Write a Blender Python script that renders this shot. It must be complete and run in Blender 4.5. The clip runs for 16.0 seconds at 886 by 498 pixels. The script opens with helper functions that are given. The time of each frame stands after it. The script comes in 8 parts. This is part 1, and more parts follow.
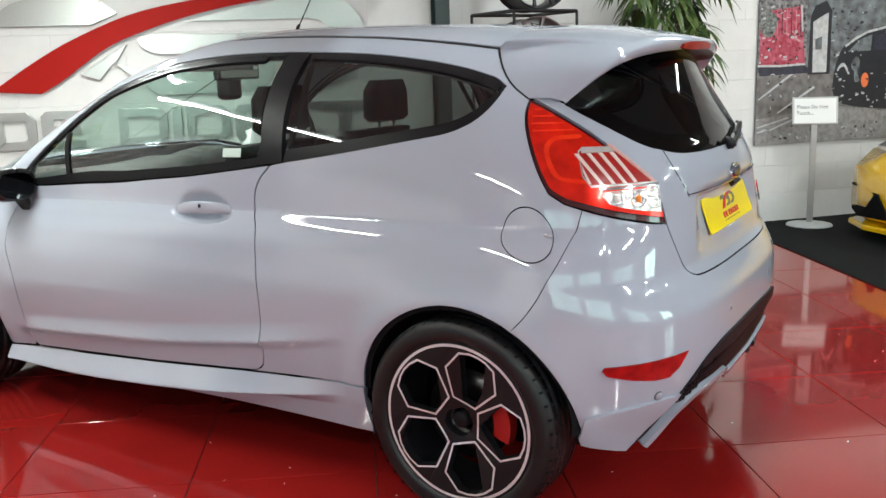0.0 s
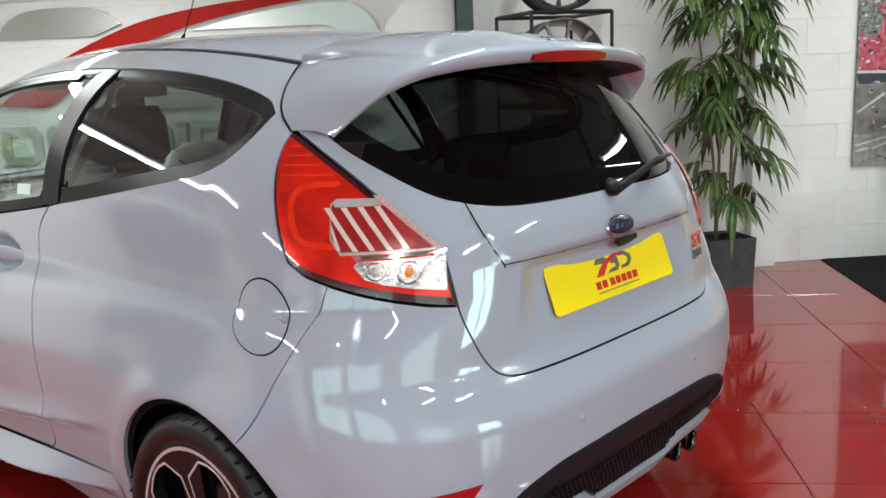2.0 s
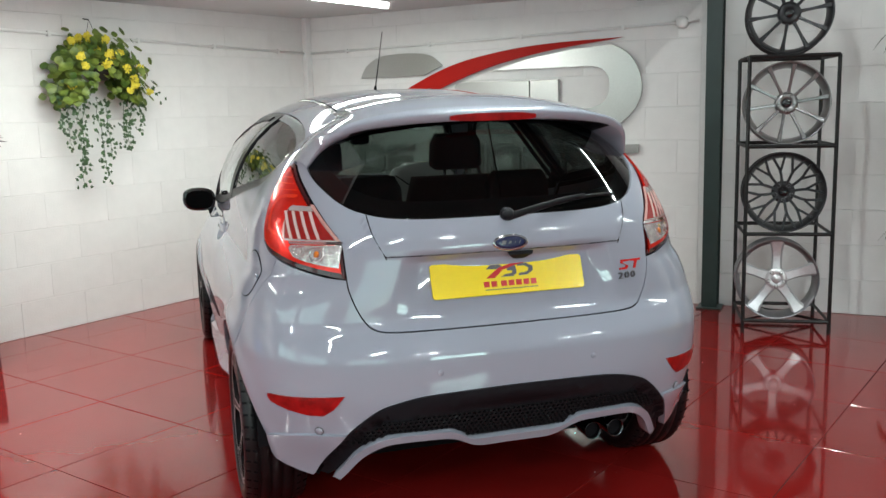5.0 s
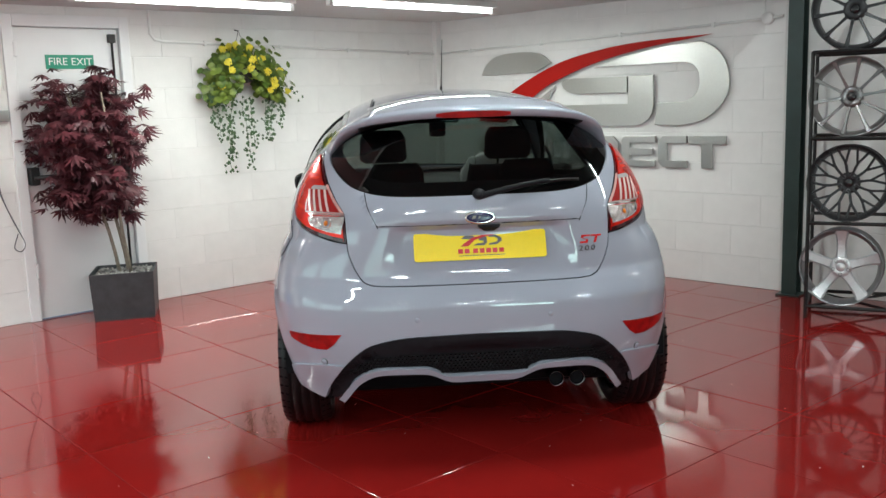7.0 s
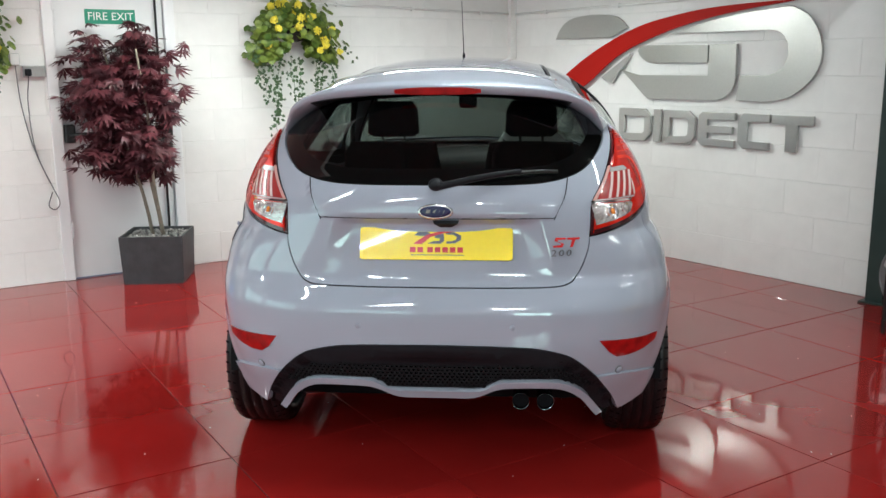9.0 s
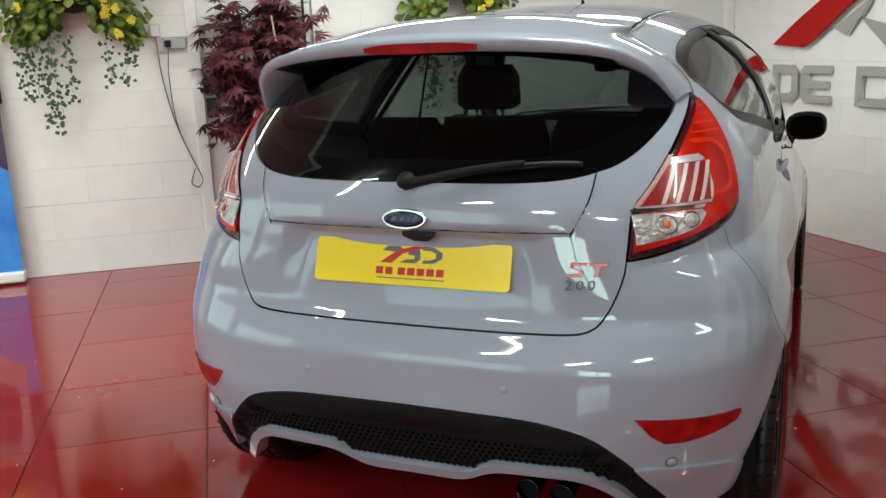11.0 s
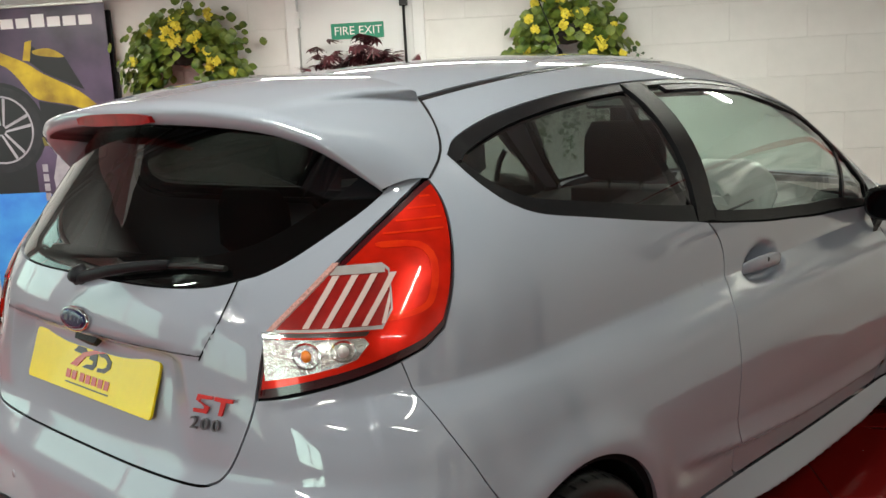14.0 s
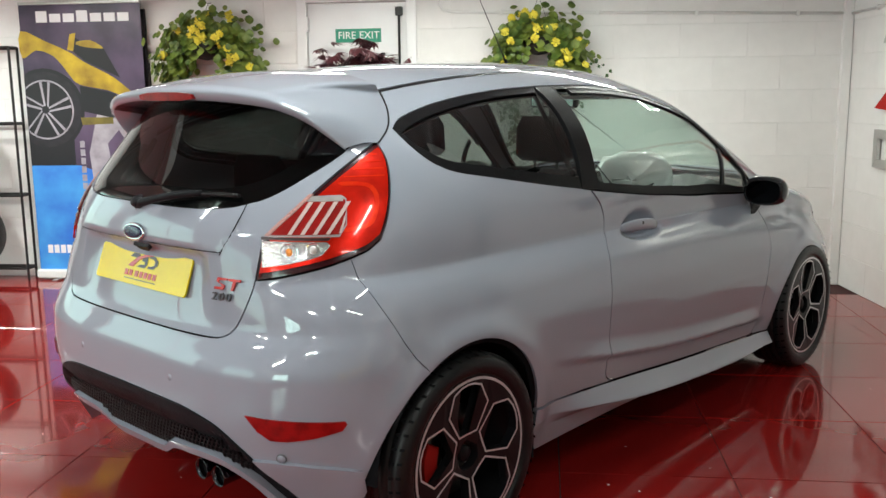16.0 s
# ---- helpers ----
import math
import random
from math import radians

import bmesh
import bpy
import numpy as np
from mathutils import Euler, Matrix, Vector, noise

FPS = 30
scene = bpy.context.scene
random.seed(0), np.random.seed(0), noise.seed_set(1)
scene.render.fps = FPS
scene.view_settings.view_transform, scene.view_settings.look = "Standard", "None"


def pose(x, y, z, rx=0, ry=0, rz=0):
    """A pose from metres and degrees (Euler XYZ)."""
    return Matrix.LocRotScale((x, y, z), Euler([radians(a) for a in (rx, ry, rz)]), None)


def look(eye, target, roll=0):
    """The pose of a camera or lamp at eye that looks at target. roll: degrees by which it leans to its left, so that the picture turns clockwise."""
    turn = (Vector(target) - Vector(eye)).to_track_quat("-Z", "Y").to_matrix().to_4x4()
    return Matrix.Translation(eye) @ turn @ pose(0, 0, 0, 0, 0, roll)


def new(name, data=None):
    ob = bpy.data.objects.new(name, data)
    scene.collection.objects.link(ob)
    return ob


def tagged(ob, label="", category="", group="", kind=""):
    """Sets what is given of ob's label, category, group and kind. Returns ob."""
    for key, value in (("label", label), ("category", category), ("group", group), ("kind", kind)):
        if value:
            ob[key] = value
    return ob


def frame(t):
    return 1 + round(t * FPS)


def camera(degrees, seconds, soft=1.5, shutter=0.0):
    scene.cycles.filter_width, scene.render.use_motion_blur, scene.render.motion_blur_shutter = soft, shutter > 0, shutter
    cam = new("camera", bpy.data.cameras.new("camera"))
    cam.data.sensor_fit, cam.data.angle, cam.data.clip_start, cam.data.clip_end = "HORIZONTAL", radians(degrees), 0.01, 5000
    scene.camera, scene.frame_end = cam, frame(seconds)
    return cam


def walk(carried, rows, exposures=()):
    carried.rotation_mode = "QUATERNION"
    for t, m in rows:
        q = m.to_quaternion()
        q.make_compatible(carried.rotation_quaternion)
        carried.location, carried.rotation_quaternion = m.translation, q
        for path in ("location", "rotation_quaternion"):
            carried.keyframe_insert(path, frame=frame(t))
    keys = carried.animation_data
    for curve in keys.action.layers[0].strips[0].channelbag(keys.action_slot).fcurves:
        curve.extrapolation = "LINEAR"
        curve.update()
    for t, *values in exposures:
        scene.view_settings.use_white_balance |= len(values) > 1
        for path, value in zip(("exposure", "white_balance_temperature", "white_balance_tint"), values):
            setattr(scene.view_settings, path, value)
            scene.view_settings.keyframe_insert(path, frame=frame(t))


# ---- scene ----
cam = camera(51.9, 16.0)
PATH = [
    (0, (-2.96, -1.294, 1.33), (-1.286, -0.276, 0.929), -1.8),
    (0.5, (-2.673, -1.317, 1.334), (-1.012, -0.276, 0.933), -1.9),
    (1, (-2.379, -1.422, 1.335), (-0.762, -0.311, 0.946), -2.0),
    (1.5, (-2.162, -1.586, 1.347), (-0.62, -0.37, 0.967), -2.3),
    (2, (-1.837, -1.701, 1.333), (-0.385, -0.38, 0.952), -2.3),
    (2.5, (-1.637, -1.794, 1.339), (-0.296, -0.362, 0.951), -2.2),
    (3, (-1.454, -1.98, 1.362), (-0.27, -0.413, 0.983), -1.2),
    (3.5, (-1.407, -2.27, 1.367), (-0.344, -0.613, 1.017), -1.2),
    (4, (-1.327, -2.658, 1.387), (-0.439, -0.897, 1.051), -1.2),
    (4.5, (-1.152, -2.915, 1.386), (-0.414, -1.085, 1.062), -1.1),
    (5, (-1.059, -3.251, 1.399), (-0.467, -1.367, 1.087), -1.4),
    (5.2, (-1.009, -3.355, 1.413), (-0.473, -1.454, 1.097), -1.4),
    (7.3, (-0.255, -4.094, 1.407), (-0.152, -2.123, 1.082), -1.7),
    (7.5, (-0.152, -4.092, 1.401), (-0.072, -2.123, 1.059), -1.5),
    (8, (0.016, -4.012, 1.397), (0.052, -2.048, 1.019), -1.1),
    (8.5, (0.127, -3.824, 1.438), (0.108, -1.866, 1.035), -0.4),
    (9, (0.263, -3.591, 1.456), (0.108, -1.638, 1.053), -0.4),
    (9.5, (0.466, -3.319, 1.435), (0.116, -1.391, 1.036), -0.9),
    (9.7, (0.518, -3.21, 1.425), (0.109, -1.295, 1.02), -1.0),
    (11.8, (1.107, -2.125, 1.382), (0.181, -0.42, 0.896), -3.8),
    (12, (1.137, -2.032, 1.382), (0.178, -0.348, 0.89), -4.1),
    (12.5, (1.313, -1.821, 1.371), (0.208, -0.225, 0.888), -4.7),
    (13, (1.483, -1.655, 1.373), (0.265, -0.131, 0.931), -4.9),
    (13.5, (1.576, -1.476, 1.379), (0.302, 0.013, 0.977), -4.0),
    (14, (1.785, -1.42, 1.388), (0.455, 0.033, 1.041), -3.0),
    (14.5, (1.972, -1.502, 1.388), (0.628, -0.056, 1.065), -1.9),
    (15, (2.113, -1.685, 1.369), (0.784, -0.226, 1.04), -1.1),
    (15.5, (2.272, -1.801, 1.37), (0.943, -0.347, 1.024), -0.7),
    (16, (2.498, -1.93, 1.361), (1.155, -0.487, 1.022), -0.7),
]
walk(cam, [(t, look(eye, target, roll)) for t, eye, target, roll in PATH], exposures=[
    (0.0, 0.47, 6400, 10), (1.5, 0.42, 6400, 10), (3.0, 0.34, 6350, 10), (4.5, 0.19, 6300, 10), (5.2, 0.06, 6350, 10), (7.5, 0.06, 6300, 10), (8.7, 0.20, 6250, 10), (9.5, 0.05, 6300, 10),
    (11.8, -0.12, 6600, 10), (12.3, -0.13, 6650, 10), (13.0, -0.02, 6900, 10), (14.0, -0.06, 6950, 10), (15.0, -0.03, 6700, 10), (16.0, 0.13, 6600, 10)])

# ---------------------------------------------------------------- world and lights
world = bpy.data.worlds.new("world")
scene.world = world
world.use_nodes = True
wn = world.node_tree
sky = wn.nodes.new("ShaderNodeTexSky")
sky.sky_type, sky.sun_disc = 'NISHITA', False
sky.sun_elevation, sky.sun_rotation = radians(35), radians(160)
wn.links.new(sky.outputs[0], wn.nodes["Background"].inputs[0])
wn.nodes["Background"].inputs[1].default_value = 0.1

TUBE_POWER = 34.0        # one fluorescent batten, watts
WINDOW_POWER = 75.0     # daylight through the showroom glazing


# ---------------------------------------------------------------- mesh helpers
def mesh_of(name, bm, mat, smooth=False):
    me = bpy.data.meshes.new(name)
    bm.normal_update()
    bm.to_mesh(me)
    bm.free()
    for m in (mat if isinstance(mat, (list, tuple)) else [mat]):
        me.materials.append(m)
    if smooth:
        me.shade_smooth()
    return me


def part(name, bm, mat, parent=None, label="", smooth=False):
    """Links a bmesh as one mesh object under a thing or a part."""
    ob = new(name, mesh_of(name, bm, mat, smooth))
    if parent is not None:
        ob.parent = parent
    if label:
        ob["label"] = label
    return ob


def thing(name, m, label, category, group="", kind=""):
    ob = new(name)
    ob.matrix_world = m
    return tagged(ob, label, category, group, kind)


def box(bm, x0, y0, z0, x1, y1, z1, bevel=0.0, seg=2):
    vs = [bm.verts.new(c) for c in ((x0, y0, z0), (x1, y0, z0), (x1, y1, z0), (x0, y1, z0), (x0, y0, z1), (x1, y0, z1), (x1, y1, z1), (x0, y1, z1))]
    fs = [bm.faces.new([vs[i] for i in f]) for f in ((3, 2, 1, 0), (4, 5, 6, 7), (0, 1, 5, 4), (1, 2, 6, 5), (2, 3, 7, 6), (3, 0, 4, 7))]
    if bevel:
        es = {e for f in fs for e in f.edges}
        bmesh.ops.bevel(bm, geom=list(es), offset=bevel, segments=seg, profile=0.5, affect='EDGES')
    return bm


def nbox(*a, **k):
    return box(bmesh.new(), *a, **k)


def tube(bm, path, r, n=8, closed=False, caps=True, r_end=None):
    """A round bar along a path of points."""
    path = [Vector(p) for p in path]
    rings = []
    m = len(path)
    ref = None
    for i, p in enumerate(path):
        if closed:
            d = path[(i + 1) % m] - path[i - 1]
        else:
            d = path[min(i + 1, m - 1)] - path[max(i - 1, 0)]
        d.normalize()
        if ref is None:
            ref = d.orthogonal().normalized()
        ref = (ref - d * ref.dot(d)).normalized()
        s = d.cross(ref)
        rr = r if r_end is None else r + (r_end - r) * i / (m - 1)
        rings.append([bm.verts.new(p + (ref * math.cos(2 * math.pi * k / n) + s * math.sin(2 * math.pi * k / n)) * rr) for k in range(n)])
    for i in range(m if closed else m - 1):
        a, b = rings[i], rings[(i + 1) % m]
        if closed and i == m - 1:
            off = min(range(n), key=lambda o: (a[0].co - b[o].co).length)
            b = b[off:] + b[:off]
        for k in range(n):
            f = bm.faces.new((a[k], a[(k + 1) % n], b[(k + 1) % n], b[k]))
            f.smooth = True
    if caps and not closed:
        bm.faces.new(rings[0][::-1])
        bm.faces.new(rings[-1])
    return bm


def lathe(bm, profile, n=48, axis='X', centre=(0, 0, 0), smooth=True, close=False):
    """Turns a profile of (radius, along) about an axis."""
    rings = []
    for r, h in profile:
        ring = []
        for k in range(n):
            a = 2 * math.pi * k / n
            c, s = r * math.cos(a), r * math.sin(a)
            co = (h, c, s) if axis == 'X' else (c, s, h) if axis == 'Z' else (s, h, c)
            ring.append(bm.verts.new(Vector(co) + Vector(centre)))
        rings.append(ring)
    pairs = list(zip(rings, rings[1:]))
    if close:
        pairs.append((rings[-1], rings[0]))
    for a, b in pairs:
        for k in range(n):
            f = bm.faces.new((a[k], a[(k + 1) % n], b[(k + 1) % n], b[k]))
            f.smooth = smooth
    return bm


def prism(bm, poly, to3, depth, bevel=0.0):
    """Extrudes a flat outline: to3(a, b, h) gives a place at height h."""
    lo = [bm.verts.new(to3(a, b, 0.0)) for a, b in poly]
    hi = [bm.verts.new(to3(a, b, depth)) for a, b in poly]
    n = len(poly)
    top = bm.faces.new(hi)
    bm.faces.new(lo[::-1])
    for k in range(n):
        bm.faces.new((lo[k], lo[(k + 1) % n], hi[(k + 1) % n], hi[k]))
    if bevel:
        bmesh.ops.bevel(bm, geom=list(top.edges), offset=bevel, segments=2, profile=0.5, affect='EDGES')
    bmesh.ops.recalc_face_normals(bm, faces=bm.faces)
    return bm


def spline(pts, n=6, closed=False):
    """A smooth line through control points."""
    out = []
    m = len(pts)
    P = [Vector(p).to_3d() for p in pts]
    last = m if closed else m - 1
    for i in range(last):
        p1, p2 = P[i], P[(i + 1) % m]
        p0 = P[i - 1] if (i > 0 or closed) else p1 * 2 - p2
        p3 = P[(i + 2) % m] if (i + 2 < m or closed) else p2 * 2 - p1
        for k in range(n):
            t = k / n
            out.append(0.5 * (2 * p1 + (p2 - p0) * t + (2 * p0 - 5 * p1 + 4 * p2 - p3) * t * t + (3 * p1 - p0 - 3 * p2 + p3) * t ** 3))
    if not closed:
        out.append(P[-1])
    return out


def spline2(pts, n=6, closed=False):
    return [(p.x, p.y) for p in spline(pts, n, closed)]


def text_bm(body, size, depth=0.002):
    cu = bpy.data.curves.new("text", 'FONT')
    cu.body, cu.size, cu.extrude = body, size, depth
    cu.align_x, cu.align_y = 'CENTER', 'CENTER'
    cu.resolution_u = 3
    ob = bpy.data.objects.new("text", cu)
    me = ob.to_mesh()
    bm = bmesh.new()
    bm.from_mesh(me)
    ob.to_mesh_clear()
    bpy.data.objects.remove(ob)
    bpy.data.curves.remove(cu)
    return bm


# ---------------------------------------------------------------- materials
def material(name, base, rough=0.5, metal=0.0, vary=0.0, scale=8.0, bump=0.0, bump_scale=60.0, coat=0.0, spec=0.5, emit=None, strength=0.0,
             rough_vary=0.0, second=None, per_object=0.0, trans=0.0, ior=1.45, coat_rough=0.03, blotch=0.0, coat_ior=1.5):
    m = bpy.data.materials.new(name)
    m.use_nodes = True
    nt = m.node_tree
    b = nt.nodes["Principled BSDF"]
    b.inputs["Base Color"].default_value = (*base, 1)
    b.inputs["Roughness"].default_value = rough
    b.inputs["Metallic"].default_value = metal
    b.inputs["Specular IOR Level"].default_value = spec
    b.inputs["Coat Weight"].default_value = coat
    b.inputs["Coat Roughness"].default_value = coat_rough
    b.inputs["Coat IOR"].default_value = coat_ior
    b.inputs["Transmission Weight"].default_value = trans
    b.inputs["IOR"].default_value = ior
    if emit:
        b.inputs["Emission Color"].default_value = (*emit, 1)
        b.inputs["Emission Strength"].default_value = strength
    tc = nt.nodes.new("ShaderNodeTexCoord")
    col = None
    if vary or second:
        no = nt.nodes.new("ShaderNodeTexNoise")
        no.inputs["Scale"].default_value, no.inputs["Detail"].default_value = scale, 6
        nt.links.new(tc.outputs["Object"], no.inputs["Vector"])
        mx = nt.nodes.new("ShaderNodeMix")
        mx.data_type = 'RGBA'
        other = second or tuple(min(1, c * (1 - vary)) for c in base)
        mx.inputs["A"].default_value = (*base, 1)
        mx.inputs["B"].default_value = (*other, 1)
        rp = nt.nodes.new("ShaderNodeMapRange")
        rp.inputs["From Min"].default_value, rp.inputs["From Max"].default_value = 0.35, 0.7
        nt.links.new(no.outputs["Fac"], rp.inputs["Value"])
        nt.links.new(rp.outputs[0], mx.inputs["Factor"])
        col = mx.outputs["Result"]
    if blotch:
        no = nt.nodes.new("ShaderNodeTexNoise")
        no.inputs["Scale"].default_value, no.inputs["Detail"].default_value = scale * 0.12, 3
        nt.links.new(tc.outputs["Object"], no.inputs["Vector"])
        hs = nt.nodes.new("ShaderNodeHueSaturation")
        mr = nt.nodes.new("ShaderNodeMapRange")
        mr.inputs["From Min"].default_value, mr.inputs["From Max"].default_value = 0.3, 0.7
        mr.inputs["To Min"].default_value, mr.inputs["To Max"].default_value = 1 - blotch, 1 + blotch
        nt.links.new(no.outputs["Fac"], mr.inputs["Value"])
        nt.links.new(mr.outputs[0], hs.inputs["Value"])
        if col:
            nt.links.new(col, hs.inputs["Color"])
        else:
            hs.inputs["Color"].default_value = (*base, 1)
        col = hs.outputs[0]
    if per_object:
        oi = nt.nodes.new("ShaderNodeObjectInfo")
        hs = nt.nodes.new("ShaderNodeHueSaturation")
        mr = nt.nodes.new("ShaderNodeMapRange")
        mr.inputs["To Min"].default_value, mr.inputs["To Max"].default_value = 1 - per_object, 1 + per_object
        nt.links.new(oi.outputs["Random"], mr.inputs["Value"])
        nt.links.new(mr.outputs[0], hs.inputs["Value"])
        if col:
            nt.links.new(col, hs.inputs["Color"])
        else:
            hs.inputs["Color"].default_value = (*base, 1)
        col = hs.outputs[0]
    if col:
        nt.links.new(col, b.inputs["Base Color"])
    if rough_vary:
        n2 = nt.nodes.new("ShaderNodeTexNoise")
        n2.inputs["Scale"].default_value, n2.inputs["Detail"].default_value = scale * 0.6, 5
        nt.links.new(tc.outputs["Object"], n2.inputs["Vector"])
        mr = nt.nodes.new("ShaderNodeMapRange")
        mr.inputs["From Min"].default_value, mr.inputs["From Max"].default_value = 0.3, 0.7
        mr.inputs["To Min"].default_value, mr.inputs["To Max"].default_value = rough * (1 - rough_vary), rough * (1 + rough_vary)
        nt.links.new(n2.outputs["Fac"], mr.inputs["Value"])
        nt.links.new(mr.outputs[0], b.inputs["Roughness"])
    if bump:
        n3 = nt.nodes.new("ShaderNodeTexNoise")
        n3.inputs["Scale"].default_value, n3.inputs["Detail"].default_value = bump_scale, 4
        nt.links.new(tc.outputs["Object"], n3.inputs["Vector"])
        bp = nt.nodes.new("ShaderNodeBump")
        bp.inputs["Strength"].default_value, bp.inputs["Distance"].default_value = bump, 0.004
        nt.links.new(n3.outputs["Fac"], bp.inputs["Height"])
        nt.links.new(bp.outputs[0], b.inputs["Normal"])
    return m


def pane_material(name, tint, gloss=1.0):
    """Thin sheet glass: it lets light straight through, tinted, and reflects by angle."""
    m = bpy.data.materials.new(name)
    m.use_nodes = True
    nt = m.node_tree
    out = nt.nodes["Material Output"]
    nt.nodes.remove(nt.nodes["Principled BSDF"])
    tr, gl, mx, lw, pw, mr = (nt.nodes.new(k) for k in ("ShaderNodeBsdfTransparent", "ShaderNodeBsdfGlossy", "ShaderNodeMixShader", "ShaderNodeLayerWeight", "ShaderNodeMath", "ShaderNodeMapRange"))
    lw.inputs["Blend"].default_value = 0.5
    pw.operation = 'POWER'
    pw.inputs[1].default_value = 4.5
    mr.inputs["To Min"].default_value, mr.inputs["To Max"].default_value = 0.055, 1.0
    nt.links.new(lw.outputs["Facing"], pw.inputs[0])
    nt.links.new(pw.outputs[0], mr.inputs["Value"])
    tr.inputs["Color"].default_value = (*tint, 1)
    gl.inputs["Roughness"].default_value = 0.01
    gl.inputs["Color"].default_value = (gloss, gloss, gloss, 1)
    nt.links.new(mr.outputs[0], mx.inputs[0])
    nt.links.new(tr.outputs[0], mx.inputs[1])
    nt.links.new(gl.outputs[0], mx.inputs[2])
    nt.links.new(mx.outputs[0], out.inputs[0])
    return m


PAINT = material("grey_paint", (0.318, 0.341, 0.397), 0.6, 0.0, coat=1.0, vary=0.03, scale=900, spec=0.05, coat_rough=0.004, coat_ior=1.75)
BLACK_GLOSS = material("black_gloss", (0.012, 0.012, 0.013), 0.12, coat=0.5)
BLACK_TRIM = material("black_trim", (0.007, 0.007, 0.008), 0.35, spec=0.16, bump=0.15, bump_scale=700)
BLACK_PLASTIC = material("black_plastic", (0.010, 0.0105, 0.013), 0.5, spec=0.18, vary=0.25, scale=40, bump=0.2, bump_scale=500)
RUBBER = material("rubber", (0.0065, 0.0065, 0.007), 0.36, vary=0.3, scale=30, bump=0.2, bump_scale=300, spec=0.42)
SHELL = material("dark_shell", (0.006, 0.006, 0.007), 0.9, spec=0.1)
GLASS_CLEAR = pane_material("clear_glass", (0.73, 0.85, 0.80))
GLASS_REAR = pane_material("rear_privacy_glass", (0.13, 0.15, 0.143))
GLASS_DARK = pane_material("privacy_glass", (0.20, 0.22, 0.213))
CHROME = material("chrome", (0.82, 0.82, 0.83), 0.08, 1.0)
MIRROR = material("mirror_glass", (0.012, 0.013, 0.014), 0.02, 1.0, spec=0.3)
STEEL = material("brushed_steel", (0.52, 0.52, 0.50), 0.32, 0.9, vary=0.05, scale=60)
SILVER = material("machined_alloy", (0.68, 0.68, 0.69), 0.34, 0.55, vary=0.1, scale=60)
PALE_PLASTIC = material("pale_plastic", (0.62, 0.64, 0.62), 0.25, coat=0.5, vary=0.1, scale=12)
GUNMETAL = material("gunmetal", (0.30, 0.30, 0.31), 0.3, 0.9, vary=0.15, scale=30)
DARK_CHROME = material("dark_chrome", (0.09, 0.09, 0.095), 0.18, 1.0)
GRAPHITE = material("graphite_alloy", (0.25, 0.24, 0.24), 0.28, 0.9, vary=0.2, scale=30)
SATIN_BLACK = material("satin_black", (0.02, 0.02, 0.022), 0.35, 0.3, vary=0.2, scale=30)
WHEEL_BLACK = material("wheel_black", (0.007, 0.007, 0.008), 0.35, 0.0, coat=0.15, spec=0.25)
RED_LENS = material("red_lens", (0.80, 0.018, 0.006), 0.24, 0.45, coat=0.6, spec=0.2, vary=0.45, scale=16, bump=0.08, bump_scale=60)
ORANGE_LENS = material("orange_red_lens", (0.84, 0.04, 0.007), 0.2, 0.3, coat=0.5, spec=0.2, vary=0.35, scale=30, second=(0.70, 0.02, 0.005))
PANEL_RED = material("lamp_panel_red", (0.30, 0.012, 0.010), 0.25, coat=0.5, vary=0.3, scale=25)
RED_DEEP = material("deep_red_lens", (0.045, 0.004, 0.006), 0.18, coat=0.6)
AMBER = material("amber_bulb", (0.60, 0.17, 0.02), 0.25, coat=0.8)
CLEAR_LENS = material("clear_lens", (0.74, 0.69, 0.67), 0.16, 0.75, scale=45, coat=1.0, second=(0.40, 0.34, 0.33), bump=0.5, bump_scale=110)
PINK_LENS = material("pink_lens_edge", (0.66, 0.34, 0.30), 0.3, coat=0.8, vary=0.5, scale=260)
LAMP_SILVER = material("lamp_silver", (0.55, 0.51, 0.50), 0.25, 0.4, vary=0.15, scale=50, coat=1.0)
LED_BAR = material("led_bar", (0.66, 0.49, 0.45), 0.25, 0.1, coat=1.0)
RED_REFLECTOR = material("red_reflector", (0.36, 0.006, 0.006), 0.3, coat=0.2, spec=0.3, vary=0.5, scale=30)
YELLOW_PLATE = material("yellow_plate", (0.90, 0.70, 0.0), 0.28, vary=0.03, scale=60, coat=0.3)
CALIPER = material("red_caliper", (0.34, 0.010, 0.008), 0.4)
DISC = material("brake_disc", (0.10, 0.097, 0.094), 0.35, 1.0, vary=0.3, scale=40)
SEAT = material("seat_cloth", (0.006, 0.006, 0.0065), 0.85, spec=0.2, vary=0.3, scale=120, bump=0.4, bump_scale=500)
DASH = material("dash_plastic", (0.014, 0.014, 0.015), 0.55, bump=0.2, bump_scale=400)
LINER = material("headliner", (0.33, 0.33, 0.32), 0.95, bump=0.2, bump_scale=300)
BADGE_BLUE = material("badge_blue", (0.006, 0.010, 0.05), 0.25, coat=0.5)
BADGE_RED = material("badge_red", (0.55, 0.02, 0.02), 0.25, coat=0.5)
DARK_GREY = material("dark_grey", (0.10, 0.10, 0.11), 0.4)

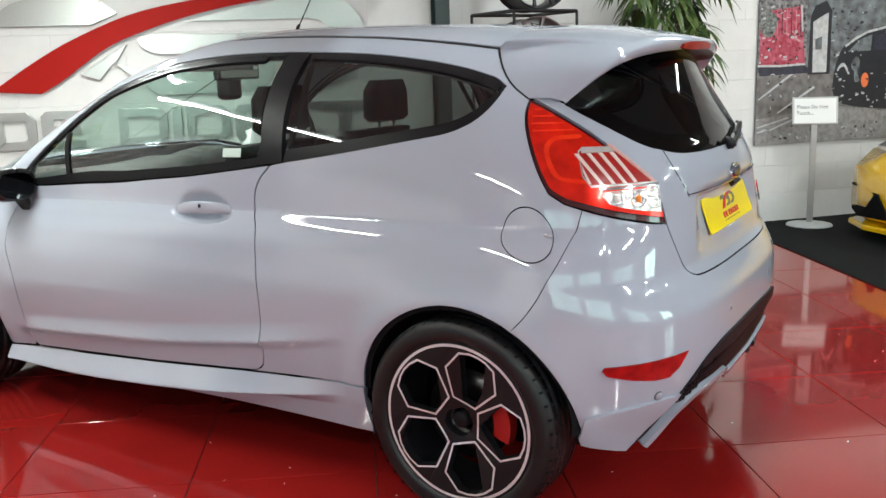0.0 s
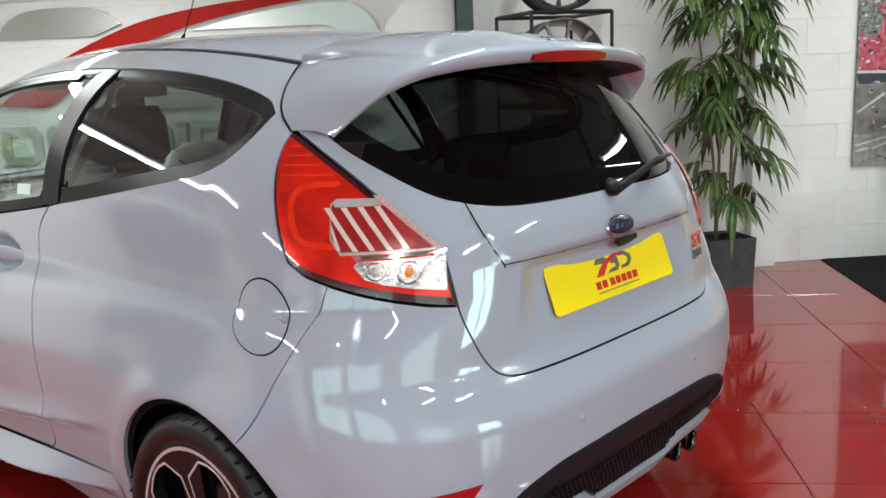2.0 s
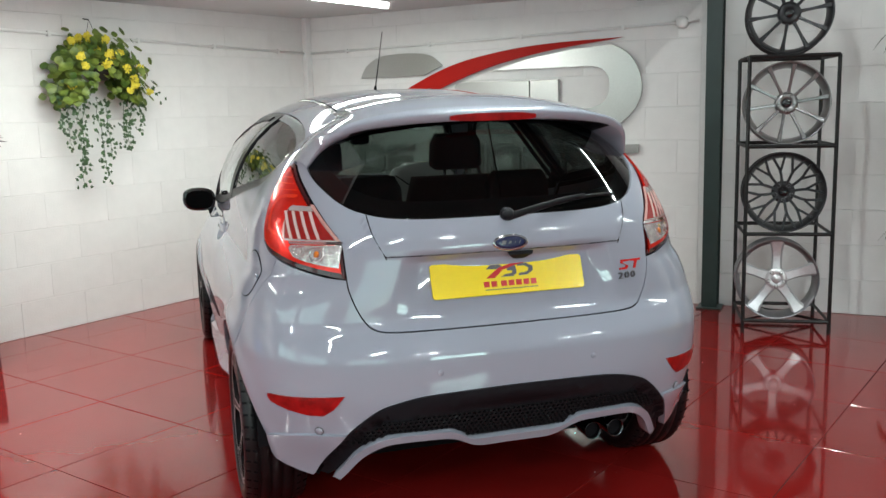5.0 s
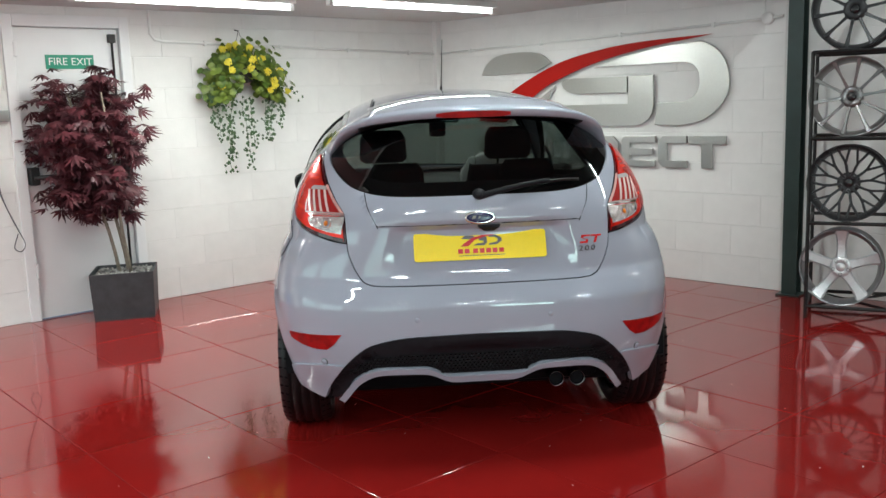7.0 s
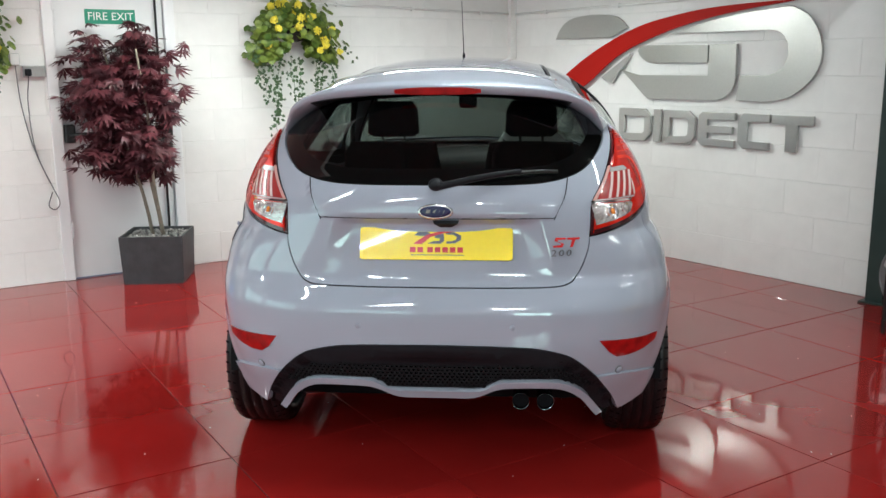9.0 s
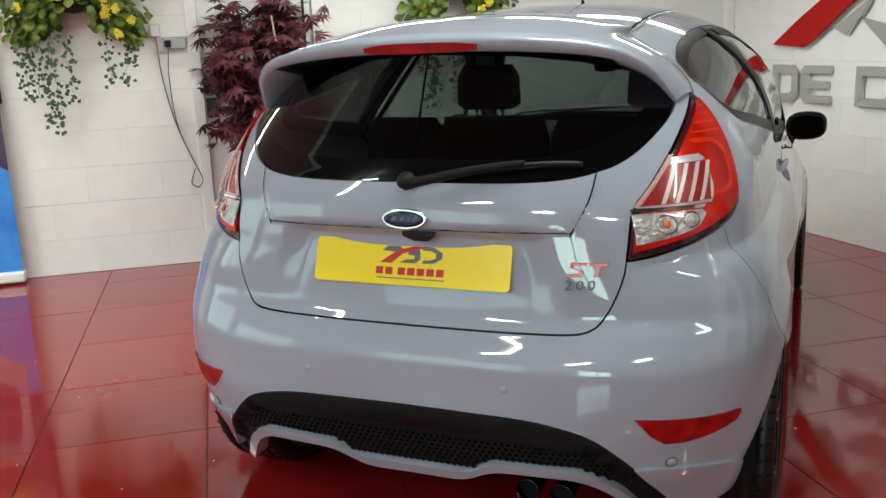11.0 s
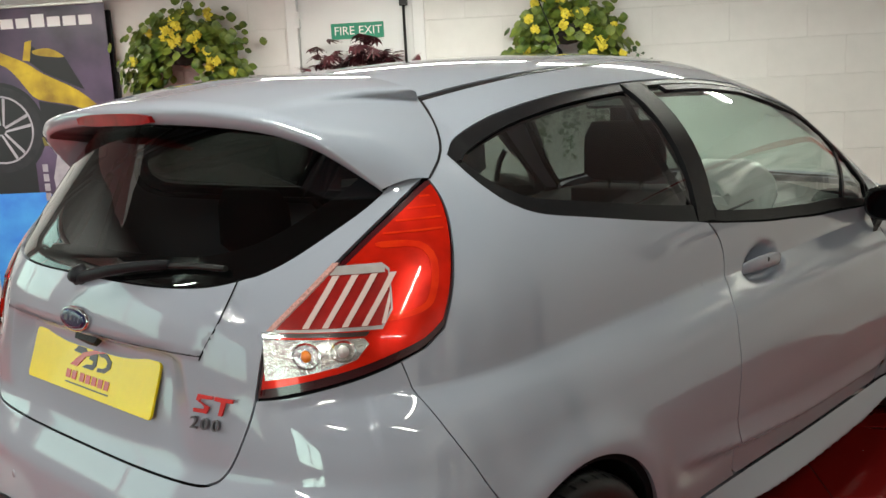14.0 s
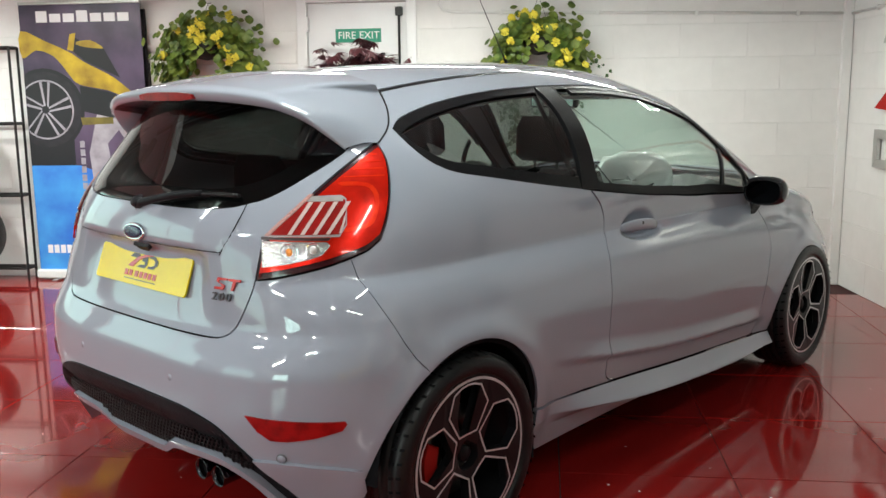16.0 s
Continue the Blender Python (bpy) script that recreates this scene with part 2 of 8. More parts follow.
WALL = material("painted_blockwork", (0.78, 0.77, 0.75), 0.55, vary=0.05, scale=9, bump=0.35, bump_scale=90, per_object=0.012, blotch=0.03)
MORTAR = material("painted_mortar", (0.75, 0.74, 0.72), 0.7, vary=0.06, scale=30, bump=0.4, bump_scale=160)
PLASTER = material("painted_plaster", (0.74, 0.735, 0.72), 0.6, vary=0.04, scale=3, bump=0.12, bump_scale=80)
CEILING = material("ceiling_paint", (0.62, 0.62, 0.61), 0.8, vary=0.04, scale=2.5, bump=0.1, bump_scale=120)
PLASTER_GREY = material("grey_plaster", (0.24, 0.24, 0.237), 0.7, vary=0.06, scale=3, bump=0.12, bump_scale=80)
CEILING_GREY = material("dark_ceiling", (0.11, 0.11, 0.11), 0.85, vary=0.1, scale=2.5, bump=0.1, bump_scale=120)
TILE = material("red_tile", (0.25, 0.0105, 0.009), 0.075, vary=0.16, scale=2.2, rough_vary=0.35, per_object=0.07, coat=0.25, bump=0.02, bump_scale=8, blotch=0.05)
GROUT = material("tile_joint", (0.045, 0.008, 0.007), 0.7)
CARPET = material("black_carpet", (0.012, 0.013, 0.013), 0.95, vary=0.4, scale=160, bump=0.8, bump_scale=600, spec=0.15)
WHITE_PAINT = material("white_gloss_paint", (0.80, 0.80, 0.80), 0.3, vary=0.03, scale=5)
WHITE_PVC = material("white_plastic", (0.76, 0.76, 0.74), 0.35)
GREY_PVC = material("grey_plastic", (0.42, 0.43, 0.43), 0.4)
BLACK_IRON = material("black_iron", (0.02, 0.02, 0.02), 0.45, 0.2, bump=0.15, bump_scale=200)
PILLAR_GREEN = material("dark_green_steel", (0.035, 0.055, 0.05), 0.35, vary=0.2, scale=10, bump=0.1, bump_scale=60)
LOGO_RED = material("red_acrylic", (0.40, 0.010, 0.006), 0.55, spec=0.15, vary=0.05, scale=6)
POT_STONE = material("slate_pot", (0.05, 0.052, 0.056), 0.55, vary=0.35, scale=12, bump=0.5, bump_scale=50)
GRAVEL = material("gravel", (0.35, 0.34, 0.32), 0.8, vary=0.6, scale=60, bump=0.8, bump_scale=60)
TUBE_GLOW = material("lamp_tube", (0.9, 0.9, 0.9), 0.4, emit=(0.94, 1.0, 0.97), strength=9.0)

# ---------------------------------------------------------------- the room
CORNER = Vector((0.240, 4.555, 0))
ORIGIN_A = Vector((0.129, 4.472, 0))                 # zero of the measures along the fire exit wall
BACK_A = -(CORNER - ORIGIN_A).length                 # the corner, in those measures
DIR_A = Vector((-0.80, -0.60, 0))                    # wall with the fire exit, away from the corner
KNEE = Vector((2.45, 2.10, 0))                       # where the pillar stands
DIR_B = (KNEE - CORNER).normalized()                 # wall with the large sign
DIR_C = (Vector((5.05, -0.28, 0)) - KNEE).normalized()   # wall with the rack, the plant and the posters
CEIL = 2.14
HIGH = 3.0


def wall_frame(origin, along):
    """Axes of a wall: x along it, y into the room, z up."""
    n = Vector((0, 0, 1)).cross(along)
    if n.dot(Vector((0, 0, 0)) - origin) < 0:
        n = -n
    m = Matrix((along, n, Vector((0, 0, 1)))).transposed().to_4x4()
    m.translation = origin
    return m


FRAME_A = wall_frame(ORIGIN_A, DIR_A)
FRAME_B = wall_frame(CORNER, DIR_B)
FRAME_C = wall_frame(KNEE, DIR_C)
LEN_A, LEN_B, LEN_C = 8.2, (KNEE - CORNER).length, 7.6


def wall_core(name, m, x0, x1, height, openings=(), thick=0.22, mat=MORTAR, front=-0.004):
    """A wall with thickness; openings (x0, x1, top) go through it to the floor."""
    bm = bmesh.new()
    cuts = sorted(openings)
    x = x0
    for a, b, top in cuts:
        box(bm, x, -thick, 0, a, front, height)
        box(bm, a, -thick, top, b, front, height)
        x = b
    box(bm, x, -thick, 0, x1, front, height)
    ob = part(name, bm, mat)
    ob.matrix_world = m
    return tagged(ob, kind="structure")


DOOR = (2.86, 3.62)
wall_a = tagged(wall_core("wall_a", FRAME_A, BACK_A - 0.22, LEN_A, HIGH, [(DOOR[0], DOOR[1], 2.02)]), "white painted blockwork wall with a fire exit door", "wall")
wall_b = tagged(wall_core("wall_b", FRAME_B, 0.0, LEN_B, HIGH), "white painted blockwork wall behind the steel sign", "wall")
wall_c = tagged(wall_core("wall_c", FRAME_C, 0.0, LEN_C, HIGH), "white painted blockwork wall with posters", "wall")

# plain walls that close the showroom behind the camera
END_C = KNEE + DIR_C * LEN_C
END_A = ORIGIN_A + DIR_A * LEN_A
BACK_1 = END_C + Vector((-0.62, -0.78, 0)) * 7.0
BACK_2 = END_A + Vector((0.66, -0.75, 0)) * 5.5


def plain_wall(name, p, q, height, label, openings=()):
    m = wall_frame(p, (q - p).normalized())
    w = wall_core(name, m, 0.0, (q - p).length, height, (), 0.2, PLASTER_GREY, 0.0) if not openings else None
    if w is None:
        bm = bmesh.new()
        x = 0.0
        for a, b, lo, hi in openings:
            box(bm, x, -0.2, 0, a, 0, height)
            box(bm, a, -0.2, hi, b, 0, height)
            if lo > 0:
                box(bm, a, -0.2, 0, b, 0, lo)
            x = b
        box(bm, x, -0.2, 0, (q - p).length, 0, height)
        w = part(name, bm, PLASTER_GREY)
        w.matrix_world = m
        tagged(w, kind="structure")
    tagged(w, label, "wall")
    return m


SILL_Z = 0.85
plain_wall("wall_d", END_C, BACK_1, HIGH, "plain grey plastered showroom wall")
FRAME_E = plain_wall("wall_e", END_A, BACK_2, HIGH, "grey showroom wall with glazed openings", [(0.5, 2.7, SILL_Z, 2.3), (3.0, 5.0, SILL_Z, 2.3)])
LEN_F = (BACK_1 - BACK_2).length
WINDOWS = [(LEN_F * 0.08, LEN_F * 0.08 + 2.0, SILL_Z, 2.3), (LEN_F * 0.55, LEN_F * 0.55 + 2.0, SILL_Z, 2.3)]
FRAME_F = plain_wall("wall_f", BACK_2, BACK_1, HIGH, "grey showroom wall with glazed openings", WINDOWS)

GLAZING = [(FRAME_E, (0.5, 2.7, SILL_Z, 2.3), 0.36), (FRAME_E, (3.0, 5.0, SILL_Z, 2.3), 0.3), (FRAME_F, WINDOWS[0], 0.25), (FRAME_F, WINDOWS[1], 1.0)]
for k, (wm, (a, b, lo, hi), share) in enumerate(GLAZING):
    win = thing("window_%d" % (k + 1), wm, "white framed shop window over a low wall", "window", "shop windows", "structure")
    bm = bmesh.new()
    for x0, x1, z0, z1 in ((a, a + 0.06, lo, hi), (b - 0.06, b, lo, hi), (a + 0.06, b - 0.06, lo, lo + 0.08), (a + 0.06, b - 0.06, hi - 0.06, hi), ((a + b) / 2 - 0.03, (a + b) / 2 + 0.03, lo + 0.08, hi - 0.06)):
        box(bm, x0, -0.14, z0, x1, -0.08, z1)
    part("window_frame", bm, WHITE_PVC, win)
    for x0, x1 in ((a + 0.06, (a + b) / 2 - 0.03), ((a + b) / 2 + 0.03, b - 0.06)):
        p = part("pane", nbox(x0, -0.115, lo + 0.08, x1, -0.109, hi - 0.06), GLASS_CLEAR, win)
        p.visible_shadow = False
    lamp = bpy.data.lights.new("daylight", 'AREA')
    lamp.shape, lamp.size, lamp.size_y, lamp.energy, lamp.color = 'RECTANGLE', b - a - 0.15, hi - lo - 0.15, WINDOW_POWER * share, (0.86, 0.96, 1.0)
    lo_ = new("daylight", lamp)
    lo_.matrix_world = wm @ pose((a + b) / 2, -0.16, (lo + hi) / 2, -90, 0, 180)

# floor slab and ceiling
HULL = [CORNER, KNEE, END_C, BACK_1, BACK_2, END_A]


def slab(name, z0, z1, mat, label, grow=0.3):
    mid = sum(HULL, Vector()) / len(HULL)
    bm = bmesh.new()
    pts = [(p - mid) * (1 + grow / (p - mid).length) + mid for p in HULL]
    prism(bm, [(p.x, p.y) for p in pts], lambda a, b, h: Vector((a, b, z0 + h)), z1 - z0)
    return tagged(part(name, bm, mat), label, name, kind="structure")


floor = slab("floor", -0.2, -0.004, GROUT, "glossy red tiled showroom floor")
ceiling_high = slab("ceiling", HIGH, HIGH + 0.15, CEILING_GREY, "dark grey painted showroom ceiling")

# low ceiling under the upper floor, over the corner
EDGE_DIR = Vector((-0.80, -0.60, 0))
mez = bmesh.new()
m_pts = [CORNER + Vector((0.1, 0.12, 0)), KNEE + Vector((0.08, 0.06, 0)), KNEE + Vector((0.02, -0.10, 0)), KNEE + Vector((0.02, -0.10, 0)) + EDGE_DIR * 6.2, ORIGIN_A + DIR_A * 6.2 + Vector((-0.1, 0.12, 0))]
prism(mez, [(p.x, p.y) for p in m_pts], lambda a, b, h: Vector((a, b, CEIL + h)), 0.3)
tagged(part("ceiling_low", mez, CEILING), "low grey painted ceiling over the corner", "ceiling", kind="structure")


# fluorescent battens
def batten(x, y, z, turn, length=1.5, share=1.0, tint=(0.92, 1.0, 0.96)):
    t = thing("ceiling_light", pose(x, y, z, 0, 0, turn), "white fluorescent batten light fixed under the ceiling", "ceiling light", "ceiling lights")
    part("housing", nbox(-length / 2, -0.05, -0.045, length / 2, 0.05, 0, bevel=0.008), WHITE_PVC, t)
    bm = bmesh.new()
    tube(bm, [(-length / 2 + 0.03, 0, -0.065), (length / 2 - 0.03, 0, -0.065)], 0.018, 10)
    part("lamp_tube", bm, TUBE_GLOW, t, "glowing white tube")
    for s in (-1, 1):
        part("lamp_holder", nbox(s * (length / 2 - 0.015) - 0.015, -0.022, -0.088, s * (length / 2 - 0.015) + 0.015, 0.022, -0.045, bevel=0.004), WHITE_PVC, t)
    l = bpy.data.lights.new("tube_light", 'AREA')
    l.shape, l.size, l.size_y, l.energy, l.color = 'RECTANGLE', length - 0.06, 0.05, TUBE_POWER * share, tint
    lo_ = new("tube_light", l)
    lo_.matrix_world = pose(x, y, z - 0.09, 0, 0, turn)


ANG = math.degrees(math.atan2(0.6, 0.8))
WARM = (0.94, 1.0, 0.92)
batten(-0.05, 2.5, CEIL, ANG, share=0.85, tint=WARM)
batten(-1.5, 1.9, CEIL, ANG, share=0.9, tint=WARM)
batten(-3.3, 0.55, CEIL, ANG, share=0.7, tint=WARM)
for x, y, share, *size in ((-2.2, -3.2, 1.3), (-3.8, -1.4, 2.9), (4.9, -2.0, 0.55), (2.7, -4.6, 1.6, 0.9), (0.6, -5.4, 1.7, 0.9), (-0.9, -4.4, 1.3, 0.9), (0.5, -0.35, 1.25)):
    batten(x, y, HIGH, ANG, *size, share=share)
batten(2.95, -0.70, HIGH, -42.5, share=0.7)

# ---------------------------------------------------------------- the car: body surface
from mathutils.geometry import delaunay_2d_cdt

# The car stands along y, its rear axle at y = 0, its nose at y = 3.3.
TANGENT = {}


def lerp_tab(tab, q):
    """A smooth curve through a table of (place, value)."""
    if q <= tab[0][0]: return tab[0][1]
    if q >= tab[-1][0]: return tab[-1][1]
    key = tuple(tab)
    if key not in TANGENT:
        d = [(b[1] - a[1]) / (b[0] - a[0]) for a, b in zip(tab, tab[1:])]
        TANGENT[key] = [d[0]] + [0.0 if p * r <= 0 else 2 * p * r / (p + r) for p, r in zip(d, d[1:])] + [d[-1]]
    tg = TANGENT[key]
    for i in range(len(tab) - 1):
        (a, va), (b, vb) = tab[i], tab[i + 1]
        if q <= b:
            h = b - a
            f = (q - a) / h
            g = 1 - f
            return va * (1 + 2 * f) * g * g + vb * f * f * (3 - 2 * f) + h * f * g * (tg[i] * g - tg[i + 1] * f)
    return tab[-1][1]

TOP = [(-0.5, 1.385), (-0.05, 1.435), (0.5, 1.47), (0.95, 1.478), (1.25, 1.465), (1.5, 1.395), (1.85, 1.23), (2.2, 1.04), (2.35, 0.975), (2.8, 0.88), (3.15, 0.76), (3.3, 0.66)]
BELT = [(0.8, 0.88), (1.3, 0.877), (1.7, 0.868), (2.2, 0.84), (2.8, 0.72), (3.3, 0.5)]
LOWER = [(0.14, 0.735), (0.22, 0.763), (0.30, 0.785), (0.37, 0.803), (0.45, 0.820), (0.56, 0.836), (0.66, 0.842), (0.76, 0.829), (0.83, 0.804), (0.88, 0.775)]
REAR = [(0.2, -0.56), (0.3, -0.60), (0.4, -0.645), (0.52, -0.662), (0.62, -0.657), (0.70, -0.625), (0.75, -0.601), (0.8, -0.598), (0.9, -0.593), (0.98, -0.583), (1.045, -0.561), (1.21, -0.480), (1.34, -0.417), (1.45, -0.370)]
ROUND = [(0.3, 3.1), (0.85, 3.1), (1.0, 2.75), (1.21, 2.35), (1.4, 2.2)]
SQUARE = [(0.3, 3.35), (0.55, 3.55), (0.72, 3.5), (0.90, 3.1), (1.0, 2.82), (1.21, 2.40), (1.4, 2.2)]     # how square the rear corners are in plan
CAPM = [(0.0, 2.1), (0.7, 2.5), (1.3, 2.7), (1.6, 3.3), (2.2, 3.3), (2.6, 3.2)]
NARROW = [(0.9, 1.0), (1.9, 0.962), (2.4, 0.95)]
KV = 0.42          # metres of v for a quarter turn of the greenhouse section is KV*pi/2
UC = -1.15         # u of the rear centre line

def section(y, v):
    zb, zt, m = lerp_tab(BELT, y), lerp_tab(TOP, y), lerp_tab(CAPM, y)
    k = lerp_tab(NARROW, y)
    if v <= 0.88:
        z = 0.14 + (v - 0.14) * (zb - 0.14) / 0.74
        low = lerp_tab(LOWER, v)
        f = min(1, max(0, (v - 0.56) / 0.32))
        return low * (1 + (k - 1) * f), z
    a = min(math.pi / 2, (v - 0.88) / KV)
    wb = 0.775 * k
    return wb * max(0, math.cos(a)) ** (2 / m), zb + (zt - zb) * math.sin(a) ** (2 / m)

def point(u, v):
    """u: along the car from the front to the rear wheel, then round the rear corner; v: up the section. Right half."""
    if u >= 0:
        x, z = section(u, v)
        y = u
        if u > 2.3:
            f = (u - 2.3) / 1.0
            x *= max(0.0, 1 - f ** 3.0) ** (1 / 3.0) if f < 1 else 0.0
        return x, y, z
    w, z = section(0.0, v)
    n = lerp_tab(ROUND, z)
    t = math.pi / 2 * (1 - u / UC)
    q, m = max(0, math.sin(t)) ** (2 / n), lerp_tab(SQUARE, z)
    return w * q, lerp_tab(REAR, z) * max(0.0, 1 - q ** m) ** (1 / m), z


VTOP = 0.88 + KV * math.pi / 2


CREASE = [(0.35, 0.51), (0.75, 0.45), (1.25, 0.39), (1.96, 0.346), (2.2, 0.33)]
SILL = [(0.28, 0.358), (0.5, 0.350), (0.8, 0.333), (1.3, 0.293), (2.1, 0.252), (2.2, 0.25)]


def bump_of(u, v):
    """Creases and hollows of the panels, in metres outward."""
    d = 0.0
    if u < -0.6:                                                     # hollow round the number plate, under the handle strip
        s = max(0.0, min(1.0, (-0.918 - u) / 0.06))
        if v < 0.920:
            f = min(1.0, (0.920 - v) / 0.012) * max(0.0, min(1.0, (v - 0.745) / 0.14))
            d -= 0.030 * s * f
        elif v < 1.02:
            k = -0.862 + (v - 0.920) * 1.42                          # raised strip that widens towards the glass
            d += 0.0035 * max(0.0, min(1.0, (k - u) / 0.010))
    if 0.05 < u < 2.1 and v < 0.62:                                   # lower door crease
        k = lerp_tab(CREASE, u)
        f = max(0.0, min(1.0, (u - 0.35) / 0.35, (2.1 - u) / 0.2))
        d += 0.019 * f * (max(0.0, 1 - (v - k) / 0.065) ** 1.5 if v > k else max(0.0, 1 - (k - v) / 0.026))
    if u > 0.8:                                                       # scooped cup behind the door handle
        r = math.hypot((u - 0.975) / 0.140, (v - 0.862) / 0.036)
        if r < 1:
            d -= 0.026 * min(1.0, (1 - r) / 0.45) ** 0.8
    for c in (-0.02, 2.489):                                          # flared arches
        if abs(u - c) < 0.9 and v < 0.95:
            r = math.hypot((u if u > 0 else point(u, v)[1]) - c, v - 0.31)
            d += 0.014 * math.exp(-((r - 0.36) / 0.05) ** 2) * max(0.0, min(1.0, (v - 0.2) / 0.1))
    if u > -0.45 and u < 1.9:                                         # shoulder
        k = 0.80 + 0.03 * (1 - u)
        d += 0.003 * math.exp(-((v - k) / 0.045) ** 2) * max(0.0, min(1.0, (1.9 - u) / 0.5))
    return d


def normal_of(u, v):
    h = 0.004
    a, b = Vector(point(u + h, v)), Vector(point(u - h, v))
    vh = min(v + h, VTOP)
    c, e = Vector(point(u, vh)), Vector(point(u, vh - 2 * h))
    n = (a - b).cross(c - e)
    if n.length < 1e-9:
        return Vector((0, 0, 1))
    n.normalize()
    return n


def place(u, v, off=0.0, side=1):
    n = normal_of(u, v)
    p = Vector(point(u, v)) + n * (off + bump_of(u, v))
    if u <= UC + 1e-4:
        p.x = 0.0
    if v >= VTOP - 1e-4:
        p.x = 0.0
    return Vector((side * p.x, p.y, p.z))



def true_normal(u, v, side=1):
    h = 0.006
    a, b = place(u + h, v), place(max(u - h, UC), v)
    vh = min(v + h, VTOP)
    c, e = place(u, vh), place(u, vh - 2 * h)
    n = (a - b).cross(c - e)
    if n.length < 1e-9:
        n = Vector((0, 0, 1))
    n.normalize()
    if u <= UC + 1e-4 or v >= VTOP - 1e-4:
        n.x = 0
    return Vector((side * n.x, n.y, n.z))


def lifted_normal(u, v, side, lift):
    """The normal of the surface raised by lift(u, v)."""
    h = 0.003
    a, b = place(u + h, v, lift(u + h, v)), place(max(u - h, UC), v, lift(u - h, v))
    c, e = place(u, v + h, lift(u, v + h)), place(u, v - h, lift(u, v - h))
    n = (a - b).cross(c - e).normalized()
    if u <= UC + 1e-4:
        n.x = 0
    return Vector((side * n.x, n.y, n.z))


def inset(poly, g):
    """Draws an outline in by g."""
    n = len(poly)
    area = sum(poly[i][0] * poly[(i + 1) % n][1] - poly[(i + 1) % n][0] * poly[i][1] for i in range(n))
    s = 1 if area > 0 else -1
    out = []
    for i in range(n):
        p0, p1, p2 = (Vector(poly[j % n]).to_2d() for j in (i - 1, i, i + 1))
        e1, e2 = (p1 - p0), (p2 - p1)
        if e1.length < 1e-6 or e2.length < 1e-6:
            out.append(tuple(p1))
            continue
        e1.normalize(), e2.normalize()
        n1, n2 = Vector((-e1.y, e1.x)) * s, Vector((-e2.y, e2.x)) * s
        b = n1 + n2
        if b.length < 1e-3:
            b = n1.copy()
        b.normalize()
        k = g / max(0.35, b.dot(n1))
        q = p1 + b * k
        if abs(p1.x - UC) < 1e-4:
            q.x = UC
        if abs(p1.y - VTOP) < 1e-4:
            q.y = VTOP
        out.append((q.x, q.y))
    return out


def skin_bm(bm, poly, sides=(1,), off=0.0, depth=0.012, du=0.045, dv=0.035, cuts_u=(), cuts_v=(), lift=None):
    """A panel: the part of the body surface inside an outline (u, v), with its edge turned inward. Returns per-vertex normals."""
    normals = {}
    for side in sides:
        b2 = bmesh.new()
        n = len(poly)
        vo, _, fo, _, _, _ = delaunay_2d_cdt([Vector(p) for p in poly], [(i, (i + 1) % n) for i in range(n)], [], 1, 1e-6)
        bv = [b2.verts.new((p.x, p.y, 0)) for p in vo]
        for f in fo:
            b2.faces.new([bv[i] for i in f])
        u0, u1 = min(p[0] for p in poly), max(p[0] for p in poly)
        v0, v1 = min(p[1] for p in poly), max(p[1] for p in poly)
        lines = [((x, 0, 0), (1, 0, 0)) for x in list(np.arange(u0 + du, u1 - du * 0.3, du)) + list(cuts_u)]
        lines += [((0, y, 0), (0, 1, 0)) for y in list(np.arange(v0 + dv, v1 - dv * 0.3, dv)) + list(cuts_v)]
        for co, no in lines:
            bmesh.ops.bisect_plane(b2, geom=b2.verts[:] + b2.edges[:] + b2.faces[:], dist=1e-5, plane_co=co, plane_no=no)
        bmesh.ops.remove_doubles(b2, verts=b2.verts[:], dist=1e-5)
        vm = {}
        for w in b2.verts:
            o = off + (lift(w.co.x, w.co.y) if lift else 0.0)
            q = bm.verts.new(place(w.co.x, w.co.y, o, side))
            vm[w] = q
            normals[q] = lifted_normal(w.co.x, w.co.y, side, lift) if lift else true_normal(w.co.x, w.co.y, side)
        for f in b2.faces:
            loop = [vm[w] for w in f.verts]
            nn = Vector((0, 0, 0))
            for a, c in zip(loop, loop[1:] + loop[:1]):
                nn += a.co.cross(c.co)
            if nn.dot(normals[loop[0]]) < 0:
                loop.reverse()
            nf = bm.faces.new(loop)
            nf.smooth = True
        if depth:
            low = {}
            for e in b2.edges:
                if len(e.link_faces) != 1:
                    continue
                a, c = e.verts
                if all(abs(w.co.x - UC) < 1e-3 for w in (a, c)) or all(abs(w.co.y - VTOP) < 1e-3 for w in (a, c)):
                    continue
                quad = []
                for w in (a, c):
                    if w not in low:
                        top = bm.verts.new(vm[w].co)
                        lo = bm.verts.new(vm[w].co - normals[vm[w]] * depth)
                        low[w] = (top, lo)
                (ta, la), (tc, lc) = low[a], low[c]
                bm.faces.new((ta, tc, lc, la))
        b2.free()
    return normals


def skin(name, poly, mat, parent, sides=(1,), off=0.0, depth=0.012, label="", gap=0.0, **k):
    bm = bmesh.new()
    if gap:
        poly = inset(poly, gap)
    normals = skin_bm(bm, poly, sides, off, depth, **k)
    bm.verts.index_update()
    bm.verts.ensure_lookup_table()
    cn = [tuple(normals[v]) if v in normals else (0.0, 0.0, 0.0) for v in bm.verts]
    me = bpy.data.meshes.new(name)
    bm.to_mesh(me)
    bm.free()
    me.materials.append(mat)
    me.normals_split_custom_set_from_vertices(cn)
    ob = new(name, me)
    ob.parent = parent
    if label:
        ob["label"] = label
    return ob


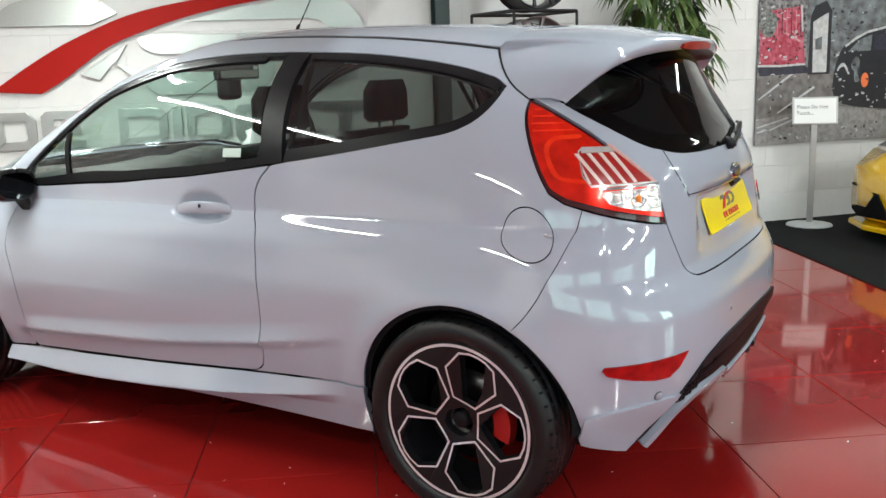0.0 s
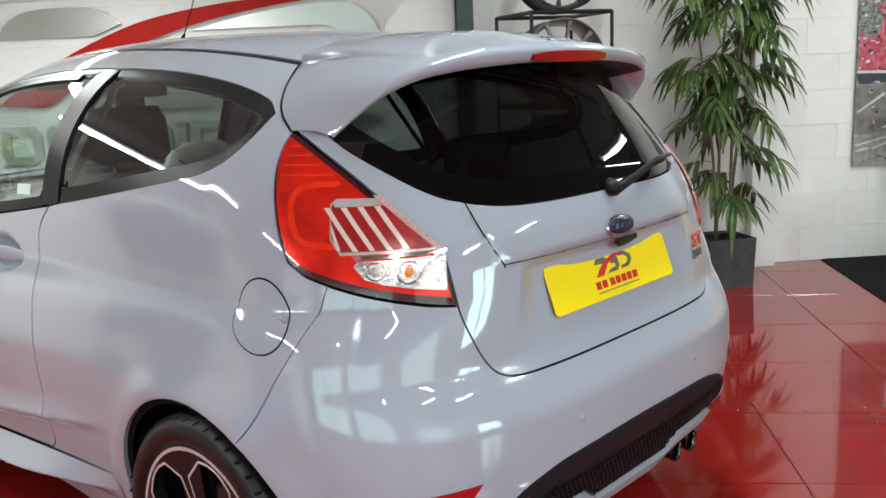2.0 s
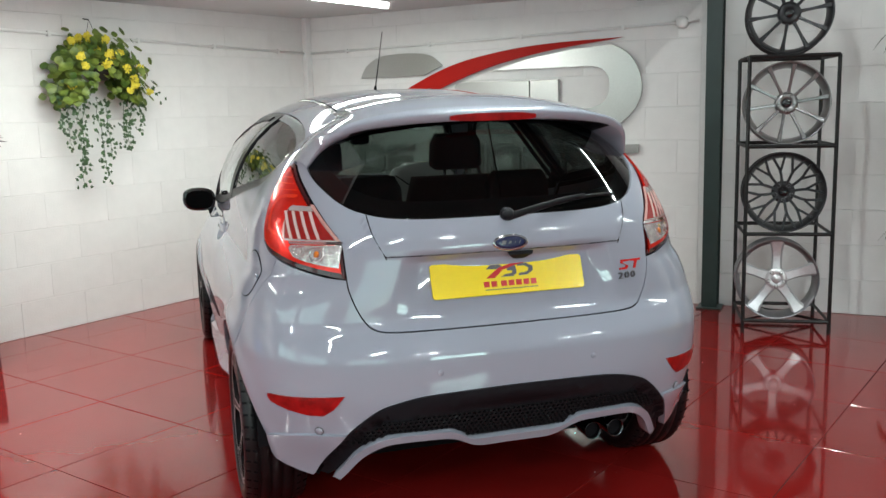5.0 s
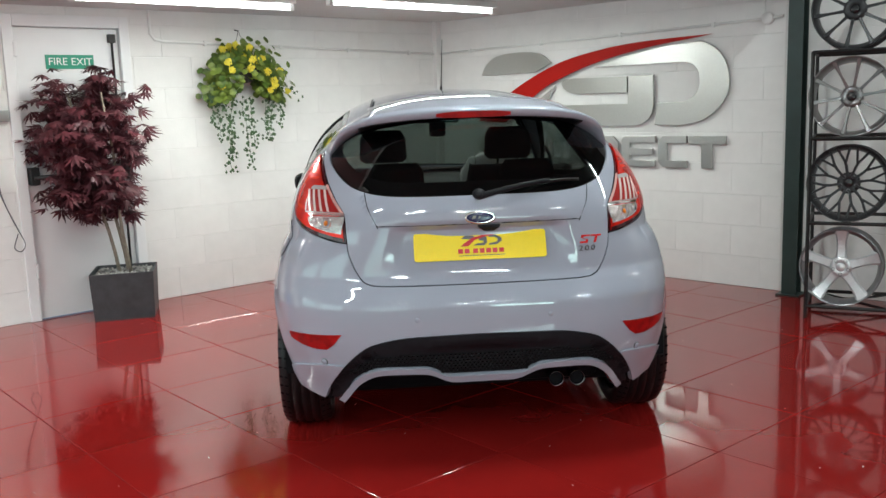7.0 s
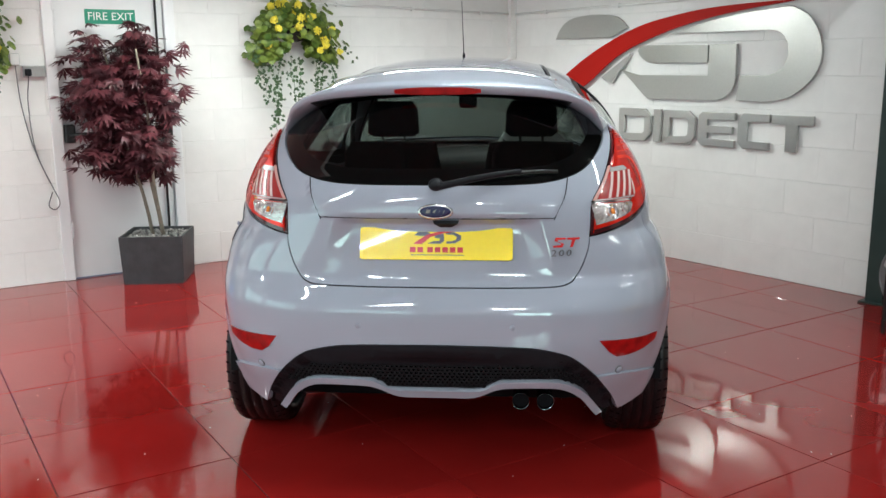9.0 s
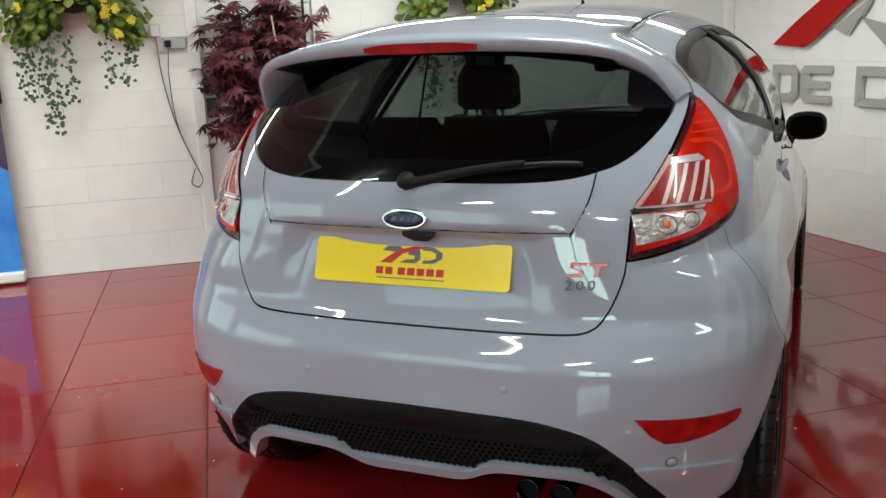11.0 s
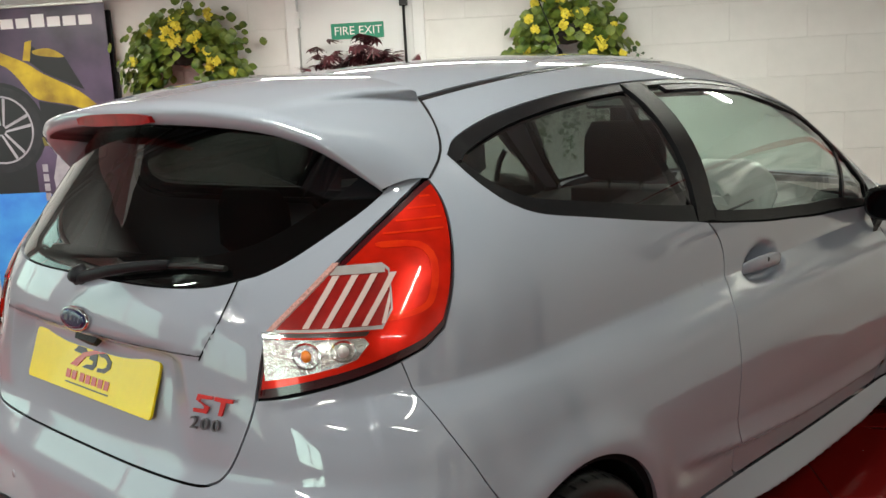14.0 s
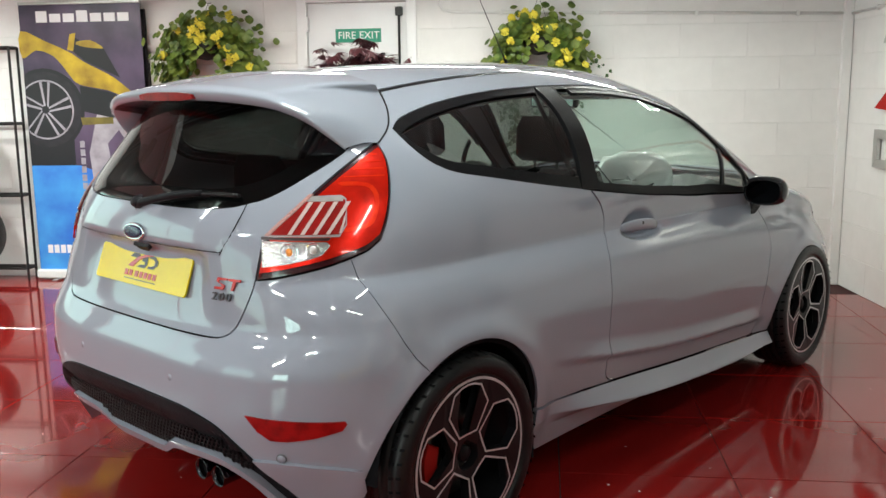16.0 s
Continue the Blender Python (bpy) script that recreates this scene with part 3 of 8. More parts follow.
def band(name, poly, g0, g1, mat, parent, sides=(1,), off=0.0, depth=0.0, label=""):
    """A strip that follows an outline, from g0 to g1 inside it."""
    bm = bmesh.new()
    normals = {}
    a, b = inset(poly, g0), inset(poly, g1)
    n = len(poly)
    for side in sides:
        va, vb = [], []
        for pts, vs in ((a, va), (b, vb)):
            for u, v in pts:
                q = bm.verts.new(place(max(u, UC), v, off, side))
                normals[q] = true_normal(max(u, UC), v, side)
                vs.append(q)
        for k in range(n):
            j = (k + 1) % n
            if all(abs(poly[t][0] - UC) < 1e-4 for t in (k, j)):
                continue
            loop = [va[k], va[j], vb[j], vb[k]]
            nn = (loop[1].co - loop[0].co).cross(loop[3].co - loop[0].co)
            if nn.dot(normals[loop[0]]) < 0:
                loop.reverse()
            try:
                bm.faces.new(loop).smooth = True
            except ValueError:
                pass
        if depth:
            for vs in (va, vb):
                low = [bm.verts.new(q.co - normals[q] * depth) for q in vs]
                top = vs
                for k in range(n):
                    j = (k + 1) % n
                    bm.faces.new((top[k], top[j], low[j], low[k]))
    bm.verts.index_update()
    cn = [tuple(normals[q]) if q in normals else (0.0, 0.0, 0.0) for q in bm.verts]
    me = bpy.data.meshes.new(name)
    bm.to_mesh(me)
    bm.free()
    me.materials.append(mat)
    me.normals_split_custom_set_from_vertices(cn)
    ob = new(name, me)
    ob.parent = parent
    if label:
        ob["label"] = label
    return ob


def u_of(y, v):
    """The u at which the body surface has that y, behind the rear axle."""
    if y >= 0:
        return y
    z = section(0.0, v)[1]
    n, m = lerp_tab(ROUND, z), lerp_tab(SQUARE, z)
    t = math.asin(max(0.0, 1 - min(1.0, y / lerp_tab(REAR, z)) ** m) ** (n / (2 * m)))
    return UC * (1 - t / (math.pi / 2))


def arch(cy, cz, r, a0, a1, n=18):
    pts = []
    for k in range(n + 1):
        a = radians(a0 + (a1 - a0) * k / n)
        y, z = cy + r * math.cos(a), cz + r * math.sin(a)
        pts.append((u_of(y, z), z))
    return pts


# ---------------------------------------------------------------- the car: outlines (u, v)
TIP = (-0.095, 1.185)


def v_at(u, z):
    """The v at which the section has that height."""
    lo, hi = 0.3, 1.5
    for _ in range(40):
        mid = (lo + hi) / 2
        lo, hi = (mid, hi) if section(u, mid)[1] < z else (lo, mid)
    return lo


DLO_LOW = [(u, v_at(u, z)) for u, z in ((2.06, 0.898), (1.88, 0.913), (1.70, 0.928), (1.50, 0.942), (1.285, 0.960), (1.0, 0.988))] + [(0.686, 0.955), (0.413, 0.992), (0.14, 1.044), (0.035, 1.070), (-0.02, 1.100), (-0.068, 1.142), TIP]
DLO_HIGH = [TIP, (-0.03, 1.212), (0.06, 1.232), (0.20, 1.250), (0.437, 1.266), (0.70, 1.272), (1.00, 1.268), (1.25, 1.250), (1.45, 1.215), (1.65, 1.150), (1.85, 1.045), (2.06, 0.902)]
GAP = [(0.03, 1.318), (0.263, 1.335), (0.689, 1.358), (1.24, 1.368), (1.45, 1.345), (1.70, 1.265), (1.95, 1.120), (2.16, 0.950)]
GAP_REAR = [(0.03, 1.318), (-0.02, 1.262), (-0.11, 1.195), (-0.208, 1.149)]
LAMP_OUT = [(-0.208, 1.149), (-0.198, 1.122), (-0.197, 1.098), (-0.204, 1.062), (-0.216, 1.020), (-0.231, 0.980), (-0.252, 0.945)]
LAMP_LOW = [(-0.252, 0.945), (-0.30, 0.926), (-0.365, 0.914), (-0.455, 0.901), (-0.545, 0.891), (-0.640, 0.882), (-0.735, 0.874)]
LAMP_IN = [(-0.735, 0.874), (-0.712, 0.915), (-0.682, 0.952), (-0.62, 0.985), (-0.555, 1.018), (-0.45, 1.066), (-0.37, 1.098), (-0.275, 1.132), (-0.222, 1.148)]
SPLIT_END = arch(-0.031, 0.318, 0.345, 121.5, 121.5, 1)[0]          # where the joint of quarter and bumper meets the arch
SPLIT = [(-0.365 + (SPLIT_END[0] + 0.365) * t, 0.914 + (SPLIT_END[1] - 0.914) * t) for t in (0.0, 0.2, 0.4, 0.6, 0.8, 1.0)]
SHUT = [(-0.735, 0.874), (-0.785, 0.806), (-0.835, 0.742), (-0.865, 0.721), (-0.91, 0.712), (-1.03, 0.709), (UC, 0.708)]
GLASS_R = [(UC, 1.003), (-0.984, 1.003), (-0.86, 1.007), (-0.76, 1.018), (-0.653, 1.040), (-0.518, 1.082), (-0.40, 1.120), (-0.30, 1.158)]
DOOR_BACK = [(0.672, 0.955), (0.722, 0.922), (0.742, 0.892), (0.735, 0.86), (0.715, 0.82), (0.700, 0.70), (0.700, 0.55), (0.715, 0.43), (0.728, 0.372), (0.755, 0.345), (0.80, 0.333), (1.05, 0.313), (1.30, 0.293), (1.60, 0.276)]
DOOR_FRONT = [(1.94, 0.259), (1.985, 0.272), (2.0, 0.40), (2.0, 0.57), (2.04, 0.70), (2.035, 0.78), (2.02, 0.84), (2.03, 0.902)]
DIFF_TOP = [(UC, 0.520), (-1.0, 0.514), (-0.92, 0.500), (-0.85, 0.478), (-0.78, 0.435), (-0.705, 0.380), (-0.62, 0.310), (-0.54, 0.235)]

def skirt_lift(u, v):
    """A ledge under the door that tapers to a fin before the rear wheel."""
    top = lerp_tab(SILL, u)
    r = top - lerp_tab([(0.4, 0.045), (0.9, 0.062), (1.5, 0.064), (2.1, 0.046)], u)
    amp = lerp_tab([(0.40, 0.0), (0.62, 0.032), (1.0, 0.062), (1.7, 0.060), (2.1, 0.050)], u)
    return amp * ((top - v) / (top - r) if v > r else max(-0.3, 1 - (r - v) / 0.030))


car = thing("hatchback_car", pose(0, 0, 0), "light grey glossy three-door hatchback with yellow number plate", "car")
body = new("body")
body.parent = car
body["label"] = "light grey glossy painted body shell"
BOTH = (1, -1)
for s, tag in ((1, "right"), (-1, "left")):
    sd = (s,)
    # rear quarter with the window surround and roof rail
    q = [p for p in reversed(spline2(DOOR_BACK, 4)[:-1]) if p[0] < 0.81]
    i0 = [p for p in spline2(DLO_LOW, 4) if p[0] < 0.672]
    q += i0 + spline2(DLO_HIGH, 4)[1:] + [(2.16, 0.905)] + list(reversed(spline2(GAP, 4))) + spline2(GAP_REAR, 3)[1:]
    q += spline2(LAMP_OUT, 3)[1:] + [(-0.30, 0.926)] + spline2(SPLIT, 4) + arch(-0.031, 0.318, 0.345, 121.5, 7.3, 22) + [(0.45, 0.3525), (0.60, 0.346)]
    skin("quarter_panel", q, PAINT, body, sd, gap=0.0013, depth=0.02, du=0.02, dv=0.011)
    d = spline2(DOOR_BACK, 4) + spline2(DOOR_FRONT, 4) + [p for p in spline2(DLO_LOW, 4) if 0.672 < p[0] < 2.03]
    door = skin("door", d, PAINT, car, sd, gap=0.0034, depth=0.02, du=0.035, dv=0.009, cuts_u=list(np.arange(0.836, 1.12, 0.012)), cuts_v=list(np.arange(0.812, 0.912, 0.006)), label="light grey painted passenger door")
    # front wing
    w = [(2.04, 0.902), (2.02, 0.84), (2.035, 0.78), (2.04, 0.70), (2.0, 0.57), (2.0, 0.40), (1.985, 0.272), (2.0, 0.257), (2.12, 0.251)] + arch(2.487, 0.317, 0.347, 190.5, 4, 26)
    w += [(2.98, 0.40), (3.0, 0.60), (2.95, 0.80), (2.80, 0.955), (2.45, 0.975), (2.17, 0.93), (2.16, 0.905)]
    skin("wing", w, PAINT, body, sd, gap=0.002, depth=0.02)
    # sill and skirt
    k = [(0.312, 0.3575), (0.318, 0.30), (0.320, 0.185), (2.16, 0.15), (2.145, 0.251)] + [(u, lerp_tab(SILL, u)) for u in np.arange(2.05, 0.35, -0.1)]
    skin("side_skirt", k, PAINT, body, sd, off=0.003, gap=0.003, depth=0.03, du=0.02, dv=0.005, lift=skirt_lift, label="painted side skirt with a tapering fin")
    for name, poly in (("gap_lining", q), ("gap_lining", d), ("gap_lining", w)):
        band(name, poly, -0.014, 0.014, SHELL, body, sd, off=-0.012)
    # windows: quarter light and door glass, each in its black surround
    low, high = spline2(DLO_LOW, 4), spline2(DLO_HIGH, 4)
    quarter = [(0.628, 0.9595)] + [p for p in low if p[0] < 0.62] + [p for p in high[1:] if p[0] < 0.672] + [(0.684, 1.271)]
    doorwin = [p for p in low if 0.735 < p[0] < 1.985] + [(0.716, 0.953), (0.772, 1.273)] + [p for p in high if 0.80 < p[0] < 1.965]
    pillar = [(0.628, 0.9595), (0.716, 0.953), (0.772, 1.273), (0.684, 1.271)]
    sail = [(1.985, 0.903), (2.06, 0.902), (1.965, 0.972)]
    band("window_seal", quarter, 0.0, 0.026, BLACK_TRIM, body, sd, off=-0.002, depth=0.02)
    band("window_frame", doorwin, 0.0, 0.017, BLACK_TRIM, door, sd, off=-0.002, depth=0.02, label="black window frame")
    rail = [(u, v - 0.004) for u, v in spline2(DLO_HIGH, 4) if 0.80 < u < 1.84]
    skin("upper_frame", rail + [(u, v - 0.032) for u, v in reversed(rail)], BLACK_TRIM, door, sd, off=-0.0035, depth=0.012, du=0.05, dv=0.03)
    skin("centre_pillar", pillar, BLACK_TRIM, body, sd, off=-0.001, depth=0.02, gap=0.001)
    skin("mirror_sail", sail, BLACK_PLASTIC, door, sd, off=-0.001, depth=0.01)
    g = skin("quarter_window", quarter, GLASS_DARK, car, sd, off=-0.007, depth=0.0, gap=0.011, du=0.05, dv=0.06, label="dark tinted glass")
    g.visible_shadow = False
    g = skin("door_window", doorwin, GLASS_CLEAR, door, sd, off=-0.008, depth=0.0, gap=0.013, du=0.06, dv=0.06, label="clear glass")
    g.visible_shadow = False
    front_bar = [(u, v_at(u, z)) for u, z in ((1.692, 0.925), (1.716, 0.925), (1.742, 1.108), (1.720, 1.118))]
    skin("window_bar", front_bar, BLACK_TRIM, door, sd, off=-0.004, depth=0.012, du=0.05, dv=0.05, label="black bar before the small front pane")
    # rear lamp
    lamp_poly = spline2(LAMP_OUT, 3) + spline2(LAMP_LOW, 3)[1:] + spline2(LAMP_IN, 3)[1:]
    lamp = skin("rear_lamp", lamp_poly, RED_DEEP, car, sd, off=-0.001, depth=0.03, gap=0.003, label="red and clear rear lamp cluster")
    skin("red_lens", lamp_poly, RED_LENS, lamp, sd, off=0.004, depth=0.006, gap=0.013, du=0.03, dv=0.02, lift=lambda u, v: 0.003)
    for v0, ua, ub in ((1.120, -0.235, -0.266), (1.104, -0.228, -0.310), (1.088, -0.225, -0.350), (1.072, -0.228, -0.390)):
        skin("lens_rib", [(ub, v0), (ub, v0 - 0.003), (ua, v0 - 0.003), (ua, v0)], ORANGE_LENS, lamp, sd, off=0.0078, depth=0.003, du=0.03, dv=0.02)
    guide = [(-0.405, 1.060), (-0.30, 1.056), (-0.262, 1.030), (-0.275, 0.985), (-0.310, 0.968), (-0.395, 0.962), (-0.385, 0.970), (-0.315, 0.975), (-0.290, 0.992), (-0.280, 1.028), (-0.312, 1.049), (-0.40, 1.052)]
    skin("light_guide", spline2(guide, 3, True), ORANGE_LENS, lamp, sd, off=0.0076, depth=0.003, du=0.03, dv=0.02)
    band("gap_lining", lamp_poly, -0.012, 0.012, SHELL, body, sd, off=-0.014)
    led = [(-0.668, 0.956), (-0.600, 0.990), (-0.520, 1.030), (-0.404, 1.031), (-0.388, 1.024), (-0.386, 0.976), (-0.410, 0.956)]
    skin("lamp_surround", led, LAMP_SILVER, lamp, sd, off=0.0082, depth=0.004, gap=-0.0022)
    skin("lamp_panel", led, PANEL_RED, lamp, sd, off=0.0092, depth=0.004, gap=0.0022)
    skin("lamp_cap", [(-0.532, 1.0205), (-0.398, 1.0205), (-0.398, 1.029), (-0.514, 1.029)], LAMP_SILVER, lamp, sd, off=0.0105, depth=0.004, du=0.03, dv=0.02)
    skin("lamp_edge", [(-0.684, 0.956), (-0.668, 0.956), (-0.505, 1.036), (-0.522, 1.036)], PINK_LENS, lamp, sd, off=0.0098, depth=0.004, du=0.03, dv=0.012)
    for k in range(4):
        a = -0.598 + k * 0.046
        t = a + 0.074
        bar = [(a, 0.9585), (a + 0.0145, 0.9585), (t + 0.0165, 1.0195), (t, 1.0195)]
        skin("lamp_bar", bar, LED_BAR, lamp, sd, off=0.011, depth=0.004, du=0.03, dv=0.02)
    skin("lamp_bar", [(-0.412, 0.960), (-0.402, 0.960), (-0.390, 0.984), (-0.390, 0.997)], LED_BAR, lamp, sd, off=0.011, depth=0.004, du=0.03, dv=0.02)
    clear = [(-0.694, 0.947), (-0.455, 0.945), (-0.443, 0.938), (-0.475, 0.921), (-0.52, 0.914), (-0.60, 0.906), (-0.700, 0.899)]
    skin("clear_lens", clear, CLEAR_LENS, lamp, sd, off=0.0085, depth=0.005, du=0.02, dv=0.01)
    for cu, cv, ru, rv, nm, mt, lo in ((-0.594, 0.927, 0.034, 0.0155, "lamp_bowl", CHROME, 0.0098), (-0.505, 0.931, 0.030, 0.0125, "lamp_bowl", CHROME, 0.0098), (-0.505, 0.931, 0.014, 0.007, "clear_bulb", LAMP_SILVER, 0.0112), (-0.594, 0.927, 0.0115, 0.0068, "indicator_bulb", AMBER, 0.0112)):
        ring = [(cu + ru * math.cos(q), cv + rv * math.sin(q)) for q in np.linspace(0, 2 * math.pi, 16, endpoint=False)]
        skin(nm, ring, mt, lamp, sd, off=lo, depth=0.004, du=0.012, dv=0.006, lift=(lambda u, v, cu=cu, cv=cv, ru=ru, rv=rv, bowl=nm == "lamp_bowl": (0.004 if not bowl else -0.006) * (1 - ((u - cu) / ru) ** 2 - ((v - cv) / rv) ** 2)))
    skin("lamp_strip", [(-0.694, 0.954), (-0.694, 0.949), (-0.45, 0.947), (-0.440, 0.952)], CHROME, lamp, sd, off=0.0105, depth=0.005, du=0.03, dv=0.02)

# bumper, diffuser, blade
bump = spline2(SPLIT, 4) + [p for p in arch(-0.031, 0.318, 0.345, 121.5, 178, 12)]
bump = list(reversed(bump)) + spline2(LAMP_LOW, 3)[7:] + spline2(SHUT, 4)[1:] + spline2(DIFF_TOP, 4)
bump += [(-0.50, 0.241), (-0.40, 0.261), (-0.33, 0.276), (-0.315, 0.30)]
bumper = skin("rear_bumper", bump, PAINT, car, BOTH, gap=0.0013, depth=0.025, du=0.02, dv=0.016, label="light grey painted rear bumper")
band("gap_lining", bump, -0.014, 0.014, SHELL, body, BOTH, off=-0.014)
spat = [(-0.728, 0.400), (-0.64, 0.402), (-0.55, 0.398), (-0.425, 0.384), (-0.315, 0.372), (-0.316, 0.302), (-0.330, 0.280), (-0.40, 0.264), (-0.48, 0.247), (-0.54, 0.238), (-0.62, 0.311), (-0.70, 0.376)]
for s in BOTH:
    skin("bumper_spat", spat, PAINT, bumper, (s,), off=0.010, depth=0.014, gap=0.001)

BLADE_TOP = [(UC, 0.345), (-1.095, 0.347), (-1.06, 0.378), (-1.02, 0.386), (-0.90, 0.384), (-0.83, 0.368), (-0.76, 0.330), (-0.69, 0.275), (-0.635, 0.235)]
BLADE_LOW = [(UC, 0.316), (-1.105, 0.318), (-1.062, 0.352), (-1.02, 0.362), (-0.90, 0.360), (-0.84, 0.345), (-0.775, 0.308), (-0.705, 0.250), (-0.665, 0.222)]
diff = spline2(DIFF_TOP, 4) + [(-0.60, 0.225)] + list(reversed(spline2(BLADE_TOP, 3)[:-1]))
diffuser = skin("diffuser", diff, BLACK_PLASTIC, bumper, BOTH, off=-0.016, depth=0.02, label="black plastic diffuser with honeycomb mesh",
                lift=lambda u, v: 0.022 * max(0.0, min(1.0, (v - lerp_tab([(UC, 0.452), (-0.9, 0.444), (-0.76, 0.388), (-0.6, 0.27)], u)) / 0.02)))
blade = spline2(BLADE_TOP, 4) + list(reversed(spline2(BLADE_LOW, 4)))
skin("diffuser_blade", blade, PAINT, bumper, BOTH, off=0.005, depth=0.045, label="light grey painted diffuser blade", du=0.03, dv=0.02)

# tailgate and rear glass
tail = spline2(LAMP_IN, 3)[::-1] + spline2(SHUT, 4)[1:] + spline2(GLASS_R, 4) + [(-0.285, 1.190), (-0.25, 1.190), (-0.218, 1.156)]
tailgate = skin("tailgate", tail, PAINT, car, BOTH, gap=0.0033, depth=0.02, du=0.016, dv=0.014, cuts_u=(-0.855, -0.87, -0.885), cuts_v=(0.9205, 0.9195, 0.916, 0.913, 0.910, 0.907, 0.903), label="light grey painted tailgate")
band("gap_lining", tail, -0.014, 0.014, SHELL, body, BOTH, off=-0.014)
rear = spline2(GLASS_R, 4) + [(-0.27, 1.215), (-0.36, 1.262), (-0.55, 1.298), (-0.80, 1.322), (UC, 1.335)]
rg = skin("rear_window", rear, GLASS_REAR, tailgate, BOTH, off=-0.004, depth=0.0, gap=0.0, du=0.03, dv=0.02, label="dark tinted rear glass")
rg.visible_shadow = False
for s in BOTH:
    band("window_seal", rear, 0.0, 0.042, BLACK_GLOSS, tailgate, (s,), off=-0.007, depth=0.01)
    # joint round the handle strip
    for path in ([(-0.752, 1.018), (-0.800, 0.966), (-0.858, 0.922), (-0.866, 0.915)], [(-0.864, 0.9215), (-0.93, 0.9215), (-1.04, 0.9215), (UC, 0.9215)]):
        line = spline2(path, 4)
        wide = [(u, v - 0.0026) for u, v in line] if abs(path[0][1] - path[-1][1]) < 0.01 else [(u - 0.0042, v) for u, v in line]
        skin("strip_joint", line + wide[::-1], SHELL, tailgate, (s,), off=0.0009, depth=0.0, du=0.02, dv=0.02)

# roof, windscreen, bonnet, nose
rooff = [(0.03, VTOP), (0.03, 1.318)] + spline2(GAP, 4)[1:13] + [(1.26, VTOP)]
skin("roof", rooff, PAINT, body, BOTH, gap=0.0055, depth=0.02, du=0.06, dv=0.03)
for s in BOTH:
    for line, du_, dv_ in (([p for p in spline2(GAP, 4) if p[0] < 1.24], 0.0, -0.008), (spline2(GAP_REAR, 3), 0.006, -0.002)):
        skin("roof_strip", line + [(u + du_, v + dv_) for u, v in reversed(line)], BLACK_TRIM, body, (s,), off=0.0012, depth=0.001, du=0.06, dv=0.06, label="black roof joint strip")
band("gap_lining", rooff, -0.012, 0.012, SHELL, body, BOTH, off=-0.012)
screen = [(1.27, VTOP)] + [p for p in spline2(GAP, 4) if p[0] > 1.24] + [(2.22, 0.99), (2.30, 1.2), (2.33, VTOP)]
ws = skin("windscreen", screen, GLASS_CLEAR, car, BOTH, off=-0.004, depth=0.0, gap=0.004, du=0.1, dv=0.06, label="clear curved windscreen")
ws.visible_shadow = False
band("screen_seal", screen, 0.0, 0.03, BLACK_GLOSS, body, BOTH, off=-0.006)
hood = [(2.17, 0.93), (2.45, 0.975), (2.80, 0.955), (2.95, 0.83), (3.02, 0.84), (3.10, 1.1), (3.12, VTOP), (2.33, VTOP), (2.30, 1.2), (2.22, 0.99)]
skin("bonnet", hood, PAINT, body, BOTH, gap=0.003, depth=0.02)
nose = [(2.83, 0.315), (2.80, 0.22), (3.26, 0.22), (3.285, 0.5), (3.285, 0.86), (3.20, 1.1), (3.12, VTOP), (3.10, 1.1), (3.02, 0.84), (2.95, 0.83), (3.0, 0.60), (2.98, 0.40)]
skin("front_bumper", nose, PAINT, car, BOTH, gap=0.003, depth=0.02, label="light grey painted front bumper")

# inner lining under the roof
bm = bmesh.new()
for k in (1, -1):
    skin_bm(bm, [(-0.02, 1.29), (1.22, 1.33), (1.22, VTOP), (-0.02, VTOP)], (k,), off=-0.035, depth=0.0, du=0.1, dv=0.06)
part("headlining", bm, LINER, body, smooth=True)

# ---------------------------------------------------------------- spoiler over the rear glass
SP_FRONT = [(0.0, -0.005, 1.440), (0.15, -0.005, 1.437), (0.30, -0.003, 1.420), (0.42, 0.0, 1.390), (0.475, 0.0, 1.367)]
SP_SIDE = [place(u, v, 0.001) for u, v in spline2(GAP_REAR, 3)]
SP_TRAIL = [(0.0, -0.464, 1.382), (0.16, -0.458, 1.380), (0.30, -0.441, 1.371), (0.42, -0.413, 1.354), (0.49, -0.384, 1.330), (0.535, -0.350, 1.298), (0.565, -0.300, 1.250), (0.583, -0.262, 1.212)]


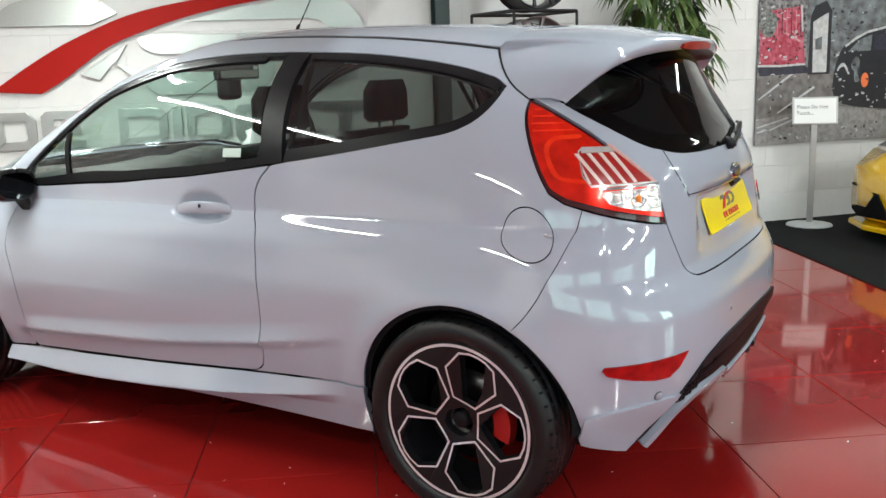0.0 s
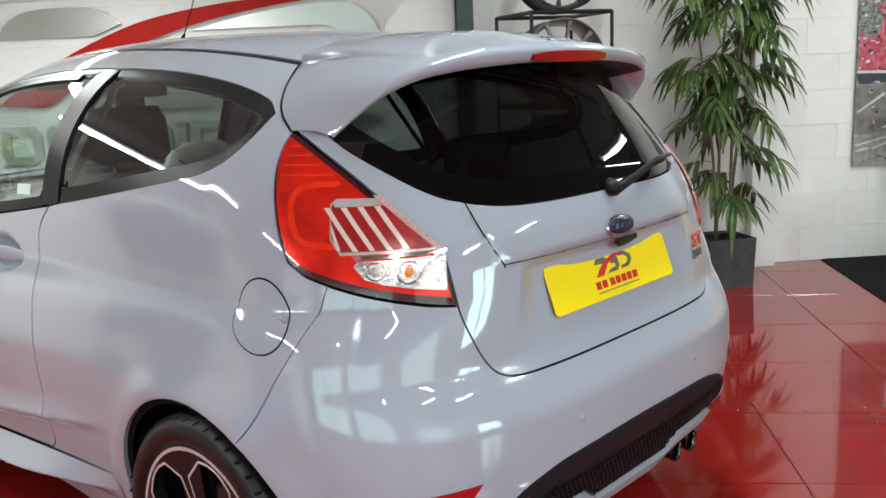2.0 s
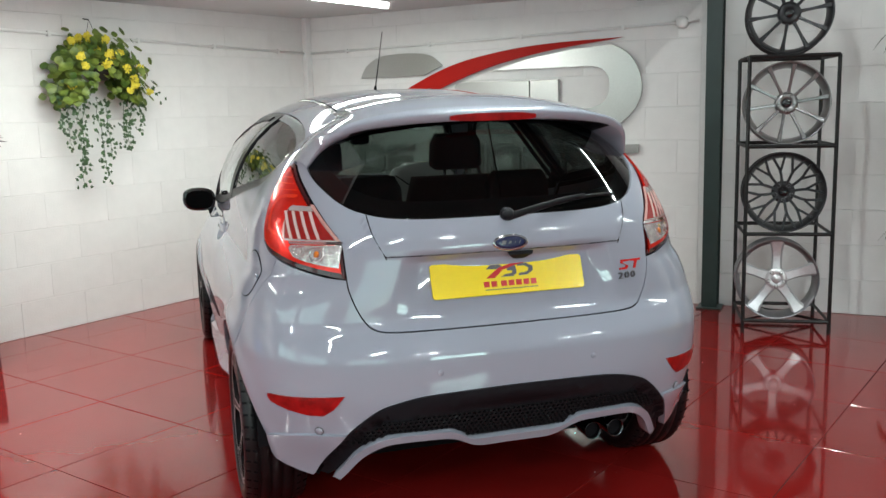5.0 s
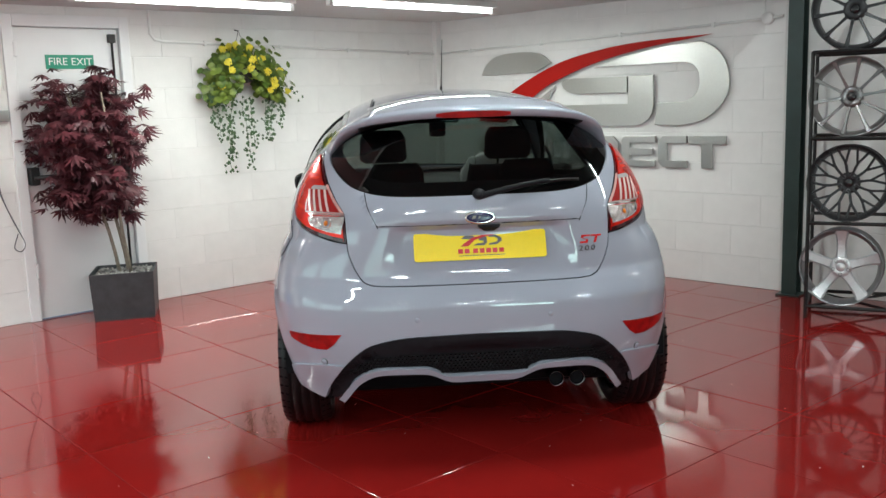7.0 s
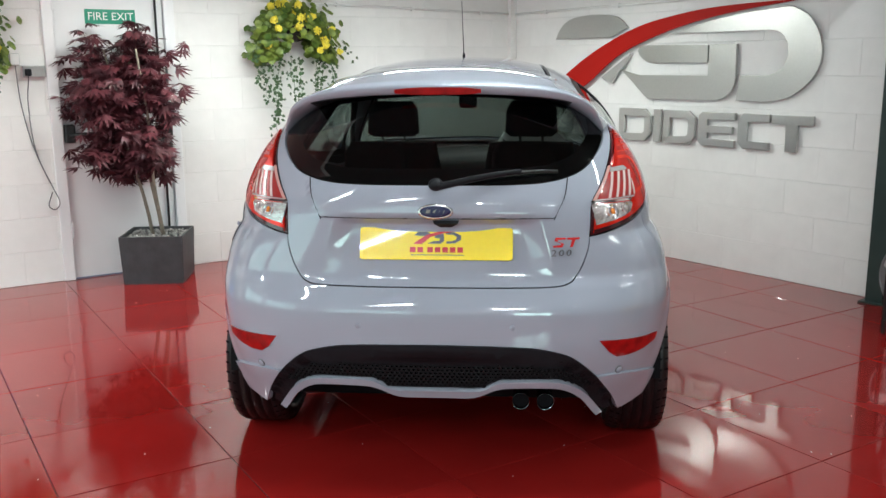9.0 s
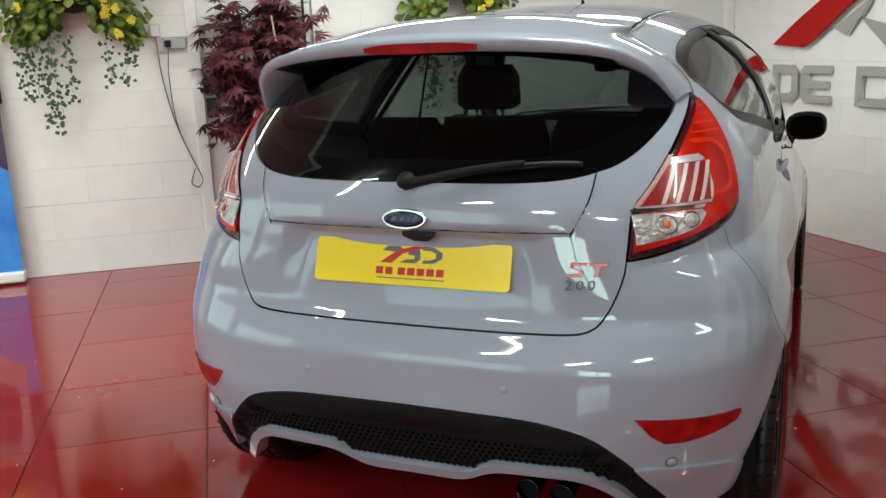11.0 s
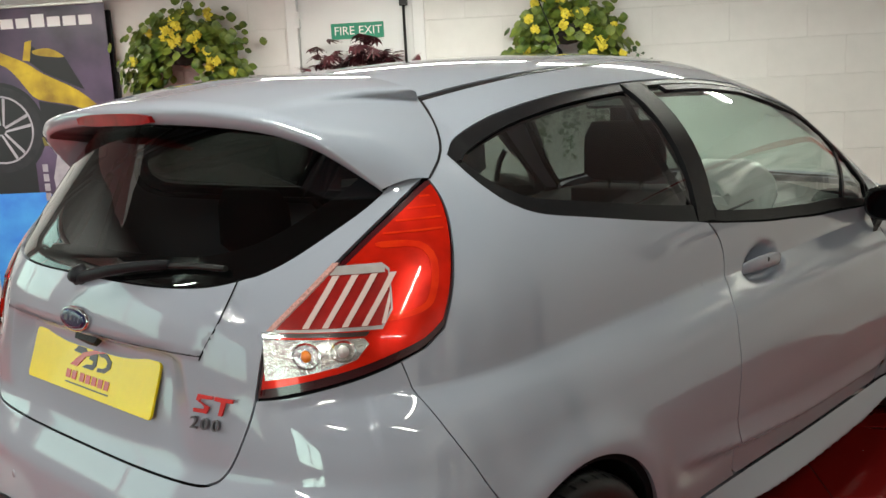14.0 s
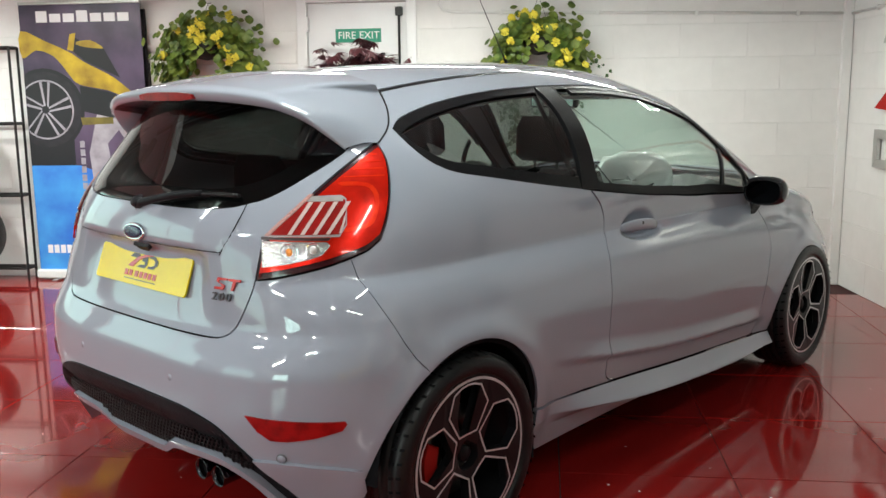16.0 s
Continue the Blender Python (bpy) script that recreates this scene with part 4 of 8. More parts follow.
def spoiler_bm():
    front = [tuple(p) for p in spline(SP_FRONT[:-1] + [tuple(SP_SIDE[0])], 4)][:-1] + [tuple(p) for p in SP_SIDE]
    trail = [tuple(p) for p in spline(SP_TRAIL, 4)]
    n = 40

    def resample(pts):
        pts = [Vector(p) for p in pts]
        ln = [0.0]
        for a, b in zip(pts, pts[1:]):
            ln.append(ln[-1] + (b - a).length)
        out = []
        for k in range(n + 1):
            q = ln[-1] * k / n
            i = max(j for j in range(len(ln)) if ln[j] <= q + 1e-9)
            i = min(i, len(pts) - 2)
            f = (q - ln[i]) / max(1e-9, ln[i + 1] - ln[i])
            out.append(pts[i].lerp(pts[i + 1], f))
        return out
    F, T = resample(front), resample(trail)
    bm = bmesh.new()
    rows = 9
    for s in (1, -1):
        grid = []
        for k in range(n + 1):
            col = []
            w = k / n
            nose_in = Vector((0.0, 0.0, 0.0))
            for r in range(rows):
                t = r / (rows - 1)
                p = F[k].lerp(T[k], t)
                crown = 0.018 * math.sin(math.pi * t) * (1 - 0.6 * w)
                p = p + Vector((0.5 * crown * w, 0.0, crown)) + nose_in
                col.append(p)
            tr = T[k]
            th = 0.034 * (1 - 0.75 * w ** 3)
            inward = Vector((-0.5 * w * w, 0.15, -1.0)).normalized()
            col.append(tr + Vector((0, -0.004, -0.3 * th)))
            col.append(tr + inward * th + Vector((0, 0.004, 0)))
            under = F[k].lerp(T[k], 0.45) + inward * (th + 0.03)
            col.append(tr.lerp(under, 0.5) + inward * th * 0.7)
            col.append(under)
            grid.append([bm.verts.new((s * c.x, c.y, c.z)) for c in col])
        for k in range(n):
            for r in range(len(grid[0]) - 1):
                loop = [grid[k][r], grid[k + 1][r], grid[k + 1][r + 1], grid[k][r + 1]]
                if s > 0:
                    loop.reverse()
                try:
                    f = bm.faces.new(loop)
                    f.smooth = True
                    f.material_index = 1 if r >= rows + 1 and k < 27 else 0
                except ValueError:
                    pass
    bmesh.ops.remove_doubles(bm, verts=bm.verts[:], dist=0.0004)
    bmesh.ops.recalc_face_normals(bm, faces=bm.faces[:])
    return bm


spoiler = part("roof_spoiler", spoiler_bm(), [PAINT, BLACK_TRIM], tailgate, "light grey painted roof spoiler")
bm = bmesh.new()
pts = [(x, -0.469 + 0.22 * x * x, 1.359 - 0.06 * x * x) for x in np.linspace(-0.148, 0.148, 13)]
half = lambda x: 0.0125 * max(0.25, 1 - (abs(x) / 0.152) ** 4) ** 0.5
for (x0, y0, z0), (x1, y1, z1) in zip(pts, pts[1:]):
    lo = [bm.verts.new(c) for c in ((x0, y0, z0 - half(x0)), (x1, y1, z1 - half(x1)), (x1, y1 - 0.003, z1 + half(x1)), (x0, y0 - 0.003, z0 + half(x0)), (x0, y0 + 0.02, z0 - half(x0)), (x1, y1 + 0.02, z1 - half(x1)), (x1, y1 + 0.02, z1 + half(x1)), (x0, y0 + 0.02, z0 + half(x0)))]
    for f in ((0, 1, 2, 3), (3, 2, 6, 7), (1, 0, 4, 5), (0, 3, 7, 4), (2, 1, 5, 6)):
        bm.faces.new([lo[i] for i in f])
bmesh.ops.remove_doubles(bm, verts=bm.verts[:], dist=0.0005)
part("brake_light", bm, RED_REFLECTOR, spoiler, "red high-level brake light")

# ---------------------------------------------------------------- wheels of the car
TYRE_R, RIM_R = 0.298, 0.234
WHEEL_SCALE = 1.037
FACE_X = 0.096            # how far the spoke face stands out of the wheel's middle
SPOKE_HOLE = [(0.066, 0), (0.0748, 28), (0.160, 29.5), (0.203, 15.5), (0.2085, 7), (0.210, 0)]


def tyre_bm(side):
    bm = bmesh.new()
    W = 0.103
    prof = [(RIM_R - 0.004, -W + 0.016), (RIM_R + 0.003, -W + 0.003), (0.248, -W - 0.002), (0.272, -W - 0.002), (0.286, -W + 0.006), (0.2945, -W + 0.018)]
    for g in (-0.055, -0.018, 0.018, 0.055):
        prof += [(TYRE_R - 0.001, g - 0.006), (TYRE_R - 0.008, g - 0.004), (TYRE_R - 0.008, g + 0.004), (TYRE_R - 0.001, g + 0.006)]
    prof += [(r, -h) for r, h in reversed(prof[:6])]
    lathe(bm, prof, 72, 'X', smooth=True)
    return bm


def tread_bm():
    """Grooves between the shoulder blocks."""
    bm = bmesh.new()
    for k in range(48):
        a = 2 * math.pi * k / 48
        for s in (-1, 1):
            m = Matrix.Rotation(a, 4, 'X')
            pts = [(s * 0.064, 0.0, TYRE_R - 0.001), (s * 0.101, 0.006, 0.287), (s * 0.101, 0.013, 0.287), (s * 0.064, 0.008, TYRE_R - 0.001)]
            lift = [Vector(p) + Vector((s * 0.0015, 0, 0.0015)) for p in pts]
            bm.faces.new([bm.verts.new(m @ p) for p in (lift if s < 0 else lift[::-1])])
    return bm


def polar(r, deg):
    return (r * math.cos(radians(deg)), r * math.sin(radians(deg)))


def alloy_face(side):
    """Five broad spokes round five six-sided openings, with machined edges."""
    bm = bmesh.new()
    x_out = FACE_X
    half = SPOKE_HOLE
    for k in range(5):
        base = 72 * k + 18
        pts = [polar(0.045, base + a) for a in np.linspace(0, 72, 9)]
        pts += [polar(r, base + 72 - a) for r, a in half]
        pts += [polar(0.226, base + a) for a in np.linspace(72, 0, 13)]
        pts += [polar(r, base + a) for r, a in reversed(half)]
        clean = []
        for p in pts:
            if not clean or (Vector(p) - Vector(clean[-1])).length > 1e-4:
                clean.append(p)
        sub = bmesh.new()
        sub.faces.new([sub.verts.new((0, a, b)) for a, b in clean])
        bmesh.ops.triangulate(sub, faces=sub.faces[:])
        ex = bmesh.ops.extrude_face_region(sub, geom=sub.faces[:])
        for v in ex["geom"]:
            if isinstance(v, bmesh.types.BMVert):
                v.co.x += 0.03
        for v in sub.verts:
            r = math.hypot(v.co.y, v.co.z)
            v.co.x += x_out - 0.03 - 0.026 * (1 - min(1, r / 0.2)) ** 2
        tmp = bpy.data.meshes.new("t")
        sub.to_mesh(tmp)
        sub.free()
        bm.from_mesh(tmp)
        bpy.data.meshes.remove(tmp)
    bmesh.ops.recalc_face_normals(bm, faces=bm.faces[:])
    for v in bm.verts:
        v.co.x *= side
    if side < 0:
        bmesh.ops.reverse_faces(bm, faces=bm.faces[:])
    return bm


def machined_edges(side):
    bm = bmesh.new()
    half = SPOKE_HOLE
    for k in range(5):
        base = 72 * k + 18
        loop = [polar(r, base + a) for r, a in half] + [polar(r, base - a) for r, a in reversed(half[1:-1])]
        out = inset(loop, -0.0058)
        n = len(loop)
        for j in range(n):
            i = (j + 1) % n
            q = []
            for p in (loop[j], loop[i], out[i], out[j]):
                r = math.hypot(*p)
                q.append(bm.verts.new((side * (FACE_X + 0.0012 - 0.026 * (1 - min(1, r / 0.2)) ** 2), p[0], p[1])))
            bm.faces.new(q)
    n = 72
    for k in range(n):
        a, b = 360 * k / n, 360 * (k + 1) / n
        q = [bm.verts.new((side * (FACE_X + 0.0015), *polar(r, t))) for r, t in ((0.2205, a), (0.2205, b), (0.2285, b), (0.2285, a))]
        bm.faces.new(q)
    bmesh.ops.recalc_face_normals(bm, faces=bm.faces[:])
    return bm


def car_wheel(x, y, side, turn):
    wh = new("wheel")
    wh.parent = car
    wh.matrix_parent_inverse = Matrix()
    wh.location = (x, y, TYRE_R * WHEEL_SCALE)
    wh.scale = (1.0, WHEEL_SCALE, WHEEL_SCALE)
    wh.rotation_euler = (radians(turn), 0, 0)
    wh["label"] = "black tyre on dark alloy wheel with machined edges"
    ty = part("tyre", tyre_bm(side), RUBBER, wh)
    tagged(part("tread", tread_bm(), SHELL, ty), kind="stuff")
    bm = bmesh.new()
    lathe(bm, [(0.236, side * 0.070), (0.236, side * 0.091), (0.234, side * 0.098), (0.230, side * 0.098), (0.227, side * 0.088), (0.216, side * 0.03), (0.208, side * -0.09)], 64, 'X')
    part("rim", bm, WHEEL_BLACK, wh, smooth=True)
    part("spokes", alloy_face(side), WHEEL_BLACK, wh, "gloss black five-spoke face")
    part("machined_edge", machined_edges(side), SILVER, wh, "bright machined spoke edges")
    bm = bmesh.new()
    lathe(bm, [(0.0, side * 0.073), (0.020, side * 0.073), (0.024, side * 0.070), (0.025, side * 0.03)], 24, 'X')
    part("centre_cap", bm, BLACK_TRIM, wh)
    for k in range(4):
        a = radians(90 * k + 40)
        bm = bmesh.new()
        lathe(bm, [(0.0, side * 0.082), (0.006, side * 0.081), (0.009, side * 0.074), (0.009, side * 0.03)], 8, 'X', centre=(0, 0.054 * math.cos(a), 0.054 * math.sin(a)), smooth=False)
        part("wheel_bolt", bm, SILVER, wh)
    bm = bmesh.new()
    lathe(bm, [(0.05, side * 0.005), (0.05, side * 0.020), (0.132, side * 0.020), (0.132, side * 0.008), (0.05, side * 0.005)], 40, 'X')
    part("brake_disc", bm, DISC, wh)
    return wh


for y in (-0.026, 2.487):
    for s in (1, -1):
        car_wheel(s * 0.735, y, s, 4 if s > 0 else 20)
        bm = bmesh.new()
        ang = [radians(a) for a in np.linspace(20 if y > 1 else 150, 60 if y > 1 else 200, 7)]
        for r0, r1 in ((0.098, 0.150),):
            lo = [(y + r0 * math.cos(a), TYRE_R + r0 * math.sin(a)) for a in ang] + [(y + r1 * math.cos(a), TYRE_R + r1 * math.sin(a)) for a in reversed(ang)]
            prism(bm, lo, lambda a, b, h: Vector((s * (0.738 + h), a, b)), 0.045, bevel=0.006)
        part("brake_caliper", bm, CALIPER, car, "red painted brake caliper")
        # wheel housing
        bm = bmesh.new()
        lathe(bm, [(0.05, s * 0.50), (0.365, s * 0.50), (0.365, s * 0.66), (0.343, s * 0.80)], 40, 'X', centre=(0, y - (0.006 if y < 1 else 0), 0.317))
        bmesh.ops.delete(bm, geom=[f for f in bm.faces if min(v.co.z for v in f.verts) < 0.30], context='FACES')
        part("wheel_housing", bm, SHELL, body)

# floor pan and inner tub
bm = nbox(-0.62, -0.25, 0.18, 0.62, 3.0, 0.26, bevel=0.02)
part("floor_pan", bm, SHELL, body)
bm = bmesh.new()
box(bm, -0.46, -0.50, 0.36, 0.46, -0.36, 0.60)
box(bm, -0.50, -0.36, 0.26, 0.50, 2.15, 0.42)
part("cabin_floor", bm, SHELL, body)
bm = bmesh.new()
box(bm, -0.68, 2.25, 0.26, 0.68, 2.9, 0.72)
part("engine_bay", bm, SHELL, body)
for s in (1, -1):
    bm = bmesh.new()
    box(bm, s * 0.62 - 0.02, 0.36, 0.26, s * 0.66 + 0.02, 2.1, 0.83)
    part("door_lining", bm, DASH, body)
    bm = bmesh.new()
    box(bm, s * 0.60 - 0.02, -0.30, 0.60, s * 0.62 + 0.02, 0.5, 0.90)
    part("side_lining", bm, DASH, body)

# ---------------------------------------------------------------- fittings of the car
def loft(bm, rings, close_ends=True, smooth=True):
    vs = [[bm.verts.new(p) for p in r] for r in rings]
    n = len(vs[0])
    for a, b in zip(vs, vs[1:]):
        for k in range(n):
            f = bm.faces.new((a[k], a[(k + 1) % n], b[(k + 1) % n], b[k]))
            f.smooth = smooth
    if close_ends:
        bm.faces.new(vs[0][::-1])
        bm.faces.new(vs[-1])
    bmesh.ops.recalc_face_normals(bm, faces=bm.faces[:])
    return bm


def oval(c, ax, ay, a, b, n=20, power=2.0):
    out = []
    for k in range(n):
        t = 2 * math.pi * k / n
        ct, st = math.cos(t), math.sin(t)
        out.append(Vector(c) + Vector(ax) * a * math.copysign(abs(ct) ** (2 / power), ct) + Vector(ay) * b * math.copysign(abs(st) ** (2 / power), st))
    return out


doors = [o for o in car.children if o.name.startswith("door") and not o.name.startswith("door_")]
for s in (1, -1):
    door = [o for o in doors if s * (o.data.vertices[0].co.x) > 0][0]
    # handle: a painted grip over a scooped cup
    c = place(0.965, 0.868, 0.0, s)
    n = true_normal(0.965, 0.868, s)
    up = Vector((0, 0.08, 1)).normalized()
    along = Vector((0, 1, -0.06)).normalized()
    bm = bmesh.new()
    rings = []
    for k in range(15):
        t = k / 14
        y = -0.126 + 0.285 * t
        bow = math.sin(math.pi * t)
        rings.append(oval(c + along * y + n * (0.004 + 0.030 * bow ** 0.6) + up * 0.006, up, n, 0.007 + 0.014 * bow ** 0.4, 0.004 + 0.009 * bow ** 0.6, 16, 2.4))
    loft(bm, rings)
    part("door_handle", bm, PAINT, door, "light grey painted door handle", smooth=True)
    bm = bmesh.new()
    lathe(bm, [(0.0, 0.0), (0.006, 0.0), (0.007, -0.002)], 12, 'X', centre=c + n * 0.047 + up * 0.006 + along * 0.004)
    part("handle_button", bm, BLACK_PLASTIC, door)
    # mirror
    mir = new("door_mirror")
    mir.parent = car
    mir["label"] = "gloss black door mirror"
    mc = Vector((s * 0.834, 1.945, 0.918))
    foot = place(1.955, 0.838, 0.0, s)
    bm = bmesh.new()
    loft(bm, [oval(foot, (0, 1, 0.1), (0, 0, 1), 0.026, 0.012, 14), oval(foot + Vector((s * 0.012, -0.005, 0.03)), (0, 1, 0), (s * 0.3, 0, 1), 0.050, 0.020, 14), oval(mc + Vector((-s * 0.055, 0.02, -0.035)), (0, 1, 0), (s, 0, 0.3), 0.040, 0.030, 14), oval(mc + Vector((-s * 0.045, 0.02, -0.005)), (0, 1, 0), (s, 0, 0.2), 0.035, 0.030, 14)])
    part("mirror_arm", bm, BLACK_PLASTIC, mir, smooth=True)
    bm = bmesh.new()
    ax = Vector((s, 0.10, 0.03)).normalized()
    rings = []
    for t, k, w in ((-0.040, 0.90, 0.0), (-0.036, 1.0, 0.0), (0.0, 1.03, 0.0), (0.05, 0.92, 0.004), (0.085, 0.66, 0.010), (0.104, 0.32, 0.016)):
        rings.append(oval(mc + Vector((-s * w, t, -0.012 * t / 0.1)), ax, (0, 0, 1), 0.086 * k, 0.063 * k, 24, 2.7))
    loft(bm, rings)
    part("mirror_cap", bm, BLACK_GLOSS, mir, smooth=True)
    bm = bmesh.new()
    loft(bm, [oval(mc + Vector((0, -0.0405, 0)), ax, (0, 0, 1), 0.074, 0.051, 24, 2.7), oval(mc + Vector((0, -0.0425, 0)), ax, (0, 0, 1), 0.072, 0.049, 24, 2.7)])
    part("mirror_glass", bm, MIRROR, mir, "dark silvered mirror glass")
    # red reflector in the bumper
    refl = [(-0.750, 0.534), (-0.66, 0.531), (-0.51, 0.527), (-0.362, 0.523), (-0.350, 0.511), (-0.372, 0.490), (-0.48, 0.472), (-0.58, 0.462), (-0.645, 0.462), (-0.693, 0.485)]
    r = skin("reflector", refl, RED_REFLECTOR, bumper, (s,), off=0.0045, depth=0.006, gap=0.004, label="red rear reflector")
    band("reflector_rim", refl, -0.003, 0.003, PAINT, r, (s,), off=0.0030)
    # parking sensors
    for u, v in ((-0.612, 0.412), (-1.03, 0.583)):
        p, nn = place(u, v, 0.0045, s), true_normal(u, v, s)
        q = nn.to_track_quat('Z', 'Y').to_matrix().to_4x4()
        q.translation = p
        bm = bmesh.new()
        lathe(bm, [(0.0, 0.0005), (0.0095, 0.0), (0.0105, -0.002), (0.0125, -0.003), (0.0125, -0.006)], 20, 'Z')
        bmesh.ops.transform(bm, matrix=q @ Matrix.Translation((0, 0, -0.004 if u < -0.7 else 0.002)), verts=bm.verts[:])
        part("parking_sensor", bm, PAINT, bumper, smooth=True)
        bm = bmesh.new()
        lathe(bm, [(0.0125, -0.0025), (0.0145, -0.0028), (0.0148, -0.008)], 20, 'Z')
        bmesh.ops.transform(bm, matrix=q @ Matrix.Translation((0, 0, -0.004 if u < -0.7 else 0.002)), verts=bm.verts[:])
        part("sensor_rim", bm, DARK_GREY, bumper)
    # mud flap edge behind the sill
    bm = nbox(s * 0.70 - 0.02, 0.303, 0.19, s * 0.79 + 0.012, 0.313, 0.33, bevel=0.003)
    part("mud_flap", bm, BLACK_PLASTIC, body)

# fuel flap on the left side
flap = [(-0.168 + 0.079 * math.cos(2 * math.pi * k / 40), 0.858 + 0.0605 * math.sin(2 * math.pi * k / 40)) for k in range(40)]
skin("flap_joint", flap, SHELL, body, (-1,), off=0.0018, depth=0.002, gap=-0.0028, du=0.03, dv=0.01)
fl = skin("fuel_flap", flap, PAINT, car, (-1,), off=0.0030, depth=0.002, du=0.03, dv=0.01, label="round light grey fuel flap")
bm = bmesh.new()
c, n = place(-0.232, 0.862, 0.004, -1), true_normal(-0.232, 0.862, -1)
loft(bm, [oval(c, (0, 1, 0), (0, 0, 1), 0.014, 0.008, 14), oval(c + n * 0.006, (0, 1, 0), (0, 0, 1), 0.012, 0.006, 14)])
part("flap_catch", bm, PAINT, fl, smooth=True)


# things on the tailgate: plane of the hollow
def tail_frame(x, v, lift):
    """A place on the tailgate: x across, local y up the slope, z outward."""
    w = section(0.0, v)[0]
    z = section(0.0, v)[1]
    nn = lerp_tab(ROUND, z)
    t = math.asin(min(1.0, (abs(x) / w) ** (nn / 2)))
    u = UC * (1 - t / (math.pi / 2))
    s = 1 if x >= 0 else -1
    p, n = place(max(u, UC), v, lift, s), true_normal(u, v, s)
    zax = n
    yax = (Vector((0, 0, 1)) - zax * zax.z).normalized()
    xax = yax.cross(zax)
    m = Matrix((xax, yax, zax)).transposed().to_4x4()
    m.translation = p
    return m


plate_up = Vector((0, 0.036, 0.1)).normalized()
plate_m = Matrix((Vector((1, 0, 0)), plate_up, Vector((1, 0, 0)).cross(plate_up))).transposed().to_4x4()
plate_m.translation = (0.0, -0.574, 0.851)
bm = bmesh.new()
outline = []
for cx, cy, a0 in ((0.25, 0.0455, 0), (-0.25, 0.0455, 90), (-0.25, -0.0455, 180), (0.25, -0.0455, 270)):
    outline += [(cx + 0.010 * math.cos(radians(a0 + a)), cy + 0.010 * math.sin(radians(a0 + a))) for a in (0, 30, 60, 90)]
prism(bm, outline, lambda a, b, h: plate_m @ Vector((a, b, h - 0.001)), 0.005, bevel=0.0012)
plate = part("number_plate", bm, YELLOW_PLATE, car, "blank yellow number plate with a dealer emblem")


def on_plate(name, polys, mat, depth=0.0012):
    bm = bmesh.new()
    for poly in polys:
        prism(bm, poly, lambda a, b, h: plate_m @ Vector((a, b, h + 0.0041)), depth)
    part(name, bm, mat, plate)


def bar(x0, y0, x1, y1, slant=0.0):
    return [(x0, y0), (x1, y0), (x1 + slant, y1), (x0 + slant, y1)]


for k in range(7):
    x = -0.088 + 0.0255 * k + (0.008 if k > 1 else 0)
    on_plate("lettering_bar", [bar(x, -0.030, x + 0.019, -0.012)], BADGE_RED)
on_plate("emblem_dash", [bar(-0.085, -0.040, 0.095, -0.0375)], DARK_GREY)
on_plate("emblem_bowl", [[(0.035, 0.000), (0.065, 0.002), (0.085, 0.014), (0.085, 0.028), (0.062, 0.040), (0.030, 0.040), (0.034, 0.032), (0.058, 0.031), (0.070, 0.024), (0.068, 0.014), (0.055, 0.009), (0.036, 0.008)]], DARK_GREY)
on_plate("emblem_hook", [[(-0.005, 0.034), (0.026, 0.034), (0.028, 0.010), (0.016, 0.000), (-0.028, 0.000), (-0.010, 0.008), (0.012, 0.010), (0.014, 0.018), (-0.004, 0.020)]], DARK_GREY)
on_plate("emblem_wing", [[(-0.075, 0.028), (-0.060, 0.040), (-0.028, 0.040), (-0.014, 0.030), (-0.040, 0.026)]], DARK_GREY)
on_plate("emblem_sweep", [[(-0.078, -0.002), (-0.048, -0.002), (-0.020, 0.022), (0.020, 0.034), (0.062, 0.042), (0.010, 0.041), (-0.032, 0.030), (-0.060, 0.012)]], BADGE_RED, 0.0018)

# oval badge
bm = bmesh.new()
m = tail_frame(0.0, 0.937, 0.001)
ax, ay, az = (m.to_3x3() @ Vector(v) for v in ((1, 0, 0), (0, 1, 0), (0, 0, 1)))
loft(bm, [oval(m.translation, ax, ay, 0.060, 0.026, 36), oval(m.translation + az * 0.006, ax, ay, 0.060, 0.026, 36), oval(m.translation + az * 0.008, ax, ay, 0.056, 0.0225, 36)])
badge = part("oval_badge", bm, CHROME, tailgate, "blue oval badge with chrome rim")
bm = bmesh.new()
loft(bm, [oval(m.translation + az * 0.007, ax, ay, 0.053, 0.020, 36), oval(m.translation + az * 0.010, ax, ay, 0.052, 0.0195, 36), oval(m.translation + az * 0.0112, ax, ay, 0.040, 0.013, 36)])
part("badge_field", bm, BADGE_BLUE, badge, smooth=True)
bm = bmesh.new()
for a, b, w in ((-0.036, -0.012, 0.011), (-0.012, 0.006, 0.008), (0.008, 0.020, 0.008), (0.023, 0.036, 0.010)):
    prism(bm, bar(a + 0.004, -w * 0.45, b - 0.007, w * 0.6, 0.004), lambda p, q, h: m.translation + ax * p + ay * q + az * (0.0108 + h), 0.001)
part("badge_script", bm, DARK_GREY, badge)
# boot release with camera below the strip
bm = bmesh.new()
m = tail_frame(0.035, 0.913, 0.010)
loft(bm, [[m @ Vector(p) for p in ((-0.045, 0.010, 0), (0.045, 0.010, 0), (0.03, -0.012, 0), (-0.03, -0.012, 0))], [m @ Vector(p) for p in ((-0.040, 0.008, 0.012), (0.040, 0.008, 0.012), (0.018, -0.014, 0.014), (-0.018, -0.014, 0.014))]], smooth=False)
part("boot_release", bm, BLACK_PLASTIC, tailgate)
